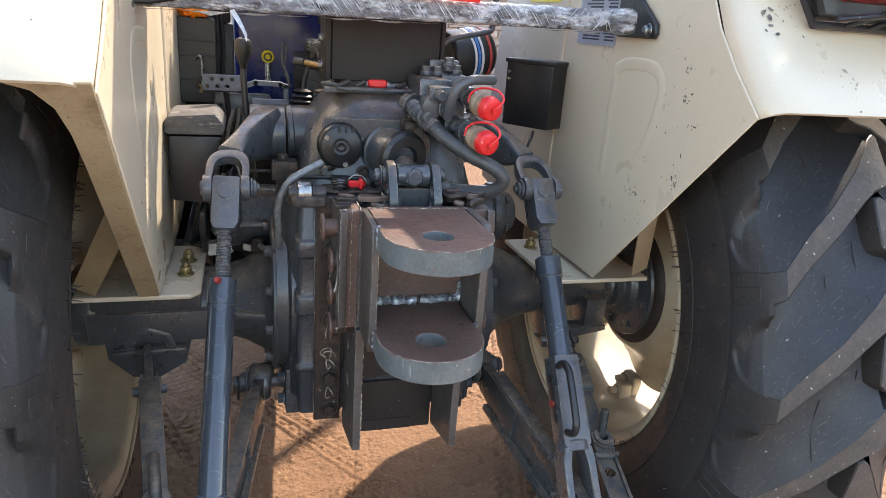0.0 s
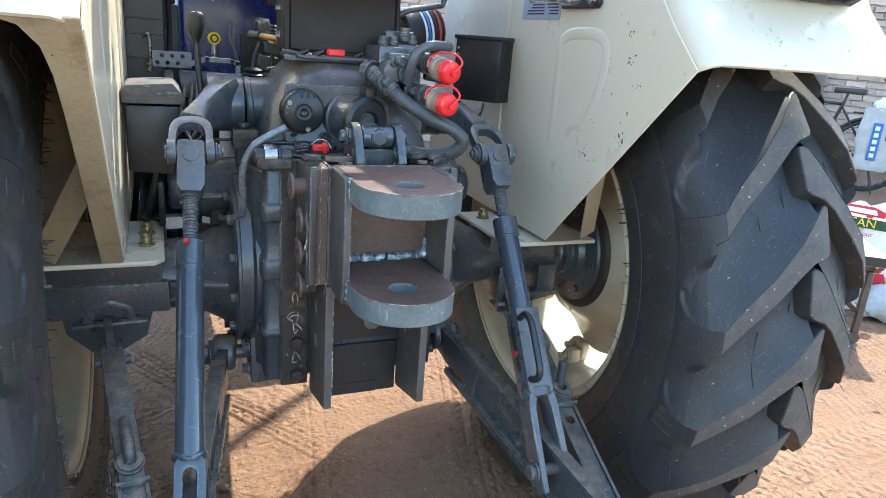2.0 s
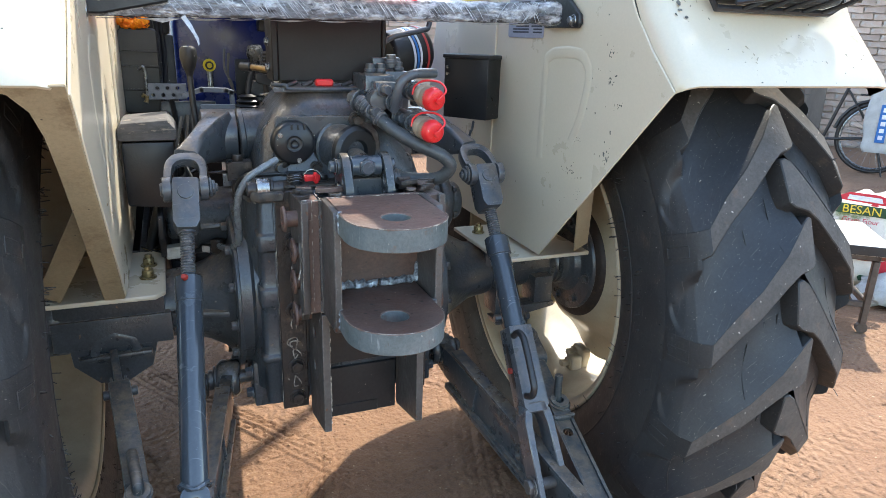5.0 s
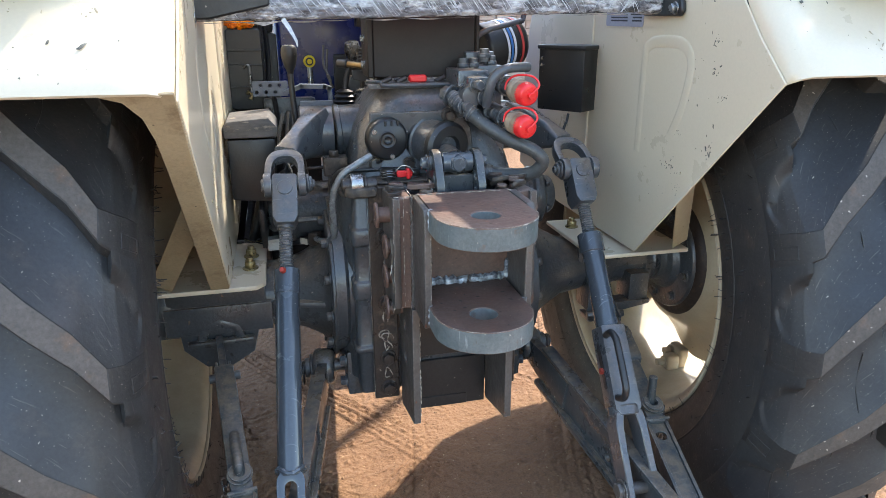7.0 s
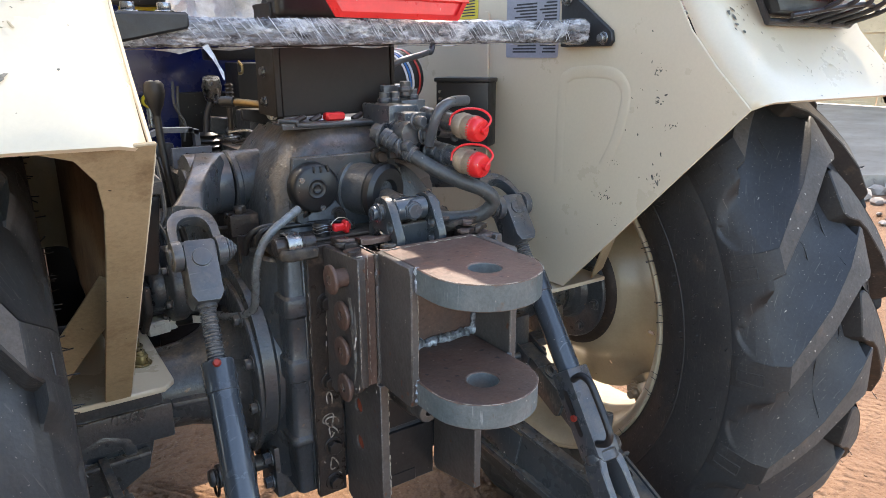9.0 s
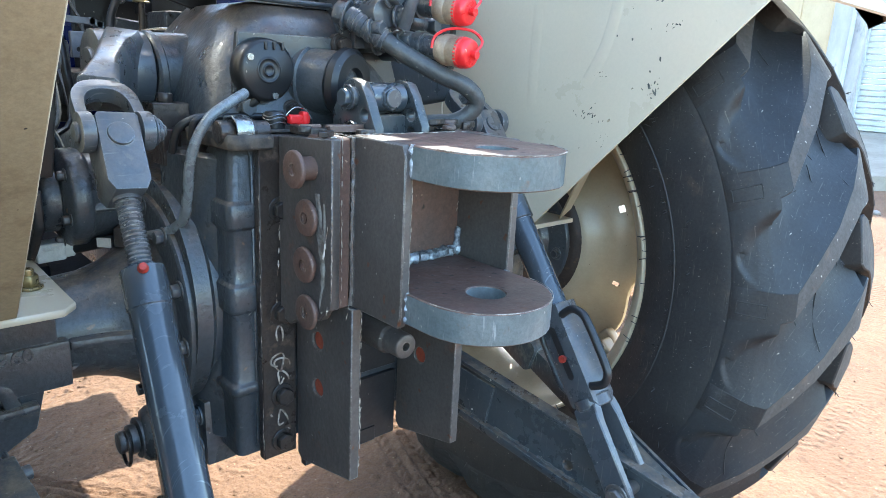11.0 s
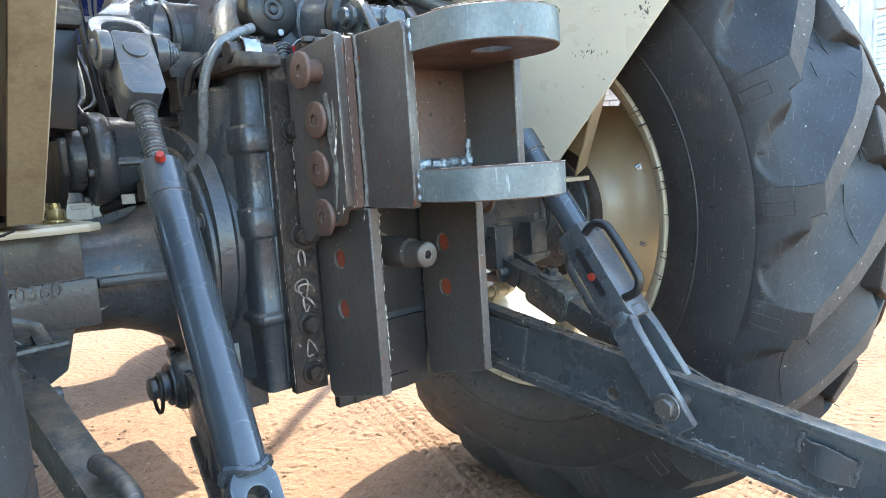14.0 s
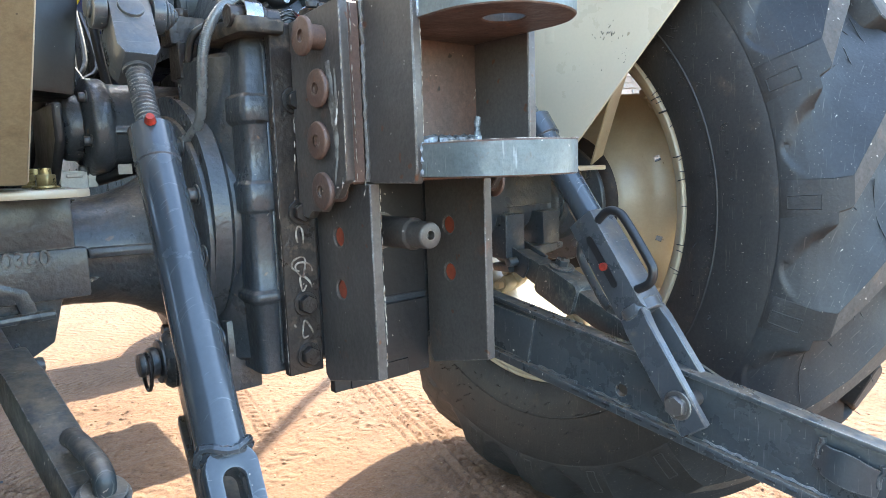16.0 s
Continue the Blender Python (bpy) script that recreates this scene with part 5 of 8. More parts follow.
for x, z in ((-0.122, 1.026), (-0.088, 0.978)):
    bm = B()
    rod(bm, (x, -0.155, z), (x, -0.1625, z), 0.0045, seg=12)
    part("screw", bm, CHROME, sock)
# draft control cylinder and rubber ring
bm = B()
lathe(bm, [(-0.03, 0.045), (0, 0.045), (0.004, 0.049), (0.012, 0.049), (0.014, 0.045), (0.058, 0.044), (0.064, 0.042)], (-0.012, -0.115, 0.998), (0.42, -1, -0.05), 40)
dr = part("draft_cylinder", bm, CAST, tractor, "grey draft control cylinder")
for x, z in ((0.030, 1.049), (-0.052, 0.958)):
    bm = B()
    rod(bm, (x, -0.125, z), (x, -0.138, z), 0.0155, seg=20)
    hexbolt(bm, (x, -0.138, z), (0, -1, 0), 0.0105, 0.012)
    part("flange_nut", bm, GREASY, dr, bevel=0.001)
bm = B()
lathe(bm, [(0.058, 0.036), (0.058, 0.046), (0.064, 0.050), (0.074, 0.049), (0.080, 0.042), (0.080, 0.024), (0.068, 0.018)], (-0.012, -0.115, 0.998), (0.42, -1, -0.05), 40)
part("rubber_ring", bm, PLASTIC, dr)
bm = B()
rod(bm, (0.012, -0.19, 0.985), (0.012, -0.262, 0.980), 0.020, seg=20)
part("plunger", bm, CAST, dr, bevel=0.003)
bm = B()
lathe(bm, [(0.03, 0.034), (0.066, 0.034), (0.072, 0.028), (0.074, 0.0)], (-0.012, -0.115, 0.998), (0.42, -1, -0.05), 32)
part("piston_face", bm, CAST, dr)
# top link ears
ear = [(-0.215, 0.925), (-0.306, 0.925), (-0.308, 0.948), (-0.288, 0.986), (-0.276, 1.002), (-0.258, 1.007), (-0.240, 1.001), (-0.215, 0.965)]
for x0 in (-0.034, 0.042):
    bm = B()
    prism(bm, ear, at_x(x0), 0.015, holes=[(-0.284, 0.962, 0.0085), (-0.284, 0.938, 0.0085)])
    rod(bm, (x0 - 0.007, -0.262, 0.983), (x0, -0.262, 0.983), 0.014, seg=20)
    ob = part("top_link_ear", bm, LINK, tractor, "grey painted top link ear with pin hole", bevel=0.003, segs=2)
    bm = B()
    xe = x0 - 0.004 if x0 < 0 else x0 + 0.017
    loop_tube(bm, [(xe, -0.262 + 0.017 * math.cos(a), 0.936 + 0.017 * math.sin(a)) for a in [radians(30 * k) for k in range(12)]], 0.003, 8, closed=True)
    part("linch_ring", bm, CHROME, ob)
bm = B()
rod(bm, (-0.04, -0.262, 0.983), (0.066, -0.262, 0.983), 0.012, seg=18)
rod(bm, (-0.016, -0.262, 0.983), (0.040, -0.262, 0.983), 0.019, seg=24)
rod(bm, (0.012, -0.262, 0.983), (0.012, -0.284, 0.983), 0.0165, seg=6)
rod(bm, (0.012, -0.284, 0.983), (0.012, -0.288, 0.983), 0.0125, seg=20)
part("top_link_pin", bm, ROD, tractor, bevel=0.0015)
bm = B()
box(bm, (-0.017, -0.275, 0.925), (0.042, -0.225, 0.962))
part("ear_block", bm, LINK, tractor, bevel=0.002)
for x0 in (-0.042, 0.057):
    bm = B()
    hexbolt(bm, (x0, -0.262, 0.983), (-1 if x0 < 0 else 1, 0, 0), 0.012, 0.009)
    part("ear_nut", bm, ROD, tractor, bevel=0.001)
# dusty top of the gearbox: plugs, tag, clamp, small plates
bm = B()
prism(bm, rounded(0.262, 0.13, 0.012, 3, 0.003, -0.135), at_z(0.934), 0.004)
part("top_plate", bm, material("oily_dust", rgb(96, 86, 74), rgb(48, 44, 42), 0.7, 0.0, 22, (0.4, 0.62), rgb(130, 110, 90), 60, (0.6, 0.72), 0.6, 120), gear, "oily dusty top plate", bevel=0.001)
bm = B()
prism(bm, [(-0.188, -0.225), (-0.176, -0.236), (-0.130, -0.236), (-0.130, -0.095), (-0.176, -0.095), (-0.190, -0.11)], at_z(0.918), 0.018)
part("gearbox_ledge", bm, bpy.data.materials["oily_dust"], gear, "oily dusty cast ledge", bevel=0.003)
bm = B()
lathe(bm, [(0, 0.0135), (0.012, 0.0135), (0.013, 0.0155), (0.017, 0.0155), (0.018, 0.0135), (0.022, 0.012), (0.024, 0.0)], (-0.100, -0.180, 0.937), (0, 0, 1), 20)
pl = part("filler_plug", bm, PLASTIC, gear, "black filler plug tied with white wire")
bm = B()
for z in (0.945, 0.951, 0.955):
    loop_tube(bm, [(-0.100 + 0.0155 * math.cos(a), -0.18 + 0.0155 * math.sin(a), z + 0.002 * math.sin(3 * a)) for a in [radians(24 * k) for k in range(15)]], 0.0009, 6, closed=True)
loop_tube(bm, [(-0.088, -0.185, 0.953), (-0.075, -0.188, 0.965), (-0.06, -0.19, 0.962), (-0.052, -0.192, 0.950)], 0.0009, 6, smooth=4)
part("wire", bm, CHROME, pl)
bm = B()
box(bm, (-0.086, -0.197, 0.944), (-0.056, -0.186, 0.956))
box(bm, (-0.068, -0.200, 0.940), (-0.060, -0.184, 0.960))
part("red_seal", bm, RED, pl, "red plastic seal tag", bevel=0.002)
for x, y in ((-0.045, -0.165), (0.09, -0.16), (0.105, -0.185)):
    bm = B()
    hexbolt(bm, (x, y, 0.938), (0, 0, 1), 0.010, 0.010)
    part("top_bolt", bm, GREASY, gear, bevel=0.001)
bm = B()
prism(bm, [(-0.229, 0.926), (-0.232, 0.940), (-0.228, 0.952), (-0.216, 0.958), (-0.196, 0.956), (-0.188, 0.948), (-0.190, 0.946), (-0.197, 0.9535), (-0.215, 0.9555), (-0.226, 0.950), (-0.2295, 0.940), (-0.2265, 0.926)], at_x(-0.176), 0.022)
part("pipe_clip", bm, CHROME, gear, "bent bright steel clip", bevel=0.0005)
bm = B()
rod(bm, (-0.192, -0.210, 0.938), (-0.128, -0.210, 0.938), 0.0135, seg=18)
rod(bm, (-0.152, -0.210, 0.938), (-0.146, -0.210, 0.938), 0.0155, seg=18)
part("clip_pipe", bm, GREASY, gear, bevel=0.001)
for x0, x1, y0, y1, z in ((-0.075, -0.045, -0.275, -0.245, 0.936), (-0.11, -0.088, -0.285, -0.235, 0.938), (0.075, 0.10, -0.27, -0.22, 0.936)):
    bm = B()
    box(bm, (x0, y0, z), (x1, y1, z + 0.01), Matrix.Translation((0, 0, 0)))
    part("packing_piece", bm, GREASY, gear, bevel=0.001)

# rusty offcuts and scale lying behind the upper plate
for k in range(16):
    x, y = (random.uniform(0.075, 0.135), random.uniform(-0.325, -0.225)) if k % 3 else (random.uniform(-0.115, -0.050), random.uniform(-0.325, -0.250))
    lx, ly = random.uniform(0.010, 0.028), random.uniform(0.004, 0.010)
    bm = B()
    poly = [(lx * math.cos(a) * random.uniform(0.7, 1.1), ly * math.sin(a) * random.uniform(0.7, 1.2)) for a in [radians(45 * q) for q in range(8)]]
    tilt = Matrix.Rotation(random.uniform(-0.6, 0.6), 4, "Z") @ Matrix.Rotation(random.uniform(-0.12, 0.12), 4, "X")
    prism(bm, poly, Matrix.Translation((x, y, 0.9425 + 0.003 * (k % 3))) @ tilt, random.uniform(0.004, 0.009))
    part("rusty_offcut", bm, RUST if k % 2 else GREASY, gear, bevel=0.0008)

# -- hydraulic valve with capped couplings --
bm = B()
box(bm, (0.045, -0.150, 1.045), (0.105, -0.050, 1.135))
box(bm, (0.055, -0.185, 1.075), (0.098, -0.15, 1.125))
box(bm, (0.10, -0.10, 1.02), (0.15, -0.03, 1.14))
rod(bm, (0.06, -0.20, 1.092), (0.06, -0.14, 1.092), 0.020, seg=20)
rod(bm, (0.135, -0.16, 1.09), (0.175, -0.16, 1.085), 0.012, seg=18)
box(bm, (0.085, -0.06, 1.13), (0.145, -0.01, 1.165))
val = part("valve_block", bm, GREY, tractor, "grey hydraulic valve block", bevel=0.004, segs=2)
for a, r in (((0.062, -0.205, 1.113), 0.010), ((0.045, -0.190, 1.072), 0.011), ((0.083, -0.20, 1.09), 0.013), ((0.172, -0.16, 1.085), 0.013), ((0.095, -0.19, 1.06), 0.010)):
    bm = B()
    hexbolt(bm, a, (0.35, -1, 0), r, 0.016)
    part("valve_bolt", bm, GREY, val, bevel=0.0012)
bm = B()
prism(bm, [(0.060, 0.945), (0.150, 0.945), (0.152, 0.985), (0.130, 1.05), (0.070, 1.06), (0.058, 1.02)], at_y(-0.110), 0.008, holes=[(0.137, 0.968, 0.0095)])
vb = part("valve_bracket", bm, LINK, val, "dark steel bracket under the valve", bevel=0.001)
bm = B()
loop_tube(bm, [(0.137 + 0.0105 * math.cos(a), -0.120, 0.968 + 0.0105 * math.sin(a)) for a in [radians(30 * k) for k in range(12)]], 0.0016, 6, closed=True)
part("bracket_eye", bm, CHROME, vb)
bm = B()
prism(bm, [(0.012, 1.098), (0.060, 1.072), (0.060, 0.975), (0.046, 1.02), (0.030, 1.06)], at_y(-0.135), 0.006)
part("torn_plate", bm, LINK, vb, "bent dark sheet-metal guard", bevel=0.0008)
for x, z, r in ((0.072, 1.128, 0.009), (0.094, 1.128, 0.009), (0.116, 1.146, 0.010), (0.132, 1.132, 0.008)):
    bm = B()
    rod(bm, (x, -0.085, z), (x, -0.085, z + 0.026), r, seg=14)
    rod(bm, (x, -0.085, z + 0.008), (x, -0.085, z + 0.016), r * 1.35, seg=6)
    part("valve_stud", bm, GREY, val, bevel=0.001)
for x, y, z, r in ((0.105, -0.135, 1.060, 0.014), (0.116, -0.165, 1.042, 0.012), (0.074, -0.165, 1.052, 0.012)):
    bm = B()
    rod(bm, (x, y + 0.04, z), (x, y, z), r, seg=18)
    hexbolt(bm, (x, y, z), (0.2, -1, 0), r * 0.95, 0.012)
    part("valve_plug", bm, GREY, val, bevel=0.001)
COUPLER = material("dusty_coupler", rgb(172, 156, 134), rgb(140, 120, 102), 0.6, 0.3, 40, (0.4, 0.7), bump=0.2)
for c in (Vector((0.137, -0.268, 1.102)), Vector((0.131, -0.282, 1.046))):
    w = Vector((0.18, -1, -0.12)).normalized()
    bm = B()
    lathe(bm, [(-0.036, 0.016), (-0.036, 0.019), (-0.030, 0.0195), (-0.028, 0.0215), (-0.018, 0.0215), (-0.016, 0.020), (-0.008, 0.0205), (-0.006, 0.0215), (0.004, 0.0215)], c, w, 28)
    cp = part("coupling", bm, COUPLER, val, "quick coupling with red dust cap")
    bm = B()
    lathe(bm, [(-0.12, 0.016), (-0.08, 0.016), (-0.08, 0.019), (-0.065, 0.019), (-0.065, 0.016), (-0.036, 0.0165)], c, w, 24)
    part("coupling_body", bm, GREY, cp)
    bm = B()
    lathe(bm, [(-0.002, 0.0205), (0.000, 0.0215), (0.004, 0.0215), (0.005, 0.0205), (0.010, 0.0205), (0.016, 0.0185), (0.018, 0.016), (0.018, 0.0)], c, w, 32)
    side = w.orthogonal().normalized()
    rod(bm, c + w * 0.017, c + w * 0.027, 0.005, 0.006, seg=14)
    part("dust_cap", bm, RED, cp, "bright red plastic dust cap", bevel=0.0006)
    bm = B()
    loop_tube(bm, [c + w * 0.022 + Vector((0.003, 0, 0.004)), c + w * 0.02 + Vector((0.016, 0, 0.018)), c + w * 0.004 + Vector((0.012, 0, 0.030)), c - w * 0.02 + Vector((-0.004, 0, 0.028)), c - w * 0.033 + Vector((-0.016, 0, 0.016)), c - w * 0.034 + Vector((-0.02, 0, 0.0))], 0.0020, 8, smooth=4)
    part("cap_strap", bm, RED, cp)
# pipes and hoses
def hose(name, pts, r, mat, label, seg=14, ribs=0, smooth=8):
    bm = B()
    f = (lambda t: r * (1 + 0.035 * math.cos(t * ribs * 2 * math.pi))) if ribs else r
    loop_tube(bm, pts, f, seg, smooth=smooth)
    return part(name, bm, mat, tractor, label)


big = hose("return_hose", [(0.035, -0.160, 1.085), (0.055, -0.195, 1.062), (0.082, -0.225, 1.038), (0.118, -0.252, 1.016), (0.158, -0.270, 0.998), (0.176, -0.272, 0.976), (0.160, -0.255, 0.952), (0.125, -0.225, 0.945), (0.085, -0.205, 0.948), (0.055, -0.195, 0.950)], 0.0125, HOSE, "thick grey rubber hydraulic hose")
for a, b in (((0.030, -0.155, 1.088), (0.062, -0.203, 1.056)), ((0.098, -0.210, 0.947), (0.050, -0.193, 0.950))):
    bm = B()
    a, b = Vector(a), Vector(b)
    rod(bm, a, b, 0.0150, seg=16)
    for k in range(4):
        rod(bm, a.lerp(b, 0.12 + 0.22 * k), a.lerp(b, 0.24 + 0.22 * k), 0.0166, seg=16)
    part("ferrule", bm, GREY, big, bevel=0.001)
bm = B()
hexbolt(bm, (0.030, -0.155, 1.088), (-0.6, 0.8, 0.3), 0.016, 0.016)
part("hose_nut", bm, GREY, big, bevel=0.001)
hose("bent_pipe", [(0.082, -0.215, 1.075), (0.083, -0.228, 1.105), (0.092, -0.232, 1.130), (0.118, -0.228, 1.143), (0.165, -0.205, 1.143)], 0.0088, GREY, "grey bent steel pipe")
hose("control_rod", [(0.105, -0.02, 1.150), (0.115, -0.02, 1.185), (0.140, -0.02, 1.205), (0.205, -0.01, 1.220), (0.226, -0.005, 1.232), (0.230, 0.0, 1.30), (0.232, 0.01, 1.42)], 0.0058, GREY, "bent grey control lever rod")
hose("conduit", [(-0.13, -0.16, 0.981), (-0.158, -0.172, 0.969), (-0.185, -0.178, 0.953), (-0.201, -0.174, 0.927), (-0.207, -0.165, 0.898), (-0.206, -0.15, 0.857), (-0.205, -0.132, 0.822), (-0.212, -0.104, 0.800), (-0.226, -0.055, 0.783), (-0.238, 0.004, 0.772)], 0.0066, material("grey_conduit", rgb(122, 126, 128), rgb(100, 103, 105), 0.3, 0.2, 30, (0.4, 0.7)), "grey corrugated wiring conduit", 12, ribs=110, smooth=36)
sleeve = hose("cable_sleeve", [(-0.238, 0.0, 0.768), (-0.262, 0.035, 0.758), (-0.290, 0.062, 0.748)], 0.0085, PLASTIC, "black corrugated cable sleeve", 12, ribs=16, smooth=8)
bm = B()
box(bm, (-0.012, -0.011, -0.014), (0.012, 0.011, 0.016), Matrix.Translation((-0.238, 0.004, 0.770)) @ Matrix.Rotation(radians(-35), 4, "Z"))
part("cable_clamp", bm, GREASY, sleeve, bevel=0.002)
PLUG = material("white_plastic", rgb(196, 192, 182), rgb(170, 164, 152), 0.5, 0.0, 30, (0.4, 0.7))
bm = B()
box(bm, (-0.010, -0.0105, -0.007), (0.010, -0.0092, 0.007), Matrix.Translation((-0.256, 0.024, 0.762)) @ Matrix.Rotation(radians(-42), 4, "Z"))
part("paper_tag", bm, PLUG, sleeve, "white paper cable tag", bevel=0.0004)
bm = B()
pm = Matrix.Translation((-0.318, 0.062, 0.748)) @ Matrix.Rotation(radians(10), 4, "Z")
box(bm, (-0.026, -0.015, -0.012), (0.012, 0.015, 0.014), pm)
box(bm, (0.010, -0.012, -0.010), (0.026, 0.012, 0.011), pm)
box(bm, (-0.018, -0.017, 0.004), (0.004, -0.014, 0.010), pm)
part("wiring_plug", bm, PLUG, tractor, "white plastic wiring connector", bevel=0.002)
for k in range(3):
    hose("thin_wire", [(-0.343, 0.058 + 0.006 * k, 0.748), (-0.356, 0.055 + 0.008 * k, 0.752 + 0.004 * k), (-0.372, 0.05 + 0.008 * k, 0.760 - 0.004 * k), (-0.39, 0.06, 0.765)], 0.0018, BRASS if k == 1 else PLASTIC, "thin wire from the connector", 6, smooth=4)
hose("cable", [(-0.108, -0.150, 0.972), (-0.135, -0.13, 0.952), (-0.175, -0.11, 0.945), (-0.195, -0.10, 0.93), (-0.20, -0.09, 0.90)], 0.0055, PLASTIC, "black cable")
hose("cable", [(-0.04, -0.15, 0.948), (-0.09, -0.145, 0.950), (-0.15, -0.14, 0.950), (-0.185, -0.135, 0.945), (-0.19, -0.13, 0.92)], 0.0045, PLASTIC, "black cable")
bm = B()
box(bm, (-0.214, -0.070, 0.925), (-0.166, -0.030, 0.962))
box(bm, (-0.206, -0.074, 0.880), (-0.180, -0.035, 0.928))
rod(bm, (-0.192, -0.052, 0.960), (-0.192, -0.052, 0.974), 0.011, seg=6)
rod(bm, (-0.255, -0.05, 0.940), (-0.21, -0.05, 0.940), 0.0035, seg=8)
part("sensor_bracket", bm, GREASY, gear, "greasy bracket block with a bolt", bevel=0.003)
# ribbed filter can with coloured bands
bm = B()
lathe(bm, [(-0.05, 0.0), (-0.05, 0.05), (-0.04, 0.058), (0.055, 0.058), (0.065, 0.05), (0.065, 0.0)], (0.215, 0.16, 1.165), (1, 0.3, 0.18), 40)
fc = part("filter_can", bm, DARK, tractor, "black filter can with coloured bands", bevel=0.002)
for h0, col, nm in ((0.0, rgb(220, 222, 228), "white"), (0.009, rgb(60, 120, 190), "blue"), (0.018, rgb(220, 222, 228), "white"), (0.040, rgb(190, 70, 66), "red")):
    bm = B()
    lathe(bm, [(h0, 0.0582), (h0, 0.0592), (h0 + 0.006, 0.0592), (h0 + 0.006, 0.0582)], (0.215, 0.16, 1.165), (1, 0.3, 0.18), 40)
    part("band", bm, material(nm + "_band", col, None, 0.4), fc)

# -- black tool panel behind the seat base --
bm = B()
box(bm, (-0.103, -0.046, 1.116), (0.108, -0.030, 1.300))
SHEET = material("brown_black_sheet", rgb(30, 26, 24), rgb(38, 33, 30), 0.5, 0.0, 5, (0.35, 0.7), rgb(84, 74, 66), 70, (0.70, 0.82), 0.1, 60)
SHEET.node_tree.nodes["Principled BSDF"].inputs["Specular IOR Level"].default_value = 0.3
tp = part("seat_base_panel", bm, SHEET, tractor, "dark sheet-metal seat base panel", bevel=0.002)
for x0, x1 in ((-0.115, -0.103), (0.108, 0.116)):
    bm = B()
    box(bm, (x0, -0.050, 1.116), (x1, 0.04, 1.300))
    part("panel_side", bm, SHEET, tp, bevel=0.002)
bm = B()
prism(bm, [(-0.12, -0.085), (0.105, -0.085), (0.105, -0.02), (-0.12, -0.02)], at_z(1.104), 0.004)
prism(bm, [(-0.12, 1.098), (0.105, 1.098), (0.105, 1.106), (-0.12, 1.106)], at_y(-0.083), 0.004)
loop_tube(bm, [(-0.122, -0.075, 1.112), (-0.095, -0.09, 1.111), (-0.08, -0.09, 1.104), (0.10, -0.088, 1.104)], 0.004, 8, smooth=3)
part("tray", bm, CAST, tp, bevel=0.001)
bm = B()
box(bm, (-0.035, -0.075, 1.108), (0.0, -0.055, 1.122))
part("red_clip", bm, RED, tp, bevel=0.003)
for x in (-0.09, -0.06, 0.02, 0.05, 0.085):
    bm = B()
    rod(bm, (x, -0.062, 1.108), (x + 0.02, -0.058, 1.116), 0.005, seg=10)
    part("spring_clip", bm, GREASY, tp)
for z in (1.14, 1.19, 1.24):
    bm = B()
    hexbolt(bm, (-0.115, 0.0, z), (-1, 0, 0), 0.007, 0.006)
    part("panel_bolt", bm, CHROME, tp)

# -- black box on the right fender --
bm = B()
m = Matrix.Translation((0.352, 0.055, 0)) @ Matrix.Rotation(radians(-54), 4, "Z")
box(bm, (-0.070, 0.0, 1.022), (0.050, 0.075, 1.166), m)
box(bm, (-0.074, -0.004, 1.160), (0.054, 0.078, 1.170), m)
bx = part("fuse_box", bm, PLASTIC, tractor, "black plastic box on the fender", bevel=0.004, segs=2)
for z in (1.125, 1.14):
    bm = B()
    rod(bm, m @ Vector((-0.06, -0.001, z)), m @ Vector((-0.06, -0.004, z)), 0.0035, seg=10)
    part("screw", bm, CHROME, bx)
hose("strap", [(0.352, 0.02, 1.02), (0.345, 0.01, 1.005), (0.337, 0.0, 1.0), (0.33, -0.005, 0.985)], 0.003, PLASTIC, "black cable tie tail")

# -- wrapped cross bar --
bm = B()
prof = rounded(0.040, 0.036, 0.008, 3)
n, rings = 150, []
for i in range(n + 1):
    x = -0.410 + 0.815 * i / n
    s = 1 + 0.05 * noise.noise((x * 22, 0, 1)) + (0.5 * max(0, (x - 0.365) / 0.04) * (1 - max(0, (x - 0.365) / 0.04)) * 2 if x > 0.365 else 0)
    rings.append([bm.verts.new((x, -0.232 + u * s + 0.0016 * noise.noise((x * 60, u * 90, 4)), 1.258 + v * s + 0.002 * noise.noise((x * 60 + v * 50, u * 90, 7)))) for u, v in prof])
for p, q in zip(rings, rings[1:]):
    for k in range(len(p)):
        bm.faces.new((p[k], p[(k + 1) % len(p)], q[(k + 1) % len(p)], q[k]))
bm.faces.new(rings[0][::-1])
bm.faces.new(rings[-1])
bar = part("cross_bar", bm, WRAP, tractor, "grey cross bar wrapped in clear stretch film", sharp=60)
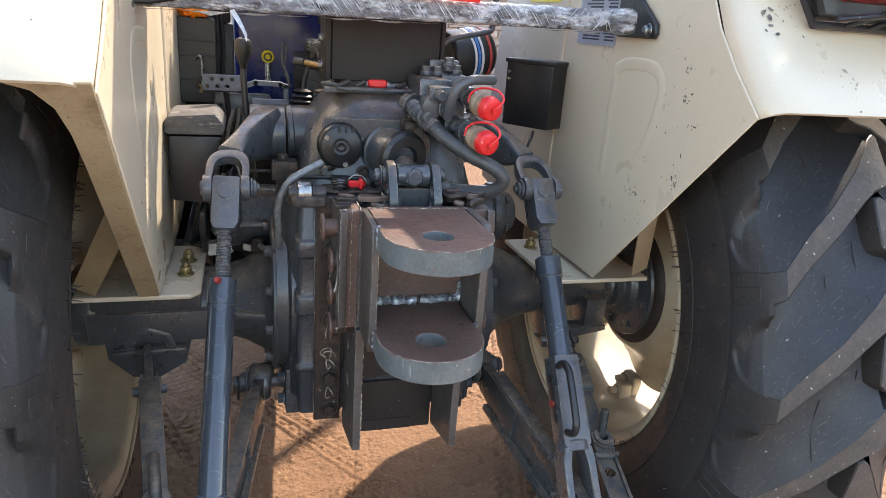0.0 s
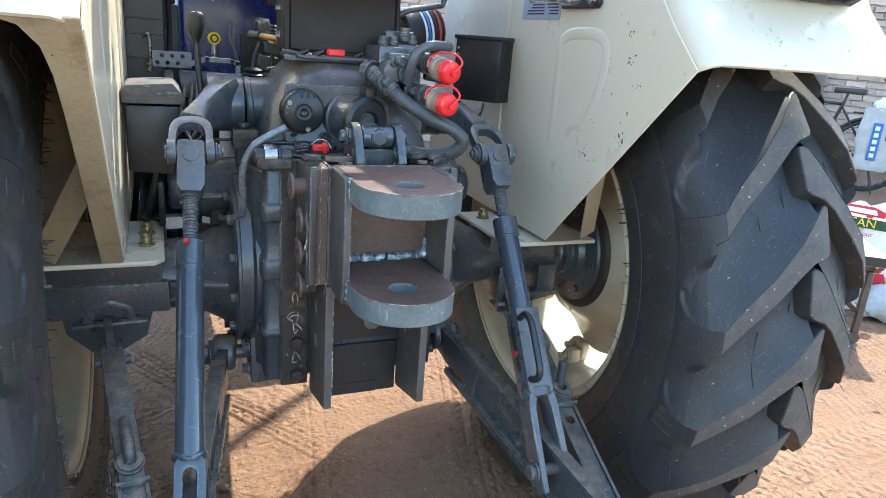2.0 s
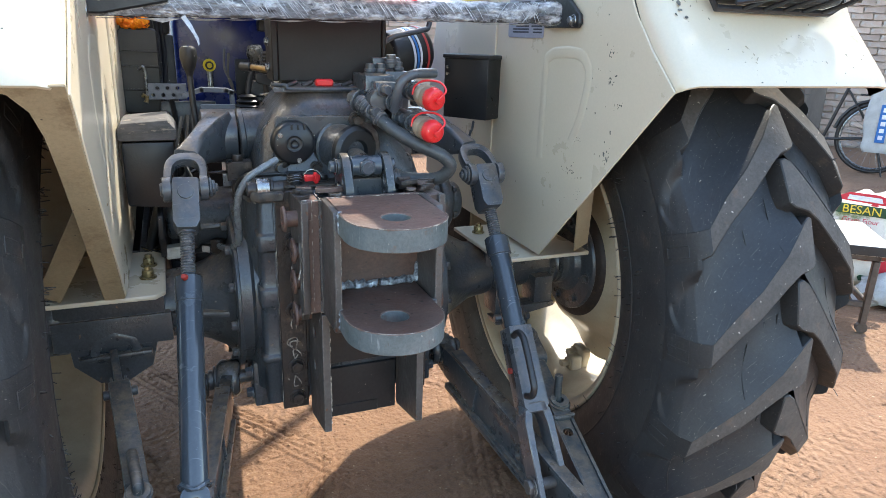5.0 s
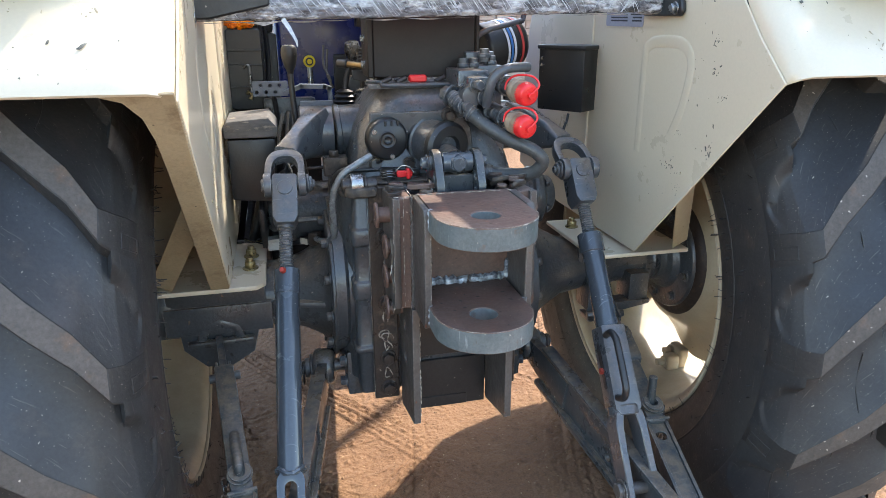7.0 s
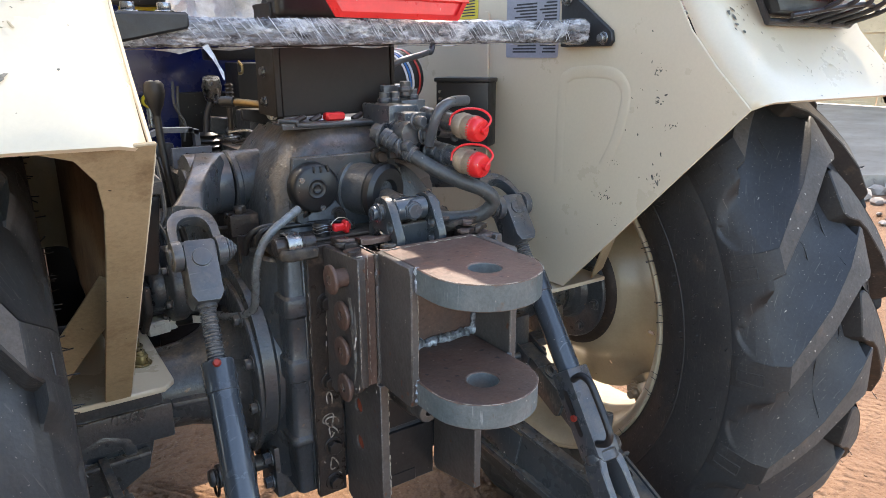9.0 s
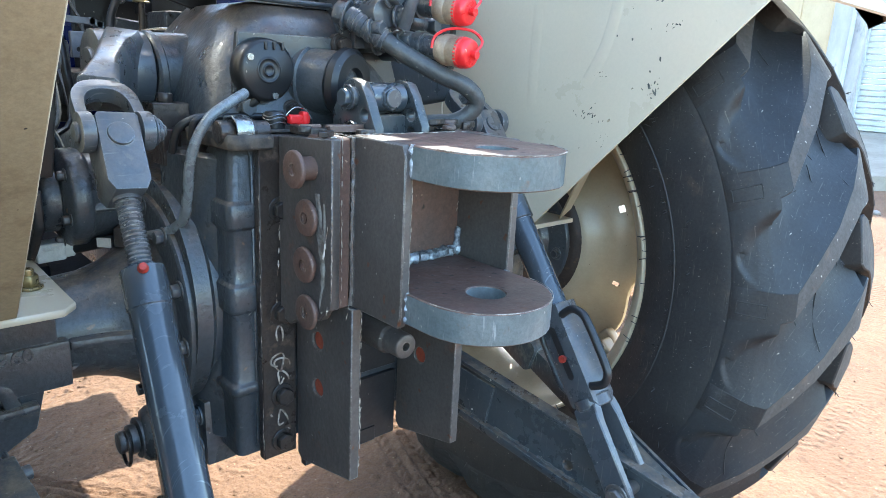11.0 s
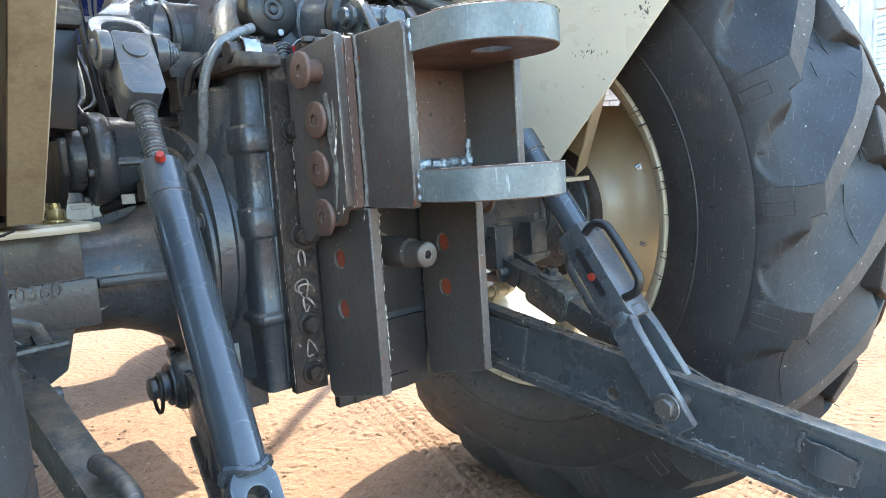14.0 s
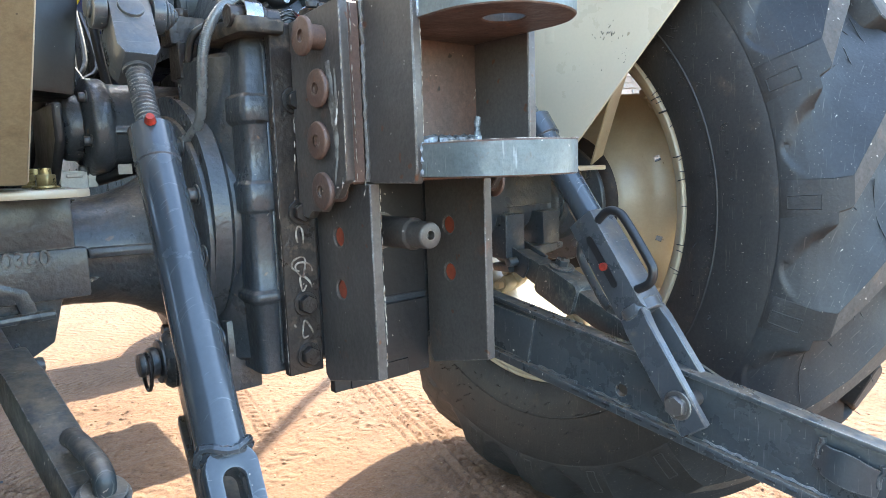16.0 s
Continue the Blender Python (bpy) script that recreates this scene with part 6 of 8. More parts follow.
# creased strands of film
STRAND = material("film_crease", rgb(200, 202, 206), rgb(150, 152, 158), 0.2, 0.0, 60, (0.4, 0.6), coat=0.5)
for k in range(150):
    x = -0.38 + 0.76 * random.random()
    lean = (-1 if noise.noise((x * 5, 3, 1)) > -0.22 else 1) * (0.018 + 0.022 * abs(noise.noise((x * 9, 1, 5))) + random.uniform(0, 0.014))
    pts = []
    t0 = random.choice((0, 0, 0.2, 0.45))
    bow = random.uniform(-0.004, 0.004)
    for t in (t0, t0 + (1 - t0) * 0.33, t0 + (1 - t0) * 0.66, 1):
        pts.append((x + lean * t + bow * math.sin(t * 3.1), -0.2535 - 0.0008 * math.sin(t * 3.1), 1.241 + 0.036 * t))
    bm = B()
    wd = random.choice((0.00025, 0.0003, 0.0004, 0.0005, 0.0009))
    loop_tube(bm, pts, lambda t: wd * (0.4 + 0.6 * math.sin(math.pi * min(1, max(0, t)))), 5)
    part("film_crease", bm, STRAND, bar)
bm = B()
pts_o, pts_i = [], []
for i in range(60):
    x = -0.40 + 0.78 * i / 59
    pts_o.append((x, -0.245 + 0.004 * noise.noise((x * 30, 1, 1)), 1.238))
    pts_i.append((x, -0.240 + 0.012 * noise.noise((x * 25, 5, 1)), 1.238 - 0.010 * abs(noise.noise((x * 14, 2, 2))) - (0.014 if x < -0.27 else 0.0) * abs(noise.noise((x * 40, 2, 9)))))
a = [bm.verts.new(p) for p in pts_o]
b = [bm.verts.new(p) for p in pts_i]
for i in range(59):
    bm.faces.new((a[i], a[i + 1], b[i + 1], b[i]))
part("loose_film", bm, STRAND, bar)
# triangular end brackets and wedge
for s in (1, -1):
    bm = B()
    prism(bm, [(-0.160, 1.232), (-0.285, 1.232), (-0.293, 1.240), (-0.290, 1.258), (-0.186, 1.330), (-0.170, 1.332), (-0.160, 1.322)], at_x(0.419), 0.009)
    if s < 0:
        mirror_x(bm)
    bb = part("end_bracket", bm, DARK, bar, "black triangular end bracket", bevel=0.002)
    for y, z in ((-0.272, 1.246), (-0.178, 1.316)):
        bm = B()
        hexbolt(bm, (s * 0.4188, y, z), (-s, 0, 0), 0.0085, 0.009)
        part("bracket_bolt", bm, CHROME, bb, bevel=0.001)
bm = B()
prism(bm, [(-0.418, 1.243), (-0.39, 1.243), (-0.295, 1.262), (-0.295, 1.281), (-0.418, 1.281)], at_y(-0.215), 0.045)
wd = part("bar_gusset", bm, DARK, bar, "black wedge gusset", bevel=0.003)
for x in (-0.36, -0.318):
    bm = B()
    hexbolt(bm, (x, -0.236, 1.281), (0, 0, 1), 0.009, 0.010)
    part("gusset_bolt", bm, CHROME, wd, bevel=0.001)

# the bar hangs a little low on the left
bar.matrix_basis = Matrix.Translation((0.40, 0, 1.258)) @ Matrix.Rotation(-0.018, 4, "Y") @ Matrix.Translation((-0.40, 0, -1.258))

# -- red slow-vehicle triangle --
bm = B()
out = [(-0.100, 1.268), (0.106, 1.268), (0.150, 1.340), (0.040, 1.545), (-0.034, 1.545), (-0.146, 1.340)]
prism(bm, out, at_y(-0.262), 0.004)
sm = part("warning_triangle", bm, RED, tractor, "red reflective slow-vehicle triangle", bevel=0.001)
bm = B()
cx, cz = 0.003, 1.375
ins = [(cx + (x - cx) * 0.80, cz + (z - cz) * 0.72) for x, z in ((-0.15, 1.262), (0.156, 1.262), (0.003, 1.60))]
a = [bm.verts.new((x, -0.266, z)) for x, z in out]
lip = [(cx + (x - cx) * 0.93, cz + (z - cz) * 0.93) for x, z in out]
b = [bm.verts.new((x, -0.271, z)) for x, z in lip]
for k in range(6):
    bm.faces.new((a[k], a[(k + 1) % 6], b[(k + 1) % 6], b[k]))
part("rim_band", bm, RED, sm)
bm = B()
prism(bm, ins, at_y(-0.2665), 0.004)
part("inner_triangle", bm, material("red_reflector", rgb(238, 62, 62), rgb(226, 50, 52), 0.25, 0.0, 30, (0.4, 0.7), coat=0.6), sm, bevel=0.002)
bm = B()
rod(bm, (0.003, -0.2705, 1.384), (0.003, -0.2735, 1.384), 0.006, seg=16)
part("screw", bm, CHROME, sm)

# -- stickers on the right fender --
def sticker(y0, y1, z0, z1, mat, name, label, x=0.4296):
    bm = B()
    prism(bm, rounded(abs(y1 - y0), z1 - z0, 0.006, 4, (y0 + y1) / 2, (z0 + z1) / 2), at_x(x - 0.0012), 0.0012)
    return part(name, bm, mat, fender_right, label)


st = sticker(-0.145, 0.016, 1.212, 1.40, material("grey_sticker", rgb(150, 152, 160), rgb(136, 138, 148), 0.4, 0.0, 20, (0.4, 0.7)), "data_sticker", "grey instruction sticker with a diagram and text")
INK = material("black_ink", rgb(40, 42, 48), None, 0.6)
for row in range(16):
    bm = B()
    z = 1.222 + row * 0.0062
    for a, b in ((-0.138, -0.138 + 0.03 + 0.02 * random.random()), (-0.08, -0.08 + 0.05 + 0.03 * random.random())):
        box(bm, (0.4278, a, z), (0.4284, b, z + 0.0032))
    part("text_bar", bm, INK, st)
for k in range(12):
    bm = B()
    y, z = random.uniform(-0.125, -0.01), random.uniform(1.335, 1.385)
    box(bm, (0.4278, y, z), (0.4284, y + random.uniform(0.006, 0.02), z + 0.002))
    box(bm, (0.4278, y, z), (0.4284, y + 0.002, z + random.uniform(0.006, 0.02)))
    part("diagram_line", bm, INK, st)
st = sticker(0.119, 0.297, 1.296, 1.392, material("yellow_sticker", rgb(222, 200, 40), rgb(210, 188, 36), 0.4, 0.0, 20, (0.4, 0.7)), "warning_sticker", "yellow warning sticker with black text")
bm = B()
prism(bm, [(0.235, 1.362), (0.195, 1.362), (0.215, 1.386)], at_x(0.4278), 0.0006)
part("warning_sign", bm, INK, st)
for row in range(9):
    bm = B()
    z = 1.302 + row * 0.0062
    box(bm, (0.4278, 0.215, z), (0.4284, 0.285, z + 0.0026))
    box(bm, (0.4278, 0.130, z), (0.4284, 0.20 - 0.02 * random.random(), z + 0.0026))
    part("text_bar", bm, INK, st)
sticker(0.318, 0.372, 1.306, 1.347, material("white_sticker", rgb(220, 220, 218), rgb(206, 206, 204), 0.5, 0.0, 20, (0.4, 0.7)), "white_label", "small white paper label")

# scuffs and paint chips on the panels
CHIP = material("bare_chip", rgb(62, 62, 58), rgb(112, 108, 98), 0.7, 0.0, 80, (0.4, 0.6))
def chip(p, nrm, size, parent, long=1.0, mat=None):
    """A small ragged chip in the paint."""
    nrm = Vector(nrm).normalized()
    u = nrm.orthogonal().normalized()
    u.rotate(Matrix.Rotation(random.uniform(0, 6.3), 3, nrm))
    v = nrm.cross(u)
    bm = B()
    k = random.randint(6, 9)
    ring = []
    for i in range(k):
        a = 2 * math.pi * i / k
        r = size * random.uniform(0.45, 1.1)
        ring.append(bm.verts.new(Vector(p) + u * r * math.cos(a) * long + v * r * math.sin(a) + nrm * 0.0006))
    c = bm.verts.new(Vector(p) + nrm * 0.0012)
    for i in range(k):
        bm.faces.new((ring[i], ring[(i + 1) % k], c))
    part("paint_chip", bm, mat or CHIP, parent)


for y, z, s, n in ((-0.345, 1.155, 0.003, 6), (-0.355, 1.09, 0.0045, 3), (-0.285, 0.955, 0.0025, 10), (-0.405, 1.030, 0.005, 6), (-0.36, 1.225, 0.003, 2), (-0.25, 0.90, 0.002, 4)):
    for k in range(n):
        chip((0.430, y + random.gauss(0, 0.016), z + random.gauss(0, 0.014)), (-1, 0, 0), s * random.uniform(0.15, 0.6), fender_right, random.uniform(1, 2.2))
# larger scraped clusters on the panel
for t, y, z in ((0.007, -0.396, 1.196), (0.0075, -0.396, 1.146), (0.006, -0.422, 1.102), (0.01, -0.402, 1.004), (0.006, -0.295, 0.962), (0.003, -0.305, 1.026), (0.003, -0.322, 0.921)):
    for k in range(12):
        chip((0.430, y + random.gauss(0, 0.008), z + random.gauss(0, 0.006)), (-1, 0, 0), t * random.uniform(0.06, 0.28), fender_right, random.uniform(1.2, 3.2))
cover_n = Vector((0, -0.735, 0.678))
def on_cover(x, z):
    prof = [(-0.588, 1.150), (-0.580, 1.166), (-0.545, 1.205), (-0.490, 1.265), (-0.450, 1.33), (-0.425, 1.39)]
    for (y0, z0), (y1, z1) in zip(prof, prof[1:]):
        if z0 <= z <= z1:
            return Vector((x, y0 + (y1 - y0) * (z - z0) / (z1 - z0), z))
    return Vector((x, -0.55, 1.2))
for sx, f in ((1, fender_right), (-1, fender_left)):
    for k in range(26):
        x, z = random.uniform(0.47, 0.86), 1.14 + 0.17 * random.random()
        chip(on_cover(sx * x, z) + cover_n * 0.001, cover_n, random.uniform(0.0006, 0.0018), f, random.uniform(1, 2.5))
for k in range(6):
    chip(on_cover(0.482 + random.gauss(0, 0.006), 1.262 + random.gauss(0, 0.012)) + cover_n * 0.001, cover_n, random.uniform(0.002, 0.006), fender_right, 1.8)
SCUFF = material("rubbed_paint", rgb(168, 156, 128), rgb(140, 124, 98), 0.6, 0.0, 60, (0.4, 0.6))
for cx, cz in ((-0.49, 1.285), (-0.52, 1.24), (-0.60, 1.25), (-0.66, 1.215), (-0.55, 1.30)):
    for k in range(9):
        chip(on_cover(cx + random.gauss(0, 0.012), min(1.38, cz + random.gauss(0, 0.012))) + cover_n * 0.001, cover_n, random.uniform(0.0005, 0.0016), fender_left, random.uniform(1, 4), SCUFF)
for cx, cz in ((0.60, 1.19), (0.70, 1.22), (0.52, 1.28)):
    for k in range(8):
        chip(on_cover(cx + random.gauss(0, 0.02), cz + random.gauss(0, 0.012)) + cover_n * 0.001, cover_n, random.uniform(0.0006, 0.002), fender_right, random.uniform(1, 4), SCUFF)
for x, z, s in ((-0.53, 1.20, 0.003), (-0.565, 1.205, 0.002)):
    chip(on_cover(x, z) + cover_n * 0.001, cover_n, s, fender_left, 2.4)

# -- tail lamps in wire guards --
LENS_R = material("red_lamp_lens", rgb(178, 30, 38), rgb(150, 24, 32), 0.18, 0.0, 60, (0.4, 0.6), bump=0.4, bump_scale=400, coat=0.8)
LENS_A = material("amber_lamp_lens", rgb(240, 170, 20), rgb(226, 150, 16), 0.18, 0.0, 60, (0.4, 0.6), bump=0.4, bump_scale=400, coat=0.8)
LENS_W = material("clear_lamp_lens", rgb(225, 225, 225), rgb(205, 205, 205), 0.15, 0.0, 60, (0.4, 0.6), coat=0.8)
def tail_lamp(sx):
    bm = B()
    tilt = Matrix.Translation((0, -0.475, 1.35)) @ Matrix.Rotation(radians(-12), 4, "X")
    prism(bm, [(0.545, -0.075), (0.80, -0.075), (0.815, -0.06), (0.815, 0.075), (0.505, 0.075), (0.505, 0.02)], tilt @ XZ, 0.035)
    if sx < 0:
        mirror_x(bm)
    tl = part("tail_lamp", bm, PLASTIC, tractor, "tail lamp with red and amber lenses behind a black wire guard", bevel=0.004, segs=2)
    for x0, x1, mt, nm in ((0.57, 0.645, LENS_R, "red_lens"), (0.648, 0.72, LENS_R, "red_lens"), (0.723, 0.775, LENS_A, "amber_lens"), (0.70, 0.74, LENS_W, "clear_lens")):
        bm = B()
        lo = -0.055 if nm != "clear_lens" else -0.068
        hi = 0.06 if nm != "clear_lens" else -0.056
        box(bm, (x0, -0.072, lo), (x1, -0.030, hi), tilt)
        if sx < 0:
            mirror_x(bm)
        part(nm, bm, mt, tl, bevel=0.006, segs=2)
    bm = B()
    loop_tube(bm, [tilt @ Vector(p) for p in ((0.545, -0.012, -0.085), (0.80, -0.012, -0.085), (0.835, -0.012, -0.07), (0.835, -0.012, 0.10), (0.50, -0.012, 0.10), (0.50, -0.012, -0.01))], 0.006, 8, closed=True)
    for x in (0.60, 0.645, 0.69, 0.735, 0.78):
        loop_tube(bm, [tilt @ Vector(p) for p in ((x, -0.012, -0.085), (x + 0.012, -0.080, -0.075), (x + 0.016, -0.10, -0.05), (x + 0.016, -0.10, 0.07), (x, -0.012, 0.10))], 0.0042, 8, smooth=4)
    loop_tube(bm, [tilt @ Vector(p) for p in ((0.55, -0.05, -0.085), (0.70, -0.085, -0.072), (0.83, -0.05, -0.07))], 0.0042, 8, smooth=4)
    loop_tube(bm, [tilt @ Vector(p) for p in ((0.60, -0.06, 0.045), (0.60, -0.085, 0.045), (0.66, -0.10, 0.045))], 0.0038, 8)
    if sx < 0:
        mirror_x(bm)
    part("wire_guard", bm, DARK, tl)
    bm = B()
    lathe(bm, [(0, 0.008), (0, 0.017), (0.006, 0.018), (0.01, 0.014), (0.02, 0.01)], tilt @ Vector((0.488, -0.03, 0.0)), (0, 1, 0.3), 18)
    if sx < 0:
        mirror_x(bm)
    part("rubber_foot", bm, PLASTIC, tl)


tail_lamp(1)
tail_lamp(-1)

# -- forward body of the tractor --
bm = B()
prism(bm, [(0.18, 0.52), (0.18, 0.93), (0.6, 0.88), (1.9, 0.86), (1.9, 0.48), (0.9, 0.45)], at_x(-0.13), 0.26)
part("transmission", bm, CAST, tractor, "dark grey transmission and engine block", bevel=0.01, segs=2)
bm = B()
prism(bm, [(-0.29, 0.86), (-0.29, 1.22), (-0.25, 1.335), (-0.10, 1.36), (0.12, 1.36), (0.27, 1.335), (0.30, 1.22), (0.30, 0.86)], at_y(2.3), 1.70)
hd = part("hood", bm, BLUE, tractor, "glossy blue bonnet and cowl", bevel=0.02, segs=3)
bm = B()
box(bm, (-0.13, 0.586, 0.93), (0.28, 0.599, 1.13))
part("firewall", bm, DARK, hd, bevel=0.004)
bm = B()
for k in range(2):
    box(bm, (-0.235, 0.588, 1.300 + k * 0.016), (-0.10, 0.599, 1.308 + k * 0.016))
part("yellow_stripe", bm, material("yellow_decal", rgb(214, 190, 40), None, 0.4), hd)
bm = B()
lathe(bm, [(0, 0.0), (0, 0.016), (-0.004, 0.017), (-0.012, 0.017)], (-0.199, 0.560, 1.113), (0, -1, 0), 24)
yb = part("pull_knob", bm, material("yellow_knob", rgb(226, 200, 30), rgb(200, 176, 30), 0.4, 0.0, 40, (0.4, 0.7)), tractor, "round yellow pull knob")
bm = B()
lathe(bm, [(0.0005, 0.007), (0.002, 0.008), (0.002, 0.010), (0.0005, 0.011)], (-0.199, 0.560, 1.113), (0, -1, 0), 24)
part("knob_ring", bm, INK, yb)
bm = B()
rod(bm, (-0.199, 0.57, 1.10), (-0.199, 0.565, 1.05), 0.008, seg=12)
part("knob_stem", bm, CHROME, yb)
# steering column cover
bm = B()
rings = []
for z, r in ((1.24, 0.075), (1.34, 0.055), (1.42, 0.045), (1.50, 0.045)):
    rings.append([bm.verts.new((-0.115 + r * math.cos(a), 0.50 + r * math.sin(a) + (z - 1.24) * -0.25, z)) for a in [2 * math.pi * k / 20 for k in range(20)]])
for p, q in zip(rings, rings[1:]):
    for k in range(20):
        bm.faces.new((p[k], p[(k + 1) % 20], q[(k + 1) % 20], q[k]))
bm.faces.new(rings[-1])
part("steering_column", bm, PLASTIC, tractor, "black steering column cover")
# torn strip of film hanging from the cross bar
bm = B()
cols = [(-0.279, 1.250), (-0.276, 1.238), (-0.268, 1.226), (-0.263, 1.215), (-0.258, 1.205), (-0.2575, 1.197)]
ra = [bm.verts.new((x - 0.0045 + 0.001 * (i % 2) + 0.0007 * i, -0.250 + 0.003 * math.sin(i * 2), z)) for i, (x, z) in enumerate(cols)]
rb = [bm.verts.new((x + 0.0045 - 0.0006 * i, -0.247 - 0.003 * math.sin(i * 1.7), z + 0.003)) for i, (x, z) in enumerate(cols)]
for i in range(len(cols) - 1):
    bm.faces.new((ra[i], rb[i], rb[i + 1], ra[i + 1]))
part("film_strip", bm, STRAND, bar, "torn strip of clear film")
# seat
bm = B()
box(bm, (-0.112, -0.075, 1.275), (0.175, -0.02, 1.62))
box(bm, (-0.10, -0.02, 1.27), (0.175, 0.34, 1.33))
seat = part("seat", bm, PLASTIC, tractor, "black operator seat", bevel=0.015, segs=3)
# hidden backrest, made wide and tall to block sun from the left fender
bm = B()
prism(bm, [(-0.24, 1.46), (0.26, 1.46), (0.27, 1.62), (0.24, 1.80), (0.18, 1.86), (-0.16, 1.86), (-0.22, 1.80), (-0.25, 1.62)], at_y(0.03), 0.09)
part("backrest", bm, PLASTIC, seat, bevel=0.02, segs=3)
bm = B()
cols, rows = 26, 18
grid = []
for j in range(rows + 1):
    row = []
    for i in range(cols + 1):
        u, v = i / cols, j / rows
        x = -0.268 + 0.20 * u + 0.012 * noise.noise((u * 3, v * 3, 2))
        y = 0.055 + 0.03 * noise.noise((u * 4, v * 4, 8)) + 0.016 * noise.noise((u * 11, v * 9, 3)) - 0.04 * u
        z = 1.235 + 0.02 * noise.noise((u * 5, 0, 4)) * (1 - v) + (0.185 - 0.05 * abs(u - 0.55)) * v
        row.append(bm.verts.new((x + (0.03 * v if u < 0.3 else 0), y, z)))
    grid.append(row)
for j in range(rows):
    for i in range(cols):
        bm.faces.new((grid[j][i], grid[j][i + 1], grid[j + 1][i + 1], grid[j + 1][i]))
FILM = material("white_polythene", rgb(226, 226, 226), rgb(200, 200, 204), 0.25, 0.0, 12, (0.35, 0.65), bump=0.6, bump_scale=45, bump_dist=0.006, coat=0.4)
part("seat_cover", bm, FILM, tractor, "crumpled white polythene seat wrapping", sharp=50)
# black tank and step box
bm = B()
prism(bm, rounded(0.088, 0.20, 0.012, 4, -0.367, 1.105), at_y(0.52), 0.12)
tk = part("side_tank", bm, PLASTIC, tractor, "black ribbed plastic side tank", bevel=0.003)
for z in (1.06, 1.115, 1.15):
    bm = B()
    box(bm, (-0.411, 0.396, z), (-0.323, 0.401, z + 0.004))
    part("tank_rib", bm, PLASTIC, tk, bevel=0.001)
hose("hook_wire", [(-0.372, 0.385, 1.11), (-0.362, 0.38, 1.118), (-0.357, 0.38, 1.105), (-0.357, 0.38, 1.05)], 0.0035, CHROME, "bent steel hook wire")
bm = B()
for a in (0.4, 2.5, 4.4):
    rod(bm, (-0.357, 0.378, 1.045), (-0.357 + 0.014 * math.cos(a), 0.375, 1.045 + 0.012 * math.sin(a)), 0.003, 0.006, seg=8)
part("wing_nut", bm, BRASS, tractor)
bm = B()
prism(bm, [(-0.402, 0.868), (-0.320, 0.860), (-0.304, 0.995), (-0.402, 0.995)], at_y(0.13), 0.13)
lb = part("battery_box", bm, PLASTIC, tractor, "black battery box with dusty lid", bevel=0.006, segs=2)
bm = B()
prism(bm, [(-0.408, 0.998), (-0.300, 0.998), (-0.298, 1.018), (-0.315, 1.040), (-0.40, 1.034), (-0.408, 1.02)], at_y(0.14), 0.15)
part("lid", bm, material("dusty_lid", rgb(96, 92, 88), rgb(54, 52, 52), 0.75, 0.0, 10, (0.35, 0.65), rgb(140, 128, 112), 40, (0.58, 0.72), 0.4, 80, stretch=(1, 1, 3)), lb, "grey dusty lid", bevel=0.008, segs=2)
# gear levers
bm = B()
lathe(bm, [(0.0, 0.0), (0.0, 0.013), (-0.006, 0.0175), (-0.022, 0.0185), (-0.044, 0.013), (-0.052, 0.009), (-0.064, 0.006)], (-0.262, 0.17, 1.172), (0, 0, 1), 22)
gl = part("gear_lever", bm, PLASTIC, tractor, "gear lever with black knob")
bm = B()
loop_tube(bm, [(-0.262, 0.17, 1.11), (-0.260, 0.165, 1.05), (-0.250, 0.15, 0.93), (-0.24, 0.14, 0.86)], 0.0068, 10, smooth=3)
part("lever_rod", bm, DARK, gl)
bm = B()
for dx in (-0.005, 0.006):
    rod(bm, (-0.262 + dx, 0.165, 1.1715), (-0.262 + dx, 0.165, 1.1735), 0.0035, seg=10)
part("knob_mark", bm, FILM, gl)
bm = B()
lathe(bm, [(0.0, 0.0), (0.0, 0.018), (-0.02, 0.022), (-0.05, 0.016), (-0.06, 0.008)], (-0.096, 0.40, 1.168), (-0.1, -0.35, 1), 20)
g2 = part("gear_lever", bm, CHROME, tractor, "second gear lever with chrome knob and rubber boot")
bm = B()
loop_tube(bm, [(-0.100, 0.405, 1.115), (-0.114, 0.40, 1.08), (-0.120, 0.385, 1.045)], 0.0075, 10, smooth=3)
part("lever_rod", bm, DARK, g2)
bm = B()
lathe(bm, [(0, 0.038), (0.008, 0.040), (0.014, 0.030), (0.02, 0.034), (0.026, 0.025), (0.032, 0.029), (0.038, 0.02), (0.044, 0.024), (0.05, 0.012)], (-0.122, 0.375, 1.004), (0, 0, 1), 24)
part("rubber_boot", bm, PLASTIC, g2)
bm = B()
prism(bm, [(-0.035, 0.0), (0.035, 0.0), (0.03, 0.035), (-0.02, 0.04)], frame_of((-0.085, 0.425, 1.045), (1, 0, 0), (0, 0, 1)), 0.03)
part("gate_plate", bm, CAST, g2, bevel=0.003)
# upright control spindle with its flange, nut and spring
bm = B()
lathe(bm, [(0, 0.024), (0.006, 0.024), (0.010, 0.014), (0.022, 0.012), (0.028, 0.008)], (-0.072, 0.36, 1.036), (0, 0, 1), 22)
sp = part("control_spindle", bm, CHROME, tractor, "greasy upright control spindle with a flanged foot")
bm = B()
loop_tube(bm, [(-0.082, 0.33, 1.06), (-0.081, 0.33, 1.11), (-0.079, 0.33, 1.16)], 0.006, 10)
for k in range(4):
    lathe(bm, [(0, 0.0075), (0.003, 0.0095), (0.006, 0.0075)], (-0.079, 0.33, 1.128 + 0.008 * k), (0, 0, 1), 14)
part("spindle_rod", bm, GREASY, sp)
bm = B()
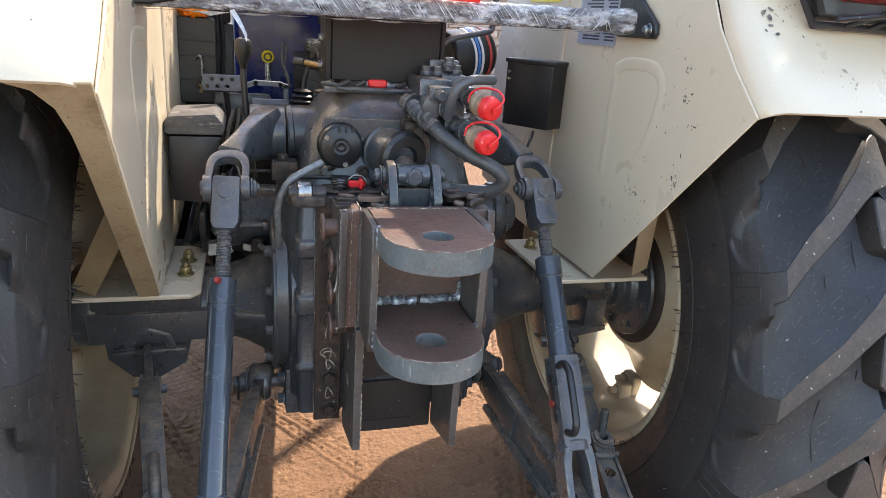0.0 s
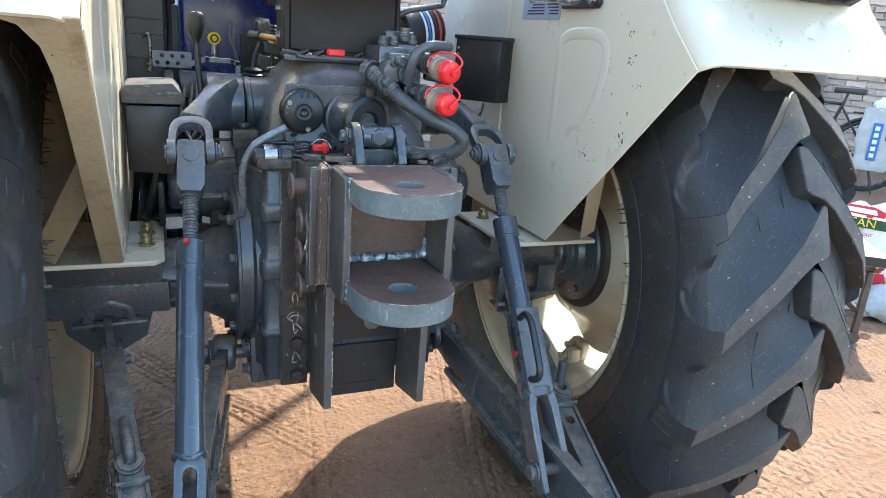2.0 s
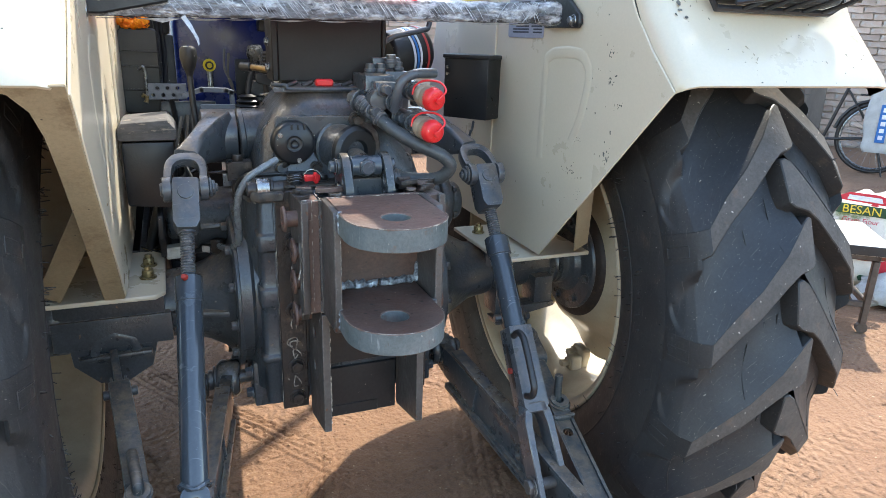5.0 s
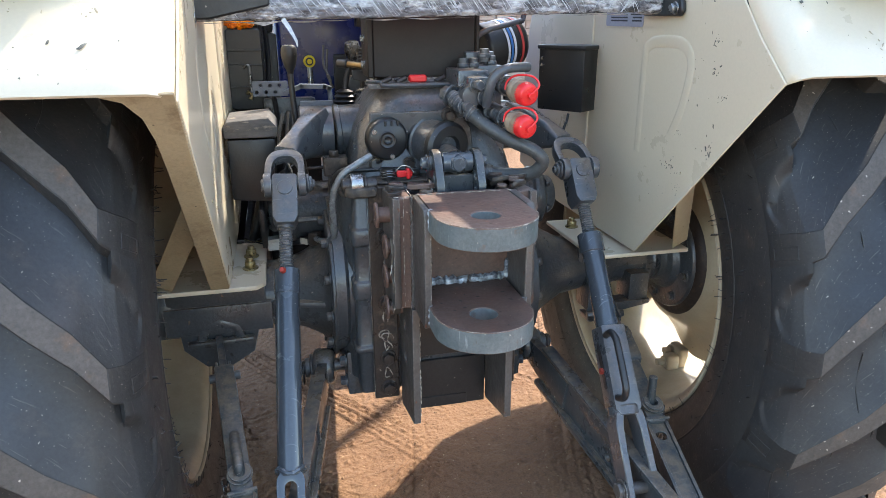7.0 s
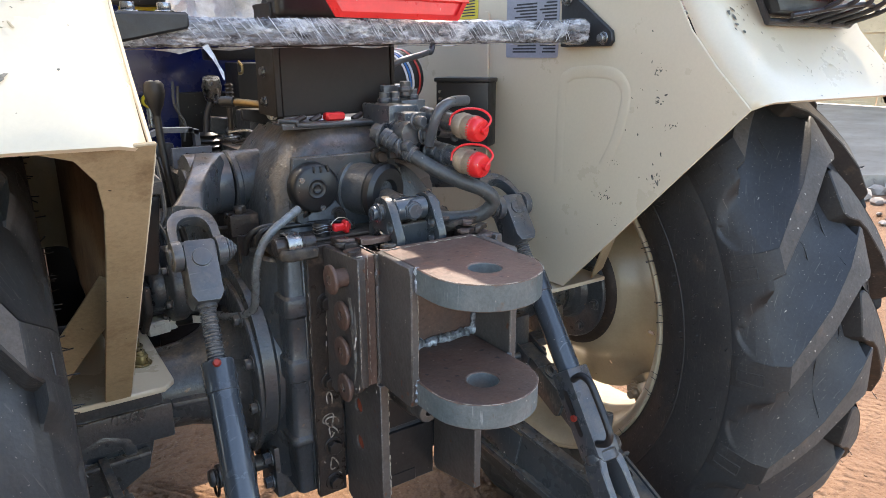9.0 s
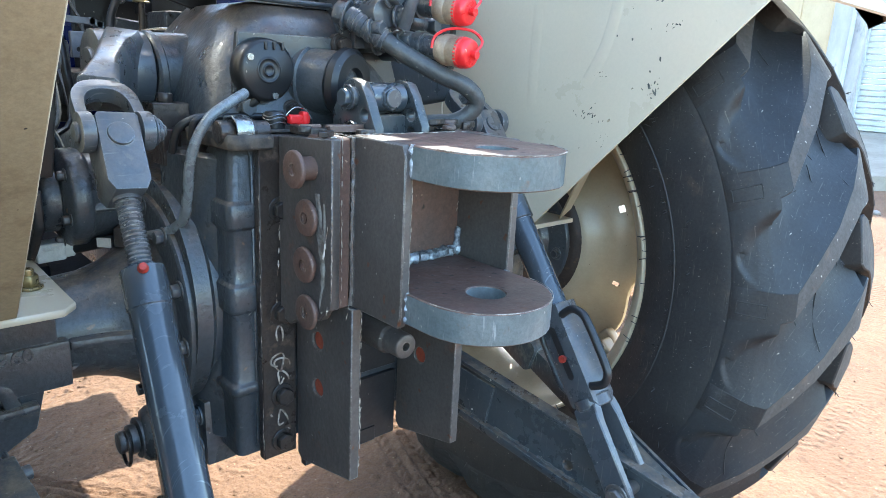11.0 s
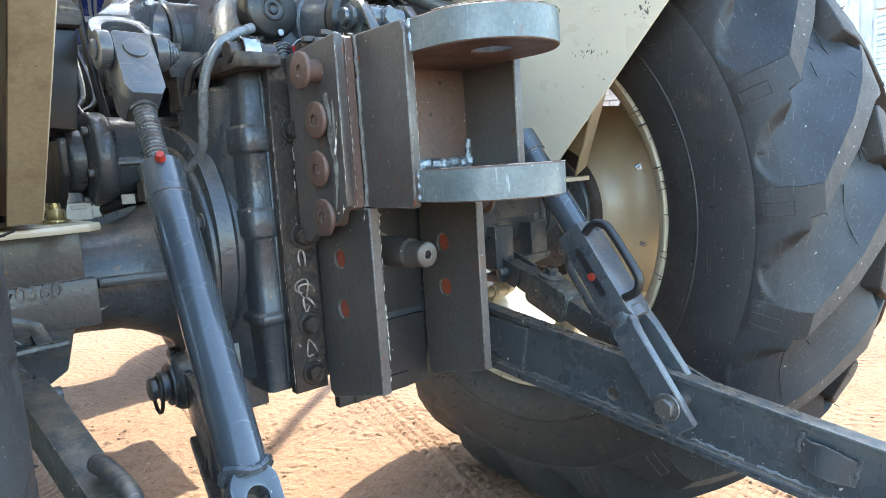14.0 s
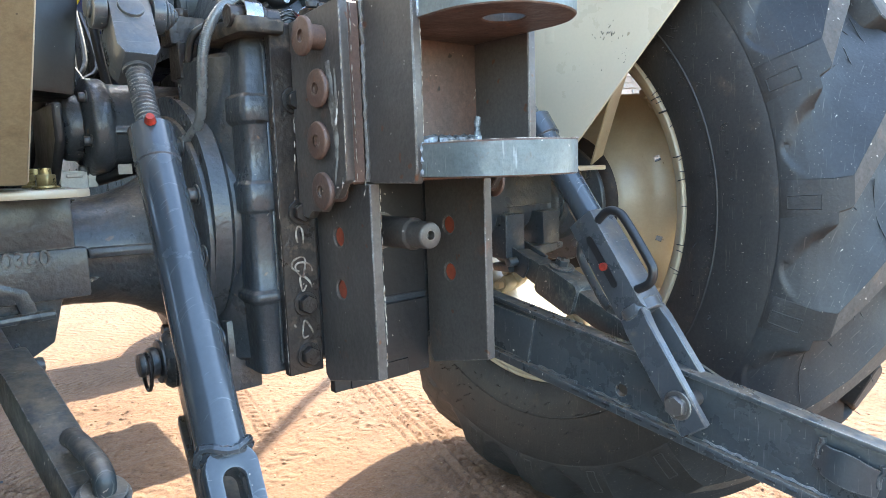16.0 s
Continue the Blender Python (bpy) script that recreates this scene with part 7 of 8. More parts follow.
hexbolt(bm, (-0.081, 0.33, 1.110), (0, 0, 1), 0.011, 0.010)
part("spindle_nut", bm, BRASS, sp, bevel=0.001)
# bracket arm that carries the short lever
bm = B()
prism(bm, [(-0.132, 1.103), (-0.060, 1.084), (-0.052, 1.092), (-0.052, 1.112), (-0.062, 1.116), (-0.132, 1.122)], at_y(0.095), 0.012)
arm = part("lever_bracket", bm, DARK, tractor, "black bracket arm with bolts", bevel=0.0015)
bm = B()
for x, z in ((-0.122, 1.113), (-0.104, 1.109), (-0.07, 1.102)):
    hexbolt(bm, (x, 0.094, z), (0, -1, 0), 0.0045, 0.005)
part("bracket_bolt", bm, CHROME, arm)
for pts, mt in ((((-0.064, 0.30, 1.205), (-0.058, 0.295, 1.195), (-0.060, 0.29, 1.182), (-0.068, 0.29, 1.180)), BRASS),
                (((-0.02, 0.30, 1.20), (-0.012, 0.295, 1.19), (-0.013, 0.29, 1.175)), CHROME),
                (((-0.165, 0.46, 1.16), (-0.168, 0.45, 1.11), (-0.152, 0.44, 1.07), (-0.158, 0.43, 1.03)), HOSE),
                (((-0.155, 0.46, 1.15), (-0.160, 0.45, 1.09), (-0.146, 0.44, 1.05)), HOSE),
                (((-0.10, 0.28, 1.06), (-0.07, 0.25, 1.065), (-0.05, 0.22, 1.055), (-0.02, 0.20, 1.06)), CHROME),
                (((-0.09, 0.30, 1.035), (-0.05, 0.28, 1.045), (-0.01, 0.26, 1.035)), GREASY),
                (((-0.215, 0.26, 1.04), (-0.19, 0.25, 1.00), (-0.20, 0.24, 0.96), (-0.18, 0.22, 0.93)), HOSE)):
    hose("control_wire", list(pts), 0.0032, mt, "thin bent control wire", 7, smooth=5)
bm = B()
loop_tube(bm, [(-0.155, 0.12, 1.135), (-0.12, 0.08, 1.133), (-0.095, 0.05, 1.128)], 0.0068, 10, smooth=3)
bl = part("draft_lever", bm, material("brass_tube", rgb(150, 122, 80), rgb(110, 90, 62), 0.4, 0.7, 30, (0.4, 0.7)), tractor, "short brass-coloured lever")
bm = B()
rod(bm, (-0.158, 0.123, 1.135), (-0.138, 0.10, 1.134), 0.0095, seg=12)
part("grip", bm, PLASTIC, bl, bevel=0.002)
bm = B()
lathe(bm, [(0, 0.004), (0, 0.012), (0.006, 0.012), (0.006, 0.004)], (-0.096, 0.045, 1.128), (-0.5, -0.8, 0), 16, closed=True)
hexbolt(bm, (-0.094, 0.03, 1.115), (-0.6, -0.8, 0), 0.008, 0.008)
part("lever_eye", bm, CHROME, bl)
# linkage plates and pedal arm
HOLED = material("grey_bracket", rgb(104, 110, 122), rgb(84, 88, 96), 0.4, 0.0, 20, (0.4, 0.7), bump=0.15)
bm = B()
prism(bm, [(-0.352, 1.048), (-0.268, 1.048), (-0.268, 1.084), (-0.352, 1.084)], at_y(0.31), 0.012, holes=[(-0.342 + 0.022 * (k // 2) + 0.010 * (k % 2), 1.058 + 0.016 * (k % 2), 0.0042) for k in range(7)])
part("selector_plate", bm, HOLED, tractor, "grey plate with drilled holes", bevel=0.001)
bm = B()
prism(bm, [(-0.245, 1.012), (-0.172, 1.012), (-0.172, 1.05), (-0.245, 1.05)], at_y(0.17), 0.012, holes=[(-0.234 + 0.015 * k, 1.024 + 0.012 * (k % 2), 0.004) for k in range(4)])
part("selector_plate", bm, HOLED, tractor, "grey plate with drilled holes", bevel=0.001)
bm = B()
for (xa, za), (xb, zb) in zip(((-0.275, 1.058), (-0.236, 1.072), (-0.180, 1.070), (-0.168, 1.066)), ((-0.236, 1.072), (-0.180, 1.070), (-0.168, 1.066), (-0.166, 1.015))):
    d = Vector((xb - xa, 0, zb - za))
    prism(bm, [(-0.004, -0.005), (d.length + 0.004, -0.005), (d.length + 0.004, 0.005), (-0.004, 0.005)], frame_of((xa, 0.300, za), d.normalized(), Vector((-d.z, 0, d.x)).normalized()), 0.024)
part("pedal_arm", bm, HOLED, tractor, "bent grey pedal arm")
for x, y, z0, z1 in ((-0.30, 0.33, 0.80, 1.05), (-0.315, 0.30, 0.82, 1.02), (-0.285, 0.24, 0.80, 0.99), (-0.33, 0.45, 1.02, 1.30), (-0.318, 0.47, 1.02, 1.28)):
    hose("brake_pipe", [(x, y, z0), (x + 0.008, y + 0.01, (z0 + z1) / 2), (x - 0.004, y, z1)], 0.006, DARK, "dark pipe beside the cowl", 8, smooth=4)
bm = B()
box(bm, (-0.225, 0.20, 0.93), (-0.13, 0.50, 0.99))
box(bm, (-0.10, 0.22, 0.95), (0.16, 0.55, 1.03))
box(bm, (-0.33, 0.34, 0.90), (-0.20, 0.36, 1.04))
box(bm, (-0.05, 0.30, 1.03), (0.02, 0.40, 1.10))
part("control_housing", bm, CAST, tractor, "grey control housing", bevel=0.01, segs=2)
bm = B()
box(bm, (-0.07, 0.50, 1.205), (0.22, 0.56, 1.235))
box(bm, (-0.02, 0.45, 1.10), (0.10, 0.55, 1.20))
part("dash_bracket", bm, DARK, tractor, "black dash bracket", bevel=0.006, segs=2)
bm = B()
box(bm, (-0.335, 0.10, 0.69), (-0.315, 0.75, 0.715))
box(bm, (-0.40, 0.12, 0.70), (-0.385, 0.75, 0.73))
part("step_rail", bm, DARK, tractor, "black step rails", bevel=0.002)

# plates either side of the transmission; the left one's dark red-brown stands for shaded ground
SHADE_BROWN = material("shade_brown", rgb(52, 40, 34), rgb(40, 34, 31), 0.85, 0.0, 9, (0.4, 0.7), rgb(80, 58, 44), 40, (0.60, 0.76), 0.6, 60)
SHADE_BROWN.node_tree.nodes["Principled BSDF"].inputs["Specular IOR Level"].default_value = 0.1
bm = B()
box(bm, (-0.62, 0.26, 0.585), (-0.15, 1.15, 0.593))
box(bm, (-0.62, 0.26, 0.56), (-0.61, 1.15, 0.605))
part("footboard", bm, SHADE_BROWN, tractor, "added dark red-brown plate for ground shade", bevel=0.002)
# right plate is unseen, added to cast a patch of shade on the ground
bm = B()
box(bm, (0.14, 0.97, 0.50), (0.355, 1.38, 0.508))
box(bm, (0.14, 1.37, 0.508), (0.355, 1.38, 0.56))
part("footboard", bm, SHADE_BROWN, tractor, "added dark red-brown plate for ground shade", bevel=0.002)
# dark upright plate added; its colour stands for deep shade in the gap
bm = B()
box(bm, (-0.62, 1.14, 0.56), (-0.15, 1.15, 0.82))
part("footboard_riser", bm, SHADE_BROWN, tractor, "dark plate added to stand for the deep shade in a gap", bevel=0.002)
# front axle and wheels
bm = B()
prism(bm, [(-0.60, 0.40), (-0.12, 0.34), (0.12, 0.34), (0.60, 0.40), (0.60, 0.46), (0.16, 0.50), (-0.16, 0.50), (-0.60, 0.46)], at_y(2.18), 0.12)
# unseen flat plate, added so that its shadow covers the ground behind it
box(bm, (0.10, 1.77, 0.47), (0.50, 2.06, 0.50))
part("front_axle", bm, CAST, tractor, "grey cast front axle beam with an unseen plate added for shade", bevel=0.008, segs=2)
for s in (-1, 1):
    bm = B()
    lathe(bm, [(0.58, 0.21), (0.575, 0.24), (0.562, 0.29), (0.57, 0.335), (0.59, 0.355), (0.605, 0.366), (0.62, 0.356), (0.64, 0.356), (0.66, 0.370), (0.68, 0.356), (0.70, 0.356),
               (0.715, 0.366), (0.73, 0.355), (0.75, 0.335), (0.758, 0.29), (0.745, 0.24), (0.74, 0.21)], (0, 2.12, 0.37), (1, 0, 0), 64, closed=True)
    if s < 0:
        mirror_x(bm)
    fw = part("front_wheel", bm, RUBBER, tractor, "ribbed black front tyre on a cream rim")
    bm = B()
    lathe(bm, [(0.59, 0.215), (0.60, 0.20), (0.64, 0.19), (0.655, 0.06), (0.62, 0.055), (0.62, 0.0), (0.67, 0.0), (0.675, 0.19), (0.72, 0.20), (0.73, 0.215)], (0, 2.12, 0.37), (1, 0, 0), 48)
    if s < 0:
        mirror_x(bm)
    part("front_rim", bm, CREAM_RIM, fw)

# dark instrument console and frame plate
bm = B()
box(bm, (-0.46, 0.56, 1.19), (-0.292, 0.595, 1.62))
box(bm, (-0.292, 0.56, 1.325), (-0.02, 0.595, 1.62))
con = part("instrument_console", bm, PLASTIC, tractor, "black instrument console behind the wheel", bevel=0.01, segs=2)
bm = B()
box(bm, (-0.46, 0.565, 0.60), (-0.285, 0.59, 1.19))
part("cowl_side", bm, PLASTIC, con, bevel=0.006, segs=2)
for z in (1.42, 1.45, 1.48):
    bm = B()
    box(bm, (-0.36, 0.556, z), (-0.29, 0.5595, z + 0.006))
    part("vent_slot", bm, GREASY, con, bevel=0.001)
bm = B()
prism(bm, [(-0.02, 0.80), (-0.02, 0.85), (0.55, 0.85), (0.55, 0.62), (0.35, 0.60), (0.10, 0.70)], at_x(-0.352), 0.012)
part("frame_plate", bm, DARK, tractor, "black battery tray side plate", bevel=0.003)
for k in range(4):
    hose("wiring", [(-0.285 + 0.012 * k, 0.20 + 0.02 * k, 1.02), (-0.300 + 0.016 * k, 0.17, 0.95 - 0.01 * k), (-0.275 - 0.01 * k, 0.14, 0.88), (-0.29 + 0.012 * k, 0.10, 0.80)], 0.0042, PLASTIC if k % 2 else HOSE, "loose black wiring", 7, smooth=5)
bm = B()
for dx in (0.0, 0.03):
    rod(bm, (-0.335 + dx, 0.15, 0.885), (-0.385 + dx, 0.15, 0.700), 0.011, seg=10)
rod(bm, (-0.345, 0.15, 0.79), (-0.315, 0.15, 0.79), 0.008, seg=8)
part("stay_bar", bm, DARK, tractor, "black double stay bar under the battery box", bevel=0.001)

# scribbled paint on the left flange plate
for k, (cz, w, hgt, turns) in enumerate(((0.665, 0.006, 0.034, 0.6), (0.628, 0.015, 0.022, 1.7), (0.606, 0.013, 0.026, 0.9), (0.545, 0.016, 0.030, 0.8), (0.512, 0.016, 0.026, 1.1))):
    bm = B()
    pts = []
    for i in range(26):
        a = turns * 2 * math.pi * i / 25
        pts.append((-0.120 + w * math.cos(a) * (0.6 + 0.4 * math.sin(a * 0.7 + k)), -0.2226, cz + hgt * 0.5 * math.sin(a) + 0.012 * (i / 25 - 0.5)))
    loop_tube(bm, pts, lambda t: 0.0009 + 0.0006 * abs(math.sin(9 * t)), 5, smooth=2)
    part("chalk_mark", bm, CHALK, brk)
flaky((-0.1465, -0.2215, 0.49), (-0.1465, -0.2215, 0.86), 0.0009)
# smeared primer on the cheek plate
for pts, r in ((((-0.3150, 0.876), (-0.3180, 0.856), (-0.3205, 0.826), (-0.3255, 0.803), (-0.3275, 0.778), (-0.3260, 0.761)), 0.0065), (((-0.3300, 0.866), (-0.3305, 0.832), (-0.3290, 0.804)), 0.0026), (((-0.3265, 0.764), (-0.3225, 0.748), (-0.3200, 0.735)), 0.0022)):
    bm = B()
    loop_tube(bm, [(-0.1204, y, z) for y, z in pts], lambda t: r * (0.55 + 0.45 * math.sin(3.1 * t + 0.3) + 0.15 * math.sin(t * 37)), 8, smooth=6)
    for v in bm.verts:
        v.co.x = -0.1204 + (v.co.x + 0.1204) * 0.12
    part("primer_smear", bm, material("grey_primer", rgb(140, 138, 132), rgb(92, 84, 78), 0.7, 0.0, 60, (0.42, 0.60)) if r == 0.0065 else bpy.data.materials["grey_primer"], brk)
flaky((-0.1200, -0.3455, 0.75), (-0.1200, -0.3455, 0.94), 0.0015)
flaky((-0.0735, -0.4305, 0.75), (-0.0735, -0.4305, 0.90), 0.0014)
flaky((-0.080, -0.336, 0.945), (0.09, -0.338, 0.945), 0.0022)
flaky((-0.125, -0.2225, 0.70), (-0.112, -0.2225, 0.93), 0.0022)
for k in range(9):
    # ragged scale on the top edges and corners of the packing bars and cheeks
    x, z = random.choice((-0.118, -0.1005, -0.0855, 0.09)), random.uniform(0.75, 0.94)
    flaky((x, -0.3365, z), (x + random.uniform(-0.01, 0.01), -0.3365, z - random.uniform(0.02, 0.05)), 0.002, 0.7)
flaky((-0.118, -0.338, 0.9432), (-0.086, -0.338, 0.9432), 0.0026, 0.9)
flaky((-0.086, -0.338, 0.9432), (-0.086, -0.286, 0.9432), 0.0022, 0.8)
flaky((0.088, -0.345, 0.9445), (0.088, -0.25, 0.9445), 0.0020, 0.8)
tagged(part("white_scale", scale_bits, CHALK, brk, "flaking white scale along the welded edges"), "flaking white scale along the welded edges", kind="stuff")
for k in range(5):
    bead((-0.1215, -0.337 + 0.012 * k, 0.737 - 0.005 * k - 0.004 * (k > 2)), (-0.104, -0.337 + 0.012 * k, 0.739 - 0.006 * k), 0.0012, CHALK)

# ---- things left on the fenders and hung on the tractor ----
def crumple(name, label, c, size, mat, seed, category, squash=0.5):
    bm = B()
    bmesh.ops.create_icosphere(bm, subdivisions=4, radius=1)
    for v in bm.verts:
        p = v.co.copy()
        k = 1 + 0.28 * noise.noise(p * 1.6 + Vector((seed, 0, 0))) + 0.22 * abs(noise.noise(p * 4 + Vector((0, seed, 0)))) + 0.08 * noise.noise(p * 9)
        v.co = Vector((c[0] + p.x * k * size[0], c[1] + p.y * k * size[1], c[2] + max(p.z, -0.55) * k * size[2]))
    finish(bm, sharp=60)
    return tagged(new(name, mesh_of(name, bm, mat)), label, category)


TEAL = material("teal_polythene", rgb(110, 200, 190), rgb(150, 220, 212), 0.25, 0.0, 10, (0.35, 0.65), bump=0.6, bump_scale=40, bump_dist=0.006, coat=0.3)
SKYBLUE = material("blue_polythene", rgb(110, 176, 214), rgb(150, 204, 232), 0.25, 0.0, 10, (0.35, 0.65), bump=0.6, bump_scale=40, bump_dist=0.006, coat=0.3)
crumple("plastic_bag", "crumpled blue plastic bag on the fender", (0.505, -0.405, 1.395), (0.055, 0.03, 0.045), SKYBLUE, 3, "plastic bag")
crumple("plastic_bag", "crumpled teal plastic bag on the fender", (-0.555, -0.430, 1.36), (0.065, 0.03, 0.04), TEAL, 8, "plastic bag")

PETAL = material("marigold", rgb(240, 120, 14), rgb(250, 160, 20), 0.7, 0.0, 60, (0.4, 0.6), bump=0.6, bump_scale=150)
def garland(pts, n, r, label):
    g = thing("marigold_garland", label, "garland", pts[0])
    pts = [Vector(p) for p in pts]
    for k in range(n):
        t = k / max(1, n - 1) * (len(pts) - 1)
        i = min(int(t), len(pts) - 2)
        c = pts[i].lerp(pts[i + 1], t - i) - pts[0]
        bm = B()
        for _ in range(26):
            d = Vector((random.gauss(0, 1), random.gauss(0, 1), random.gauss(0, 1))).normalized()
            u = d.orthogonal().normalized()
            u.rotate(Matrix.Rotation(random.uniform(0, 6.3), 3, d))
            v = d.cross(u)
            p = c + d * r * random.uniform(0.7, 1.0)
            q = [bm.verts.new(p + a) for a in (u * r * 0.5, v * r * 0.42 + d * r * 0.2, -u * r * 0.5, -v * r * 0.42 + d * r * 0.1)]
            bm.faces.new(q)
        bmesh.ops.create_icosphere(bm, subdivisions=1, radius=r * 0.75, matrix=Matrix.Translation(c))
        part("flower", bm, PETAL, g)


garland([(-0.376, 0.46, 1.46), (-0.368, 0.46, 1.40), (-0.360, 0.46, 1.335)], 8, 0.013, "orange marigold garland hanging on the tractor")
garland([(-0.405, 0.42, 1.222), (-0.38, 0.40, 1.214), (-0.35, 0.40, 1.22)], 6, 0.013, "orange marigold garland lying on a tank")
garland([(-0.27, 0.52, 1.362), (-0.245, 0.52, 1.366), (-0.22, 0.52, 1.362)], 4, 0.013, "small bunch of orange marigolds on the cowl")

# ---- yard around ----
CONCRETE = material("old_concrete", rgb(166, 153, 136), rgb(142, 130, 114), 0.9, 0.0, 1.5, (0.35, 0.65), rgb(116, 106, 96), 14, (0.6, 0.75), 0.4, 30, 0.006)
bm = B()
edge = [(6.05, 2.05), (6.25, 1.88), (6.47, 1.77), (6.72, 1.66), (6.98, 1.42), (7.14, 1.34), (7.6, 1.12), (8.2, 0.62), (9.0, 0.1), (10.2, -0.8), (11.5, -1.5), (13.0, -2.2)]
top = [bm.verts.new((x, y, 0.12 + 0.18 * max(0, (x - 7) / 6) + random.uniform(-0.006, 0.006))) for x, y in edge]
back = [bm.verts.new((x, y, 0.12 + 0.18 * max(0, (x - 7) / 6))) for x, y in [(13.0, 9.2), (10.0, 7.0), (8.3, 4.1), (7.2, 2.9)]]
low = [bm.verts.new((v.co.x - 0.02, v.co.y - 0.02, -0.05)) for v in top]
bm.faces.new(top + back)
for i in range(len(top) - 1):
    bm.faces.new((top[i], low[i], low[i + 1], top[i + 1]))
part("pavement", bm, CONCRETE, None)
tagged(bpy.data.objects["pavement"], "worn grey concrete apron with a broken edge", "pavement", kind="structure")
for k, (x, y) in enumerate(((6.75, 1.85), (7.25, 1.75), (7.1, 1.5))):
    bm = B()
    loop_tube(bm, [(x, y, 0.11), (x, y, 0.17), (x + 0.02, y - 0.03, 0.185), (x + 0.03, y - 0.06, 0.17), (x + 0.03, y - 0.06, 0.11)], 0.006, 6, smooth=2)
    finish(bm)
    tagged(new("steel_loop", mesh_of("steel_loop", bm, RUST)), "rusty reinforcement loop set in the concrete", "steel loop", "loops in the concrete")

# brick wall with plastered end
W0, WT = Vector((8.05, 3.91, 0)), Vector((-0.59, 0.807, 0))
WN = Vector((-0.807, -0.59, 0))
MORTAR = material("grey_mortar", rgb(168, 152, 138), rgb(148, 132, 118), 0.95, 0.0, 6, (0.35, 0.65), bump=0.5, bump_scale=60)
BRICK = material("weathered_brick", rgb(166, 138, 122), rgb(180, 160, 146), 0.9, 0.0, 7, (0.35, 0.65), rgb(172, 164, 156), 16, (0.56, 0.7), 0.5, 70, random_tint=0.22)
PLASTER = material("grey_plaster", rgb(158, 156, 154), rgb(134, 132, 132), 0.9, 0.0, 2.5, (0.35, 0.65), rgb(112, 108, 106), 9, (0.58, 0.75), 0.3, 40)
bm = B()
m = frame_of(W0 - WN * 0.24, WT, (0, 0, 1))
prism(bm, [(0.0, -0.05), (4.6, -0.05), (4.6, 3.6), (0.0, 3.6)], m, -0.23 if m.col[2].to_3d().dot(WN) < 0 else 0.23)
wall = part("wall_east", bm, MORTAR, None)
tagged(wall, "weathered brick wall with grey mortar", "wall", kind="structure")
bm = B()
prism(bm, [(-0.24, -0.05), (-0.003, -0.05), (-0.003, 3.6), (-0.24, 3.6)], frame_of(W0 - WN * 0.24, WT, (0, 0, 1)), -0.28 if m.col[2].to_3d().dot(WN) < 0 else 0.28)
tagged(part("wall_plaster", bm, PLASTER, None), "grey plastered wall pier", "wall", kind="structure")

# brick wall ahead of the tractor
bm = B()
box(bm, (-4.5, 6.0, -0.05), (5.0, 6.23, 1.75))
wn_ = part("wall_north", bm, MORTAR, None)
tagged(wn_, "low brick wall beyond the tractor", "wall", kind="structure")

# street front with gate, pier and roller shutter
FX = 13.0
GATE = material("cream_gate_paint", rgb(214, 190, 152), rgb(204, 178, 140), 0.55, 0.0, 3, (0.35, 0.65), rgb(180, 150, 116), 16, (0.62, 0.78), 0.1, 40)
WASH = material("stained_whitewash", rgb(206, 198, 190), rgb(176, 170, 166), 0.85, 0.0, 3, (0.35, 0.65), rgb(120, 118, 122), 4, (0.52, 0.68), 0.3, 40, stretch=(1, 1, 0.35))
SHUT = material("white_shutter_paint", rgb(208, 208, 206), rgb(184, 184, 182), 0.5, 0.0, 4, (0.35, 0.65), rgb(140, 132, 124), 20, (0.62, 0.78), 0.1, 40)
bm = B()
box(bm, (FX + 0.02, -3.0, 0.0), (FX + 0.3, 3.10, 0.30))
box(bm, (FX + 0.02, 3.10, 0.0), (FX + 0.3, 14.0, 0.30))
# upper storeys out of view, added tall enough to shade the concrete apron
box(bm, (FX + 0.02, -3.0, 2.95), (FX + 0.3, 14.0, 10.5))
box(bm, (FX + 0.02, 8.42, 0.30), (FX + 0.3, 14.0, 2.95))
tagged(part("wall_street", bm, WASH, None), "stained whitewashed street front, its unseen top added for shade", "wall", kind="structure")
bm = B()
prism(bm, [(FX - 0.12, 3.08), (FX + 0.28, 3.08), (FX + 0.28, 3.66), (FX - 0.12, 3.66)], at_z(0.2), 3.6)
tagged(part("pier", bm, WASH, None, bevel=0.02), "flaking whitewashed pier streaked blue-grey", "pier", kind="structure")
gate = thing("metal_gate", "cream painted sheet-metal gate with framed panels", "gate", (FX, 4.7, 0.3))
for y0, y1 in ((3.70, 4.85), (4.87, 6.02), (6.04, 7.19), (7.21, 8.36)):
    bm = B()
    box(bm, (0.04, y0 - 4.7, 0.02), (0.055, y1 - 4.7, 2.62))
    leaf = part("gate_leaf", bm, GATE, gate, bevel=0.002)
    w = y1 - y0
    for a, b, c, d in ((0.0, 0.05, 0, 2.62), (w - 0.05, w, 0, 2.62), (0.05, w - 0.05, 0.0, 0.06), (0.05, w - 0.05, 2.56, 2.62), (0.05, w - 0.05, 1.28, 1.34), (w / 2 - 0.02, w / 2 + 0.02, 0.06, 1.28), (w / 2 - 0.02, w / 2 + 0.02, 1.34, 2.56)):
        bm = B()
        box(bm, (0.015, y0 - 4.7 + a, 0.02 + c), (0.039, y0 - 4.7 + b, 0.02 + d))
        part("gate_rail", bm, GATE, leaf, bevel=0.003)
shutter = thing("roller_shutter", "white corrugated steel roller shutter, closed", "shutter", (FX, 1.5, 0.3))
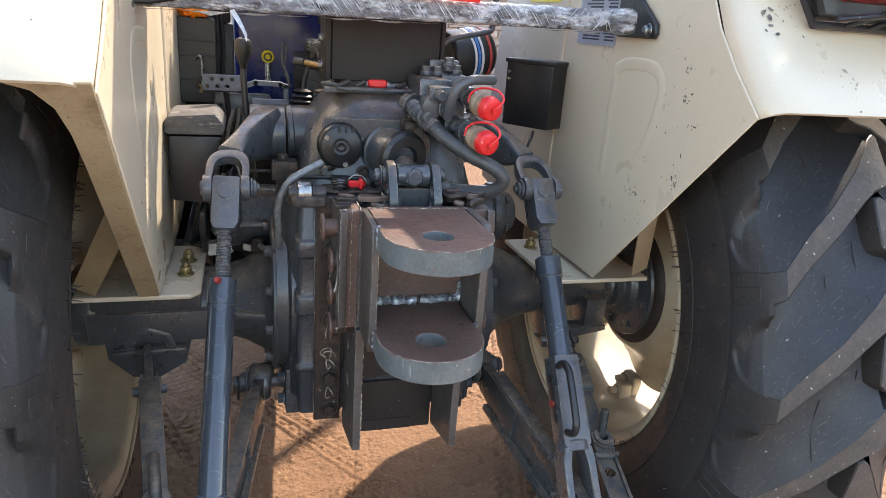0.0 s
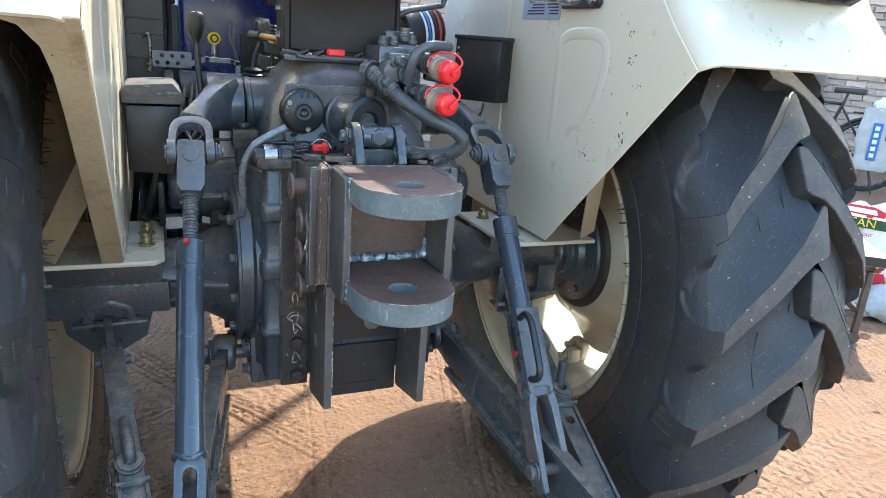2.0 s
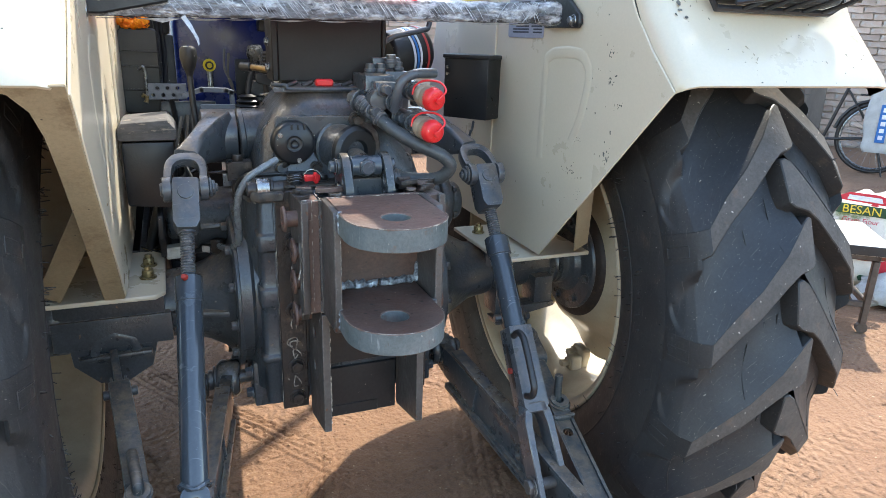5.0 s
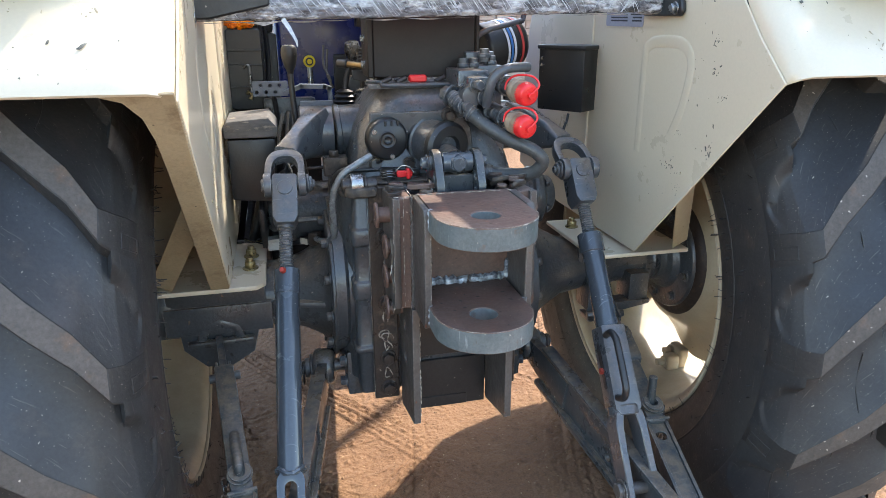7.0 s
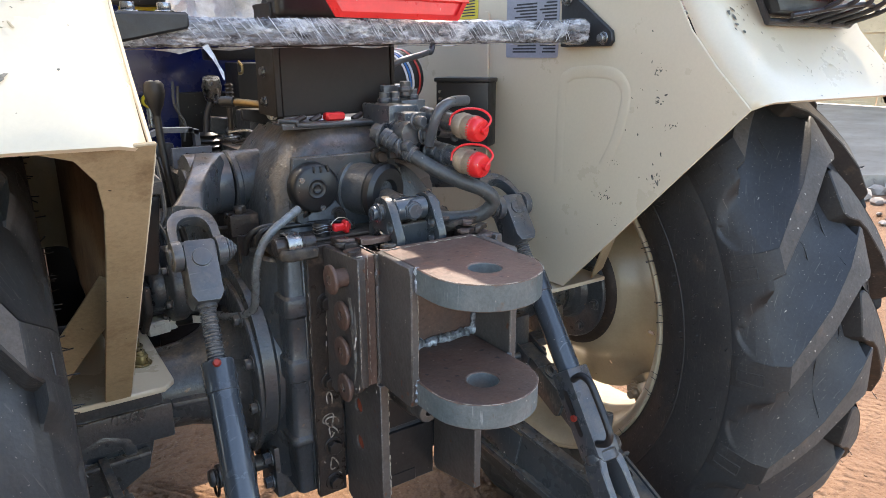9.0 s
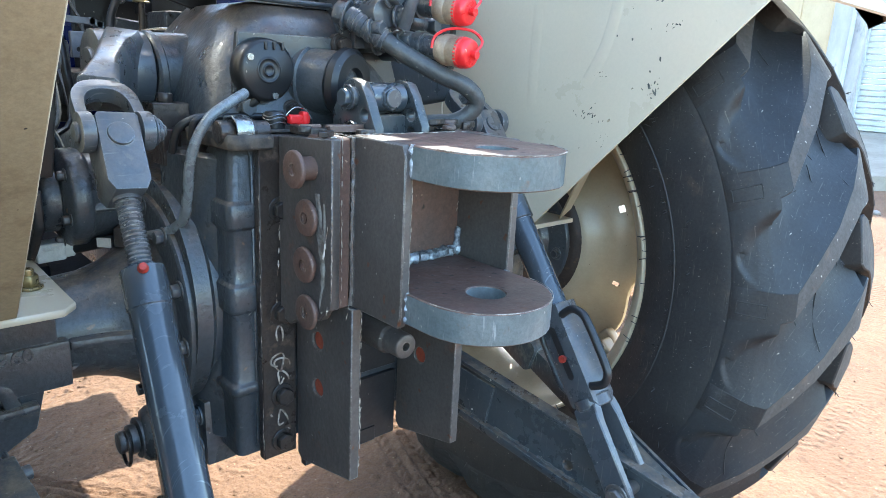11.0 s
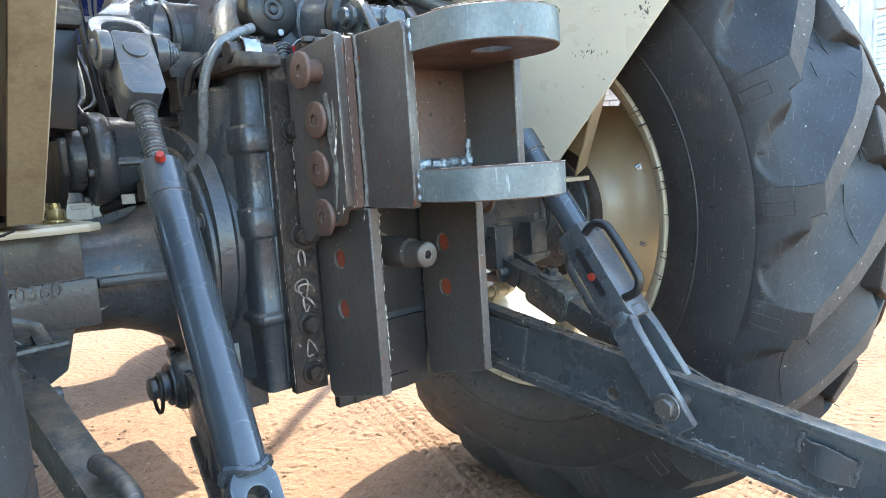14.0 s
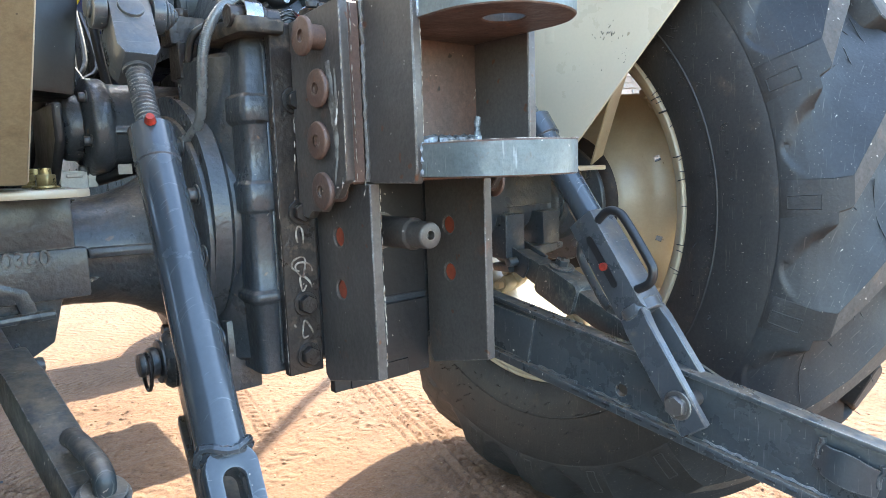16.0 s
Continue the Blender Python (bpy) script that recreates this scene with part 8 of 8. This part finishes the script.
for k in range(26):
    bm = B()
    prism(bm, [(0.02, 0.10 * k), (-0.012, 0.10 * k + 0.02), (-0.012, 0.10 * k + 0.07), (0.02, 0.10 * k + 0.098), (0.03, 0.10 * k + 0.098), (0.03, 0.10 * k)], frame_of((0, -1.5, 0.0), (1, 0, 0), (0, 0, 1)), -3.06)
    part("slat", bm, SHUT, shutter)
for y in (-1.56, 1.58):
    bm = B()
    box(bm, (-0.05, y - 0.04, 0), (0.02, y + 0.04, 2.62))
    part("guide_rail", bm, SHUT, shutter, bevel=0.003)
bm = B()
loop_tube(bm, [(FX - 0.16, 3.30, 0.3), (FX - 0.16, 3.30, 2.0), (FX - 0.16, 3.30, 3.6)], 0.035, 10)
finish(bm)
tagged(new("drain_pipe", mesh_of("drain_pipe", bm, SHUT)), "white drain pipe down the pier", "pipe")

# low steel bench with a stone top
BENCH_O = Vector((2.47, 0.40, 0))
A, Bd = Vector((-0.8, 0.6, 0)), Vector((0.6, 0.8, 0))
STEEL = material("worn_steel_tube", rgb(92, 84, 78), rgb(70, 62, 58), 0.5, 0.6, 20, (0.4, 0.7), rgb(120, 84, 62), 50, (0.6, 0.75), 0.2, 120)
bench = thing("bench", "low steel-framed bench with a thick pale slab top", "bench", BENCH_O)
def bench_box(name, u0, u1, v0, v1, z0, z1, mat, label=""):
    bm = B()
    ps = [A * u + Bd * v for u, v in ((u0, v0), (u1, v0), (u1, v1), (u0, v1))]
    lo = [bm.verts.new(p + Vector((0, 0, z0))) for p in ps]
    hi = [bm.verts.new(p + Vector((0, 0, z1))) for p in ps]
    bm.faces.new(lo[::-1]); bm.faces.new(hi)
    for i in range(4):
        bm.faces.new((lo[i], lo[(i + 1) % 4], hi[(i + 1) % 4], hi[i]))
    return part(name, bm, mat, bench, label, bevel=0.004)
bench_box("slab_top", -0.03, 0.95, -0.03, 0.42, 0.365, 0.410, material("pale_stone", rgb(206, 200, 190), rgb(184, 176, 166), 0.6, 0.0, 8, (0.35, 0.65), bump=0.1))
bench_box("slab_edge", -0.032, 0.952, -0.032, -0.0302, 0.367, 0.408, DARK)
for u, v in ((0, 0), (0.89, 0), (0, 0.36), (0.89, 0.36)):
    leg = bench_box("leg", u, u + 0.028, v, v + 0.028, 0.04, 0.335, STEEL)
    bm = B()
    c = A * (u + 0.014) + Bd * (v + 0.014)
    rod(bm, c + Bd * -0.012 + Vector((0, 0, 0.024)), c + Bd * 0.012 + Vector((0, 0, 0.024)), 0.024, seg=18)
    rod(bm, c + Vector((0, 0, 0.02)), c + Vector((0, 0, 0.045)), 0.012, seg=10)
    part("castor", bm, STEEL, leg)
for u0, u1, v0, v1, z in ((0, 0.918, 0, 0.028, 0.337), (0, 0.918, 0.36, 0.388, 0.337), (0, 0.028, 0, 0.388, 0.3365), (0.89, 0.918, 0, 0.388, 0.3365), (0.028, 0.89, 0.004, 0.024, 0.12), (0.004, 0.024, 0.028, 0.36, 0.12)):
    bench_box("rail", u0, u1, v0, v1, z, z + 0.0275, STEEL)

# sacks beside the bench
WOVEN = material("woven_white_sack", rgb(178, 176, 172), rgb(156, 154, 150), 0.6, 0.0, 9, (0.35, 0.65), rgb(150, 140, 128), 30, (0.62, 0.78), 0.3, 220, coat=0.1)
BAGP = material("printed_flour_bag", rgb(222, 216, 204), rgb(206, 198, 182), 0.4, 0.0, 9, (0.35, 0.65), rgb(120, 130, 80), 5, (0.55, 0.62), 0.25, 60, coat=0.2)
def sack(name, label, c, w, d, h, mat, seed, facing, lean=0.0, boxy=0.75, neck=0.16, square=False):
    """A filled sack standing on the ground, with gathered top."""
    ob = thing(name, label, "sack", c)
    bm = B()
    bmesh.ops.create_grid(bm, x_segments=1, y_segments=1, size=0.0001)
    bm.clear()
    n, rings = 40, []
    for j in range(26):
        t = j / 25
        k = (1 - (2 * t - 0.85) ** 4 * 0.42) * (1 if t < 0.85 else max(neck, 1 - (t - 0.85) * 5.2)) * (0.55 + 0.45 * min(1, t * 8))
        if square:
            k = (0.94 + 0.06 * math.sin(t * 9 + seed)) * (0.80 + 0.20 * min(1, t * 14)) * (1 if t < 0.94 else 0.97)
        ring = []
        for i in range(n):
            a = 2 * math.pi * i / n
            s = 1 + 0.05 * noise.noise((math.cos(a) * 2 + seed, math.sin(a) * 2, t * 4)) + 0.03 * noise.noise((math.cos(a) * 6 + seed, math.sin(a) * 6, t * 12))
            sc = abs(math.cos(a)) ** boxy * math.copysign(1, math.cos(a))
            ss = abs(math.sin(a)) ** boxy * math.copysign(1, math.sin(a))
            p = facing[0] * (w / 2 * k * s * sc) + facing[1] * (d / 2 * k * s * ss) + Vector((0, 0, h * t))
            ring.append(bm.verts.new(p + facing[0] * lean * t))
        rings.append(ring)
    for p, q in zip(rings, rings[1:]):
        for i in range(n):
            bm.faces.new((p[i], p[(i + 1) % n], q[(i + 1) % n], q[i]))
    bm.faces.new(rings[0][::-1])
    bm.faces.new(rings[-1])
    part("bag", bm, mat, ob, sharp=70)
    return ob


RT = Vector((0.574, -0.819, 0))
AW = Vector((0.819, 0.574, 0))
flour = sack("flour_sack", "printed white gram flour bag standing beside the bench", (2.965, 0.885, 0), 0.46, 0.28, 0.52, BAGP, 2.0, (RT, AW))
big_sack = sack("woven_sack", "large white woven plastic sack, half slumped", (3.22, 0.86, 0), 0.52, 0.4, 0.50, WOVEN, 5.0, (RT, AW), -0.05)
crumple("slumped_sack", "slumped white woven sack with dark print", (3.0, 0.64, 0.055), (0.22, 0.14, 0.09), WOVEN, 12, "sack")


def text_on(parent, body, size, at, mat, turn=0.0, right=RT, up=Vector((0, 0, 1))):
    cu = bpy.data.curves.new("lettering", "FONT")
    cu.body, cu.size, cu.align_x, cu.align_y, cu.extrude = body, size, "CENTER", "CENTER", 0.0008
    ob = new("lettering", cu)
    ob.parent = parent
    n = right.cross(up)
    m = Matrix(((right.x, up.x, n.x, at[0]), (right.y, up.y, n.y, at[1]), (right.z, up.z, n.z, at[2]), (0, 0, 0, 1)))
    ob.matrix_basis = m @ Matrix.Rotation(turn, 4, "Z")
    cu.materials.append(mat)
    return ob


def patch(parent, name, uv, mat, dist, right=RT, away=AW, depth=0.002):
    bm = B()
    m = frame_of(-away * dist, right, (0, 0, 1))
    prism(bm, uv, m, depth)
    return part(name, bm, mat, parent, bevel=0.0008)


P_RED, P_GREEN, P_YEL = material("print_red", rgb(190, 34, 52), None, 0.4), material("print_green", rgb(30, 70, 44), None, 0.4), material("print_yellow", rgb(214, 190, 60), None, 0.4)
P_BLUE = material("print_blue", rgb(28, 96, 160), None, 0.4)
dist = 0.142
patch(flour, "red_band", [(-0.10, 0.480), (0.11, 0.472), (0.12, 0.50), (0.06, 0.522), (-0.07, 0.522), (-0.11, 0.50)], P_RED, dist - 0.004)
patch(flour, "brand_shape", [(-0.075, 0.487), (0.08, 0.483), (0.07, 0.508), (-0.07, 0.510)], FILM, dist - 0.001)
patch(flour, "name_band", [(-0.14, 0.415), (0.13, 0.412), (0.13, 0.462), (-0.14, 0.465)], P_GREEN, dist)
text_on(flour, "BESAN", 0.058, -AW * (dist + 0.003) + Vector((-0.005, 0, 0.438)) * 1.0, P_YEL)
text_on(flour, "Gram Flour", 0.034, -AW * (dist + 0.004) + Vector((0, 0, 0.385)), P_RED)
text_on(flour, "GRADE - 1", 0.024, -AW * (dist + 0.004) + Vector((0, 0, 0.352)), P_RED)
patch(flour, "bowl_picture", [(0.13 * math.cos(a) + 0.04, 0.235 + 0.05 * math.sin(a)) for a in [radians(18 * k) for k in range(20)]], material("print_brown", rgb(120, 60, 40), None, 0.4), dist + 0.001)
patch(flour, "bowl_filling", [(0.115 * math.cos(a) + 0.04, 0.243 + 0.036 * math.sin(a)) for a in [radians(18 * k) for k in range(20)]], material("print_orange", rgb(214, 130, 66), rgb(226, 180, 70), 0.4, 0.0, 40, (0.4, 0.6)), dist + 0.0035)
patch(flour, "red_corner", [(0.10, 0.10), (0.19, 0.14), (0.17, 0.20), (0.10, 0.19)], P_RED, dist - 0.003)
rs = random.Random(4)
for k in range(22):
    u, v = rs.uniform(-0.17, 0.17), rs.uniform(0.06, 0.50)
    if abs(v - 0.40) < 0.06 and abs(u) < 0.15:
        continue
    w_, h_ = rs.uniform(0.012, 0.04), rs.uniform(0.008, 0.022)
    patch(flour, "print_mark", [(u + w_ * math.cos(a) * rs.uniform(0.6, 1), v + h_ * math.sin(a) * rs.uniform(0.6, 1)) for a in [radians(60 * q) for q in range(6)]], rs.choice((P_RED, P_GREEN, P_YEL, FILM, FILM)), dist - 0.012 + 0.008 * (1 - abs(u) / 0.17))
for k in range(4):
    patch(big_sack, "print_bar", [(-0.20, 0.30 - 0.05 * k), (-0.02 + 0.03 * (k % 2), 0.30 - 0.05 * k), (-0.02 + 0.03 * (k % 2), 0.322 - 0.05 * k), (-0.20, 0.322 - 0.05 * k)], material("print_grey", rgb(120, 118, 116), None, 0.6) if k == 0 else bpy.data.materials["print_grey"], 0.212)

# bicycle by the wall
BIKE = Vector((6.2, 3.10, 0)) + Vector((-0.57, 0.82, 0)) * 0.10
bike = thing("bicycle", "old black roadster bicycle on its stand by the wall", "bicycle", BIKE)
FW = Vector((-0.57, 0.82, 0))
BN = Vector((-0.82, -0.57, 0))
Z = Vector((0, 0, 1))
BLACK = material("worn_black_enamel", rgb(34, 33, 33), rgb(62, 54, 48), 0.45, 0.2, 20, (0.4, 0.7), bump=0.1)
def bike_wheel(c):
    bm = B()
    loop_tube(bm, [c + FW * 0.335 * math.cos(a) + Z * 0.335 * math.sin(a) for a in [2 * math.pi * k / 48 for k in range(48)]], 0.019, 10, closed=True)
    w = part("wheel", bm, BLACK, bike)
    bm = B()
    loop_tube(bm, [c + FW * 0.308 * math.cos(a) + Z * 0.308 * math.sin(a) for a in [2 * math.pi * k / 48 for k in range(48)]], 0.012, 8, closed=True)
    part("rim", bm, CHROME, w)
    bm = B()
    for k in range(28):
        a = 2 * math.pi * k / 28
        rod(bm, c + BN * 0.02 * (1 if k % 2 else -1) + FW * 0.02 * math.cos(a + 0.6) + Z * 0.02 * math.sin(a + 0.6), c + FW * 0.30 * math.cos(a) + Z * 0.30 * math.sin(a), 0.0015, seg=4)
    part("spokes", bm, CHROME, w)
    bm = B()
    rod(bm, c - BN * 0.05, c + BN * 0.05, 0.02, seg=12)
    part("hub", bm, CHROME, w)
rear, front = Z * 0.354, FW * 1.10 + Z * 0.354
bike_wheel(rear)
bike_wheel(front)
bb, st_t, hd_t, hd_b = FW * 0.46 + Z * 0.30, FW * 0.30 + Z * 0.86, FW * 0.88 + Z * 0.88, FW * 0.93 + Z * 0.70
for nm, a, b, r in (("seat_tube", bb, st_t, 0.016), ("top_tube", FW * 0.31 + Z * 0.83, FW * 0.885 + Z * 0.84, 0.015), ("down_tube", bb, hd_b, 0.016), ("head_tube", hd_b, hd_t, 0.019),
                    ("chain_stay", rear + BN * 0.05, bb + BN * 0.03, 0.010), ("chain_stay", rear - BN * 0.05, bb - BN * 0.03, 0.010), ("seat_stay", rear + BN * 0.05, FW * 0.31 + Z * 0.80 + BN * 0.02, 0.009),
                    ("seat_stay", rear - BN * 0.05, FW * 0.31 + Z * 0.80 - BN * 0.02, 0.009), ("fork", hd_b + BN * 0.04, front + BN * 0.05, 0.011), ("fork", hd_b - BN * 0.04, front - BN * 0.05, 0.011),
                    ("seat_post", st_t, FW * 0.285 + Z * 0.93, 0.012), ("stem", hd_t, FW * 0.865 + Z * 1.0, 0.012), ("crank", bb + BN * 0.06, bb + BN * 0.06 - Z * 0.16 + FW * 0.05, 0.009), ("stand", rear + BN * 0.06, BN * 0.14 - FW * 0.12, 0.008), ("stand", rear - BN * 0.06, -BN * 0.14 - FW * 0.12, 0.008)):
    bm = B()
    rod(bm, a, b, r, seg=10)
    part(nm, bm, BLACK, bike)
bm = B()
prism(bm, [(-0.13, -0.10), (-0.15, 0.0), (-0.13, 0.10), (-0.02, 0.06), (0.13, 0.02), (0.15, 0.0), (0.13, -0.02), (-0.02, -0.06)], frame_of(FW * 0.27 + Z * 0.93, FW, -BN), 0.055 if frame_of((0, 0, 0), FW, -BN).col[2].z > 0 else -0.055)
part("saddle", bm, PLASTIC, bike, "black sprung saddle", bevel=0.012, segs=2)
bm = B()
loop_tube(bm, [rear + FW * 0.372 * math.cos(a) + Z * 0.372 * math.sin(a) for a in [radians(10 + 17 * k) for k in range(11)]], 0.018, 6)
part("mudguard", bm, BLACK, bike)
bm = B()
for s in (-0.06, 0.06):
    rod(bm, BN * s + Z * 0.76 + FW * 0.20, BN * s + Z * 0.76 - FW * 0.32, 0.006, seg=8)
for k in range(5):
    rod(bm, BN * -0.06 + Z * 0.76 + FW * (0.15 - 0.11 * k), BN * 0.06 + Z * 0.76 + FW * (0.15 - 0.11 * k), 0.005, seg=8)
rod(bm, rear + BN * 0.06, BN * 0.06 + Z * 0.76 - FW * 0.26, 0.005, seg=8)
rod(bm, rear - BN * 0.06, BN * -0.06 + Z * 0.76 - FW * 0.26, 0.005, seg=8)
part("carrier", bm, BLACK, bike)
bm = B()
loop_tube(bm, [FW * 0.70 + BN * 0.26 + Z * 1.0, FW * 0.82 + BN * 0.24 + Z * 1.03, FW * 0.87 + Z * 1.02, FW * 0.82 - BN * 0.24 + Z * 1.03, FW * 0.70 - BN * 0.26 + Z * 1.0], 0.011, 8, smooth=5)
part("handlebar", bm, CHROME, bike)
# shopping sack hung on the carrier
c = BIKE + BN * 0.13 - FW * 0.05 + Z * 0.23
bag = sack("hanging_bag", "white plastic sack with blue print hanging on the bicycle carrier", c, 0.35, 0.09, 0.60, WOVEN, 9.0, (-FW, -BN), boxy=0.3, square=True)
patch(bag, "blue_print", [(-0.05, 0.10), (0.03, 0.10), (0.03, 0.46), (-0.05, 0.46)], P_BLUE, 0.055, -FW, -BN)
for k in range(5):
    patch(bag, "letter_bar", [(-0.03, 0.13 + 0.065 * k), (0.01, 0.13 + 0.065 * k), (0.01, 0.17 + 0.065 * k), (-0.03, 0.17 + 0.065 * k)], FILM, 0.0575, -FW, -BN)
patch(bag, "maker_bar", [(0.07, 0.30), (0.095, 0.30), (0.095, 0.40), (0.07, 0.40)], INK, 0.0555, -FW, -BN)
crumple("plastic_bag", "knotted white plastic bag on the bicycle carrier", BIKE + Z * 0.84 + BN * 0.08 - FW * 0.05, (0.10, 0.08, 0.08), FILM, 21, "plastic bag")
# leaning boards behind the bicycle
for k in range(3):
    bm = B()
    o = W0 + WT * (1.25 + 0.30 * k) + WN * 0.35
    prism(bm, [(-0.12, 0), (0.12, 0), (0.12, 1.1), (-0.12, 1.1)], frame_of(o, WT, (Z * 1.0 - WN * 0.22)), 0.02)
    finish(bm, 0.003)
    tagged(new("wooden_board", mesh_of("wooden_board", bm, material("grey_board", rgb(112, 98, 86), rgb(88, 76, 66), 0.85, 0.0, 5, (0.35, 0.65), bump=0.3, stretch=(1, 1, 0.15)) if k == 0 else bpy.data.materials["grey_board"])), "grey weathered board leaning on the wall", "board", "boards on the wall")

# litter at the edge of the concrete
crumple("polythene_bundle", "dusty blue polythene bundle lying on the earth", (5.32, 1.0, 0.08), (0.27, 0.18, 0.11), material("dusty_blue_polythene", rgb(40, 46, 74), rgb(74, 72, 80), 0.5, 0.0, 5, (0.35, 0.65), rgb(150, 130, 110), 20, (0.6, 0.75), 0.4, 30), 31, "bundle")
STONE = material("broken_concrete", rgb(170, 160, 148), rgb(140, 128, 116), 0.9, 0.0, 8, (0.35, 0.65), bump=0.5, bump_scale=40)
for k in range(42):
    x, y = 5.6 + random.gauss(0, 0.5), 1.0 + random.gauss(0, 0.35)
    if k < 9:
        x, y = 5.9 + random.uniform(-0.4, 0.7), 1.75 - random.uniform(0.0, 0.35)
    s = random.uniform(0.012, 0.035) if k >= 9 else random.uniform(0.05, 0.12)
    bm = B()
    bmesh.ops.create_icosphere(bm, subdivisions=2, radius=1)
    for v in bm.verts:
        v.co = Vector((v.co.x * 1.3, v.co.y, v.co.z * 0.7)) * s * (1 + 0.35 * noise.noise(v.co * 1.5 + Vector((k, 0, 0))))
        v.co += Vector((x, y, s * 0.35))
    finish(bm, sharp=30)
    tagged(new("stone", mesh_of("stone", bm, STONE)), "lump of broken concrete on the earth", "stone", "stones by the concrete edge")
# pebbles and straw around the tractor
me_p = []
for k in range(5):
    bm = B()
    bmesh.ops.create_icosphere(bm, subdivisions=1, radius=1)
    for v in bm.verts:
        v.co *= 1 + 0.4 * noise.noise(v.co * 1.3 + Vector((k * 7, 0, 0)))
        v.co.z *= 0.6
    finish(bm, sharp=40)
    me_p.append(bm.verts[:] and mesh_of("pebble", bm, SAND))
vs, fs = [], []
for k in range(6000):
    x, y = random.uniform(-1.0, 2.4), random.uniform(-1.0, 2.0)
    s = 0.0012 + 0.005 * random.random() ** 6
    src = me_p[k % 5]
    a = random.uniform(0, 6.3)
    base = len(vs)
    z = ground_height(x, y)
    for v in src.vertices:
        vs.append((x + s * (v.co.x * math.cos(a) - v.co.y * math.sin(a)), y + s * (v.co.x * math.sin(a) + v.co.y * math.cos(a)), z + s * (v.co.z + 0.2)))
    for p in src.polygons:
        fs.append([base + i for i in p.vertices])
me = bpy.data.meshes.new("gravel")
me.from_pydata(vs, [], fs)
me.materials.append(material("earth_crumbs", rgb(132, 101, 75), rgb(104, 78, 58), 0.95, 0.0, 90, (0.4, 0.6)))
tagged(new("gravel", me), "crumbs of earth and fine gravel", "gravel", kind="stuff")

# thin pole added unseen beyond the tractor, to cast the shadow strip under it
bm = B()
loop_tube(bm, [(2.02, 2.28, -0.05), (2.025, 2.285, 1.0), (2.018, 2.28, 2.2), (2.02, 2.275, 3.4)], lambda t: 0.030 - 0.006 * t, 14, smooth=3)
finish(bm)
tagged(new("wooden_pole", mesh_of("wooden_pole", bm, bpy.data.materials["grey_board"])), "slender grey pole added out of sight to cast a strip of shadow", "pole")

# ---- bricks, laid last ----
def brick_mesh(w, h, d, seed):
    bm = B()
    box(bm, (-w / 2, -d / 2, -h / 2), (w / 2, d / 2, h / 2))
    bmesh.ops.subdivide_edges(bm, edges=bm.edges, cuts=1, use_grid_fill=True)
    for v in bm.verts:
        v.co += Vector((noise.noise(v.co * 30 + Vector((seed, 0, 0))), noise.noise(v.co * 30 + Vector((0, seed, 0))), noise.noise(v.co * 30 + Vector((0, 0, seed))))) * 0.011
    finish(bm, sharp=40)
    return mesh_of("brick", bm, BRICK)
kinds = [brick_mesh(0.215, 0.066, 0.03, 3.1 * k) for k in range(5)]
def lay(parent, o, along, out, s0, s1, z0, z1):
    rot = Matrix(((along.x, -out.x, 0, 0), (along.y, -out.y, 0, 0), (0, 0, 1, 0), (0, 0, 0, 1)))
    r = 0
    z = z0
    while z < z1:
        s = s0 + (0.115 if r % 2 else 0)
        while s < s1:
            ob = new("brick", random.choice(kinds))
            ob.parent = parent
            p = o + along * (s + random.uniform(-0.004, 0.004)) + out * random.uniform(0.0, 0.006) + Vector((0, 0, z + random.uniform(-0.003, 0.003)))
            ob.matrix_basis = Matrix.Translation(p) @ rot @ Matrix.Rotation(random.gauss(0, 0.012), 4, "Y")
            s += 0.23
        z += 0.079
        r += 1
lay(wall, W0, WT, WN, 0.12, 2.05, 0.05, 2.65)
lay(wn_, Vector((0, 5.995, 0)), Vector((1, 0, 0)), Vector((0, -1, 0)), 0.6, 3.2, 0.75, 1.7)
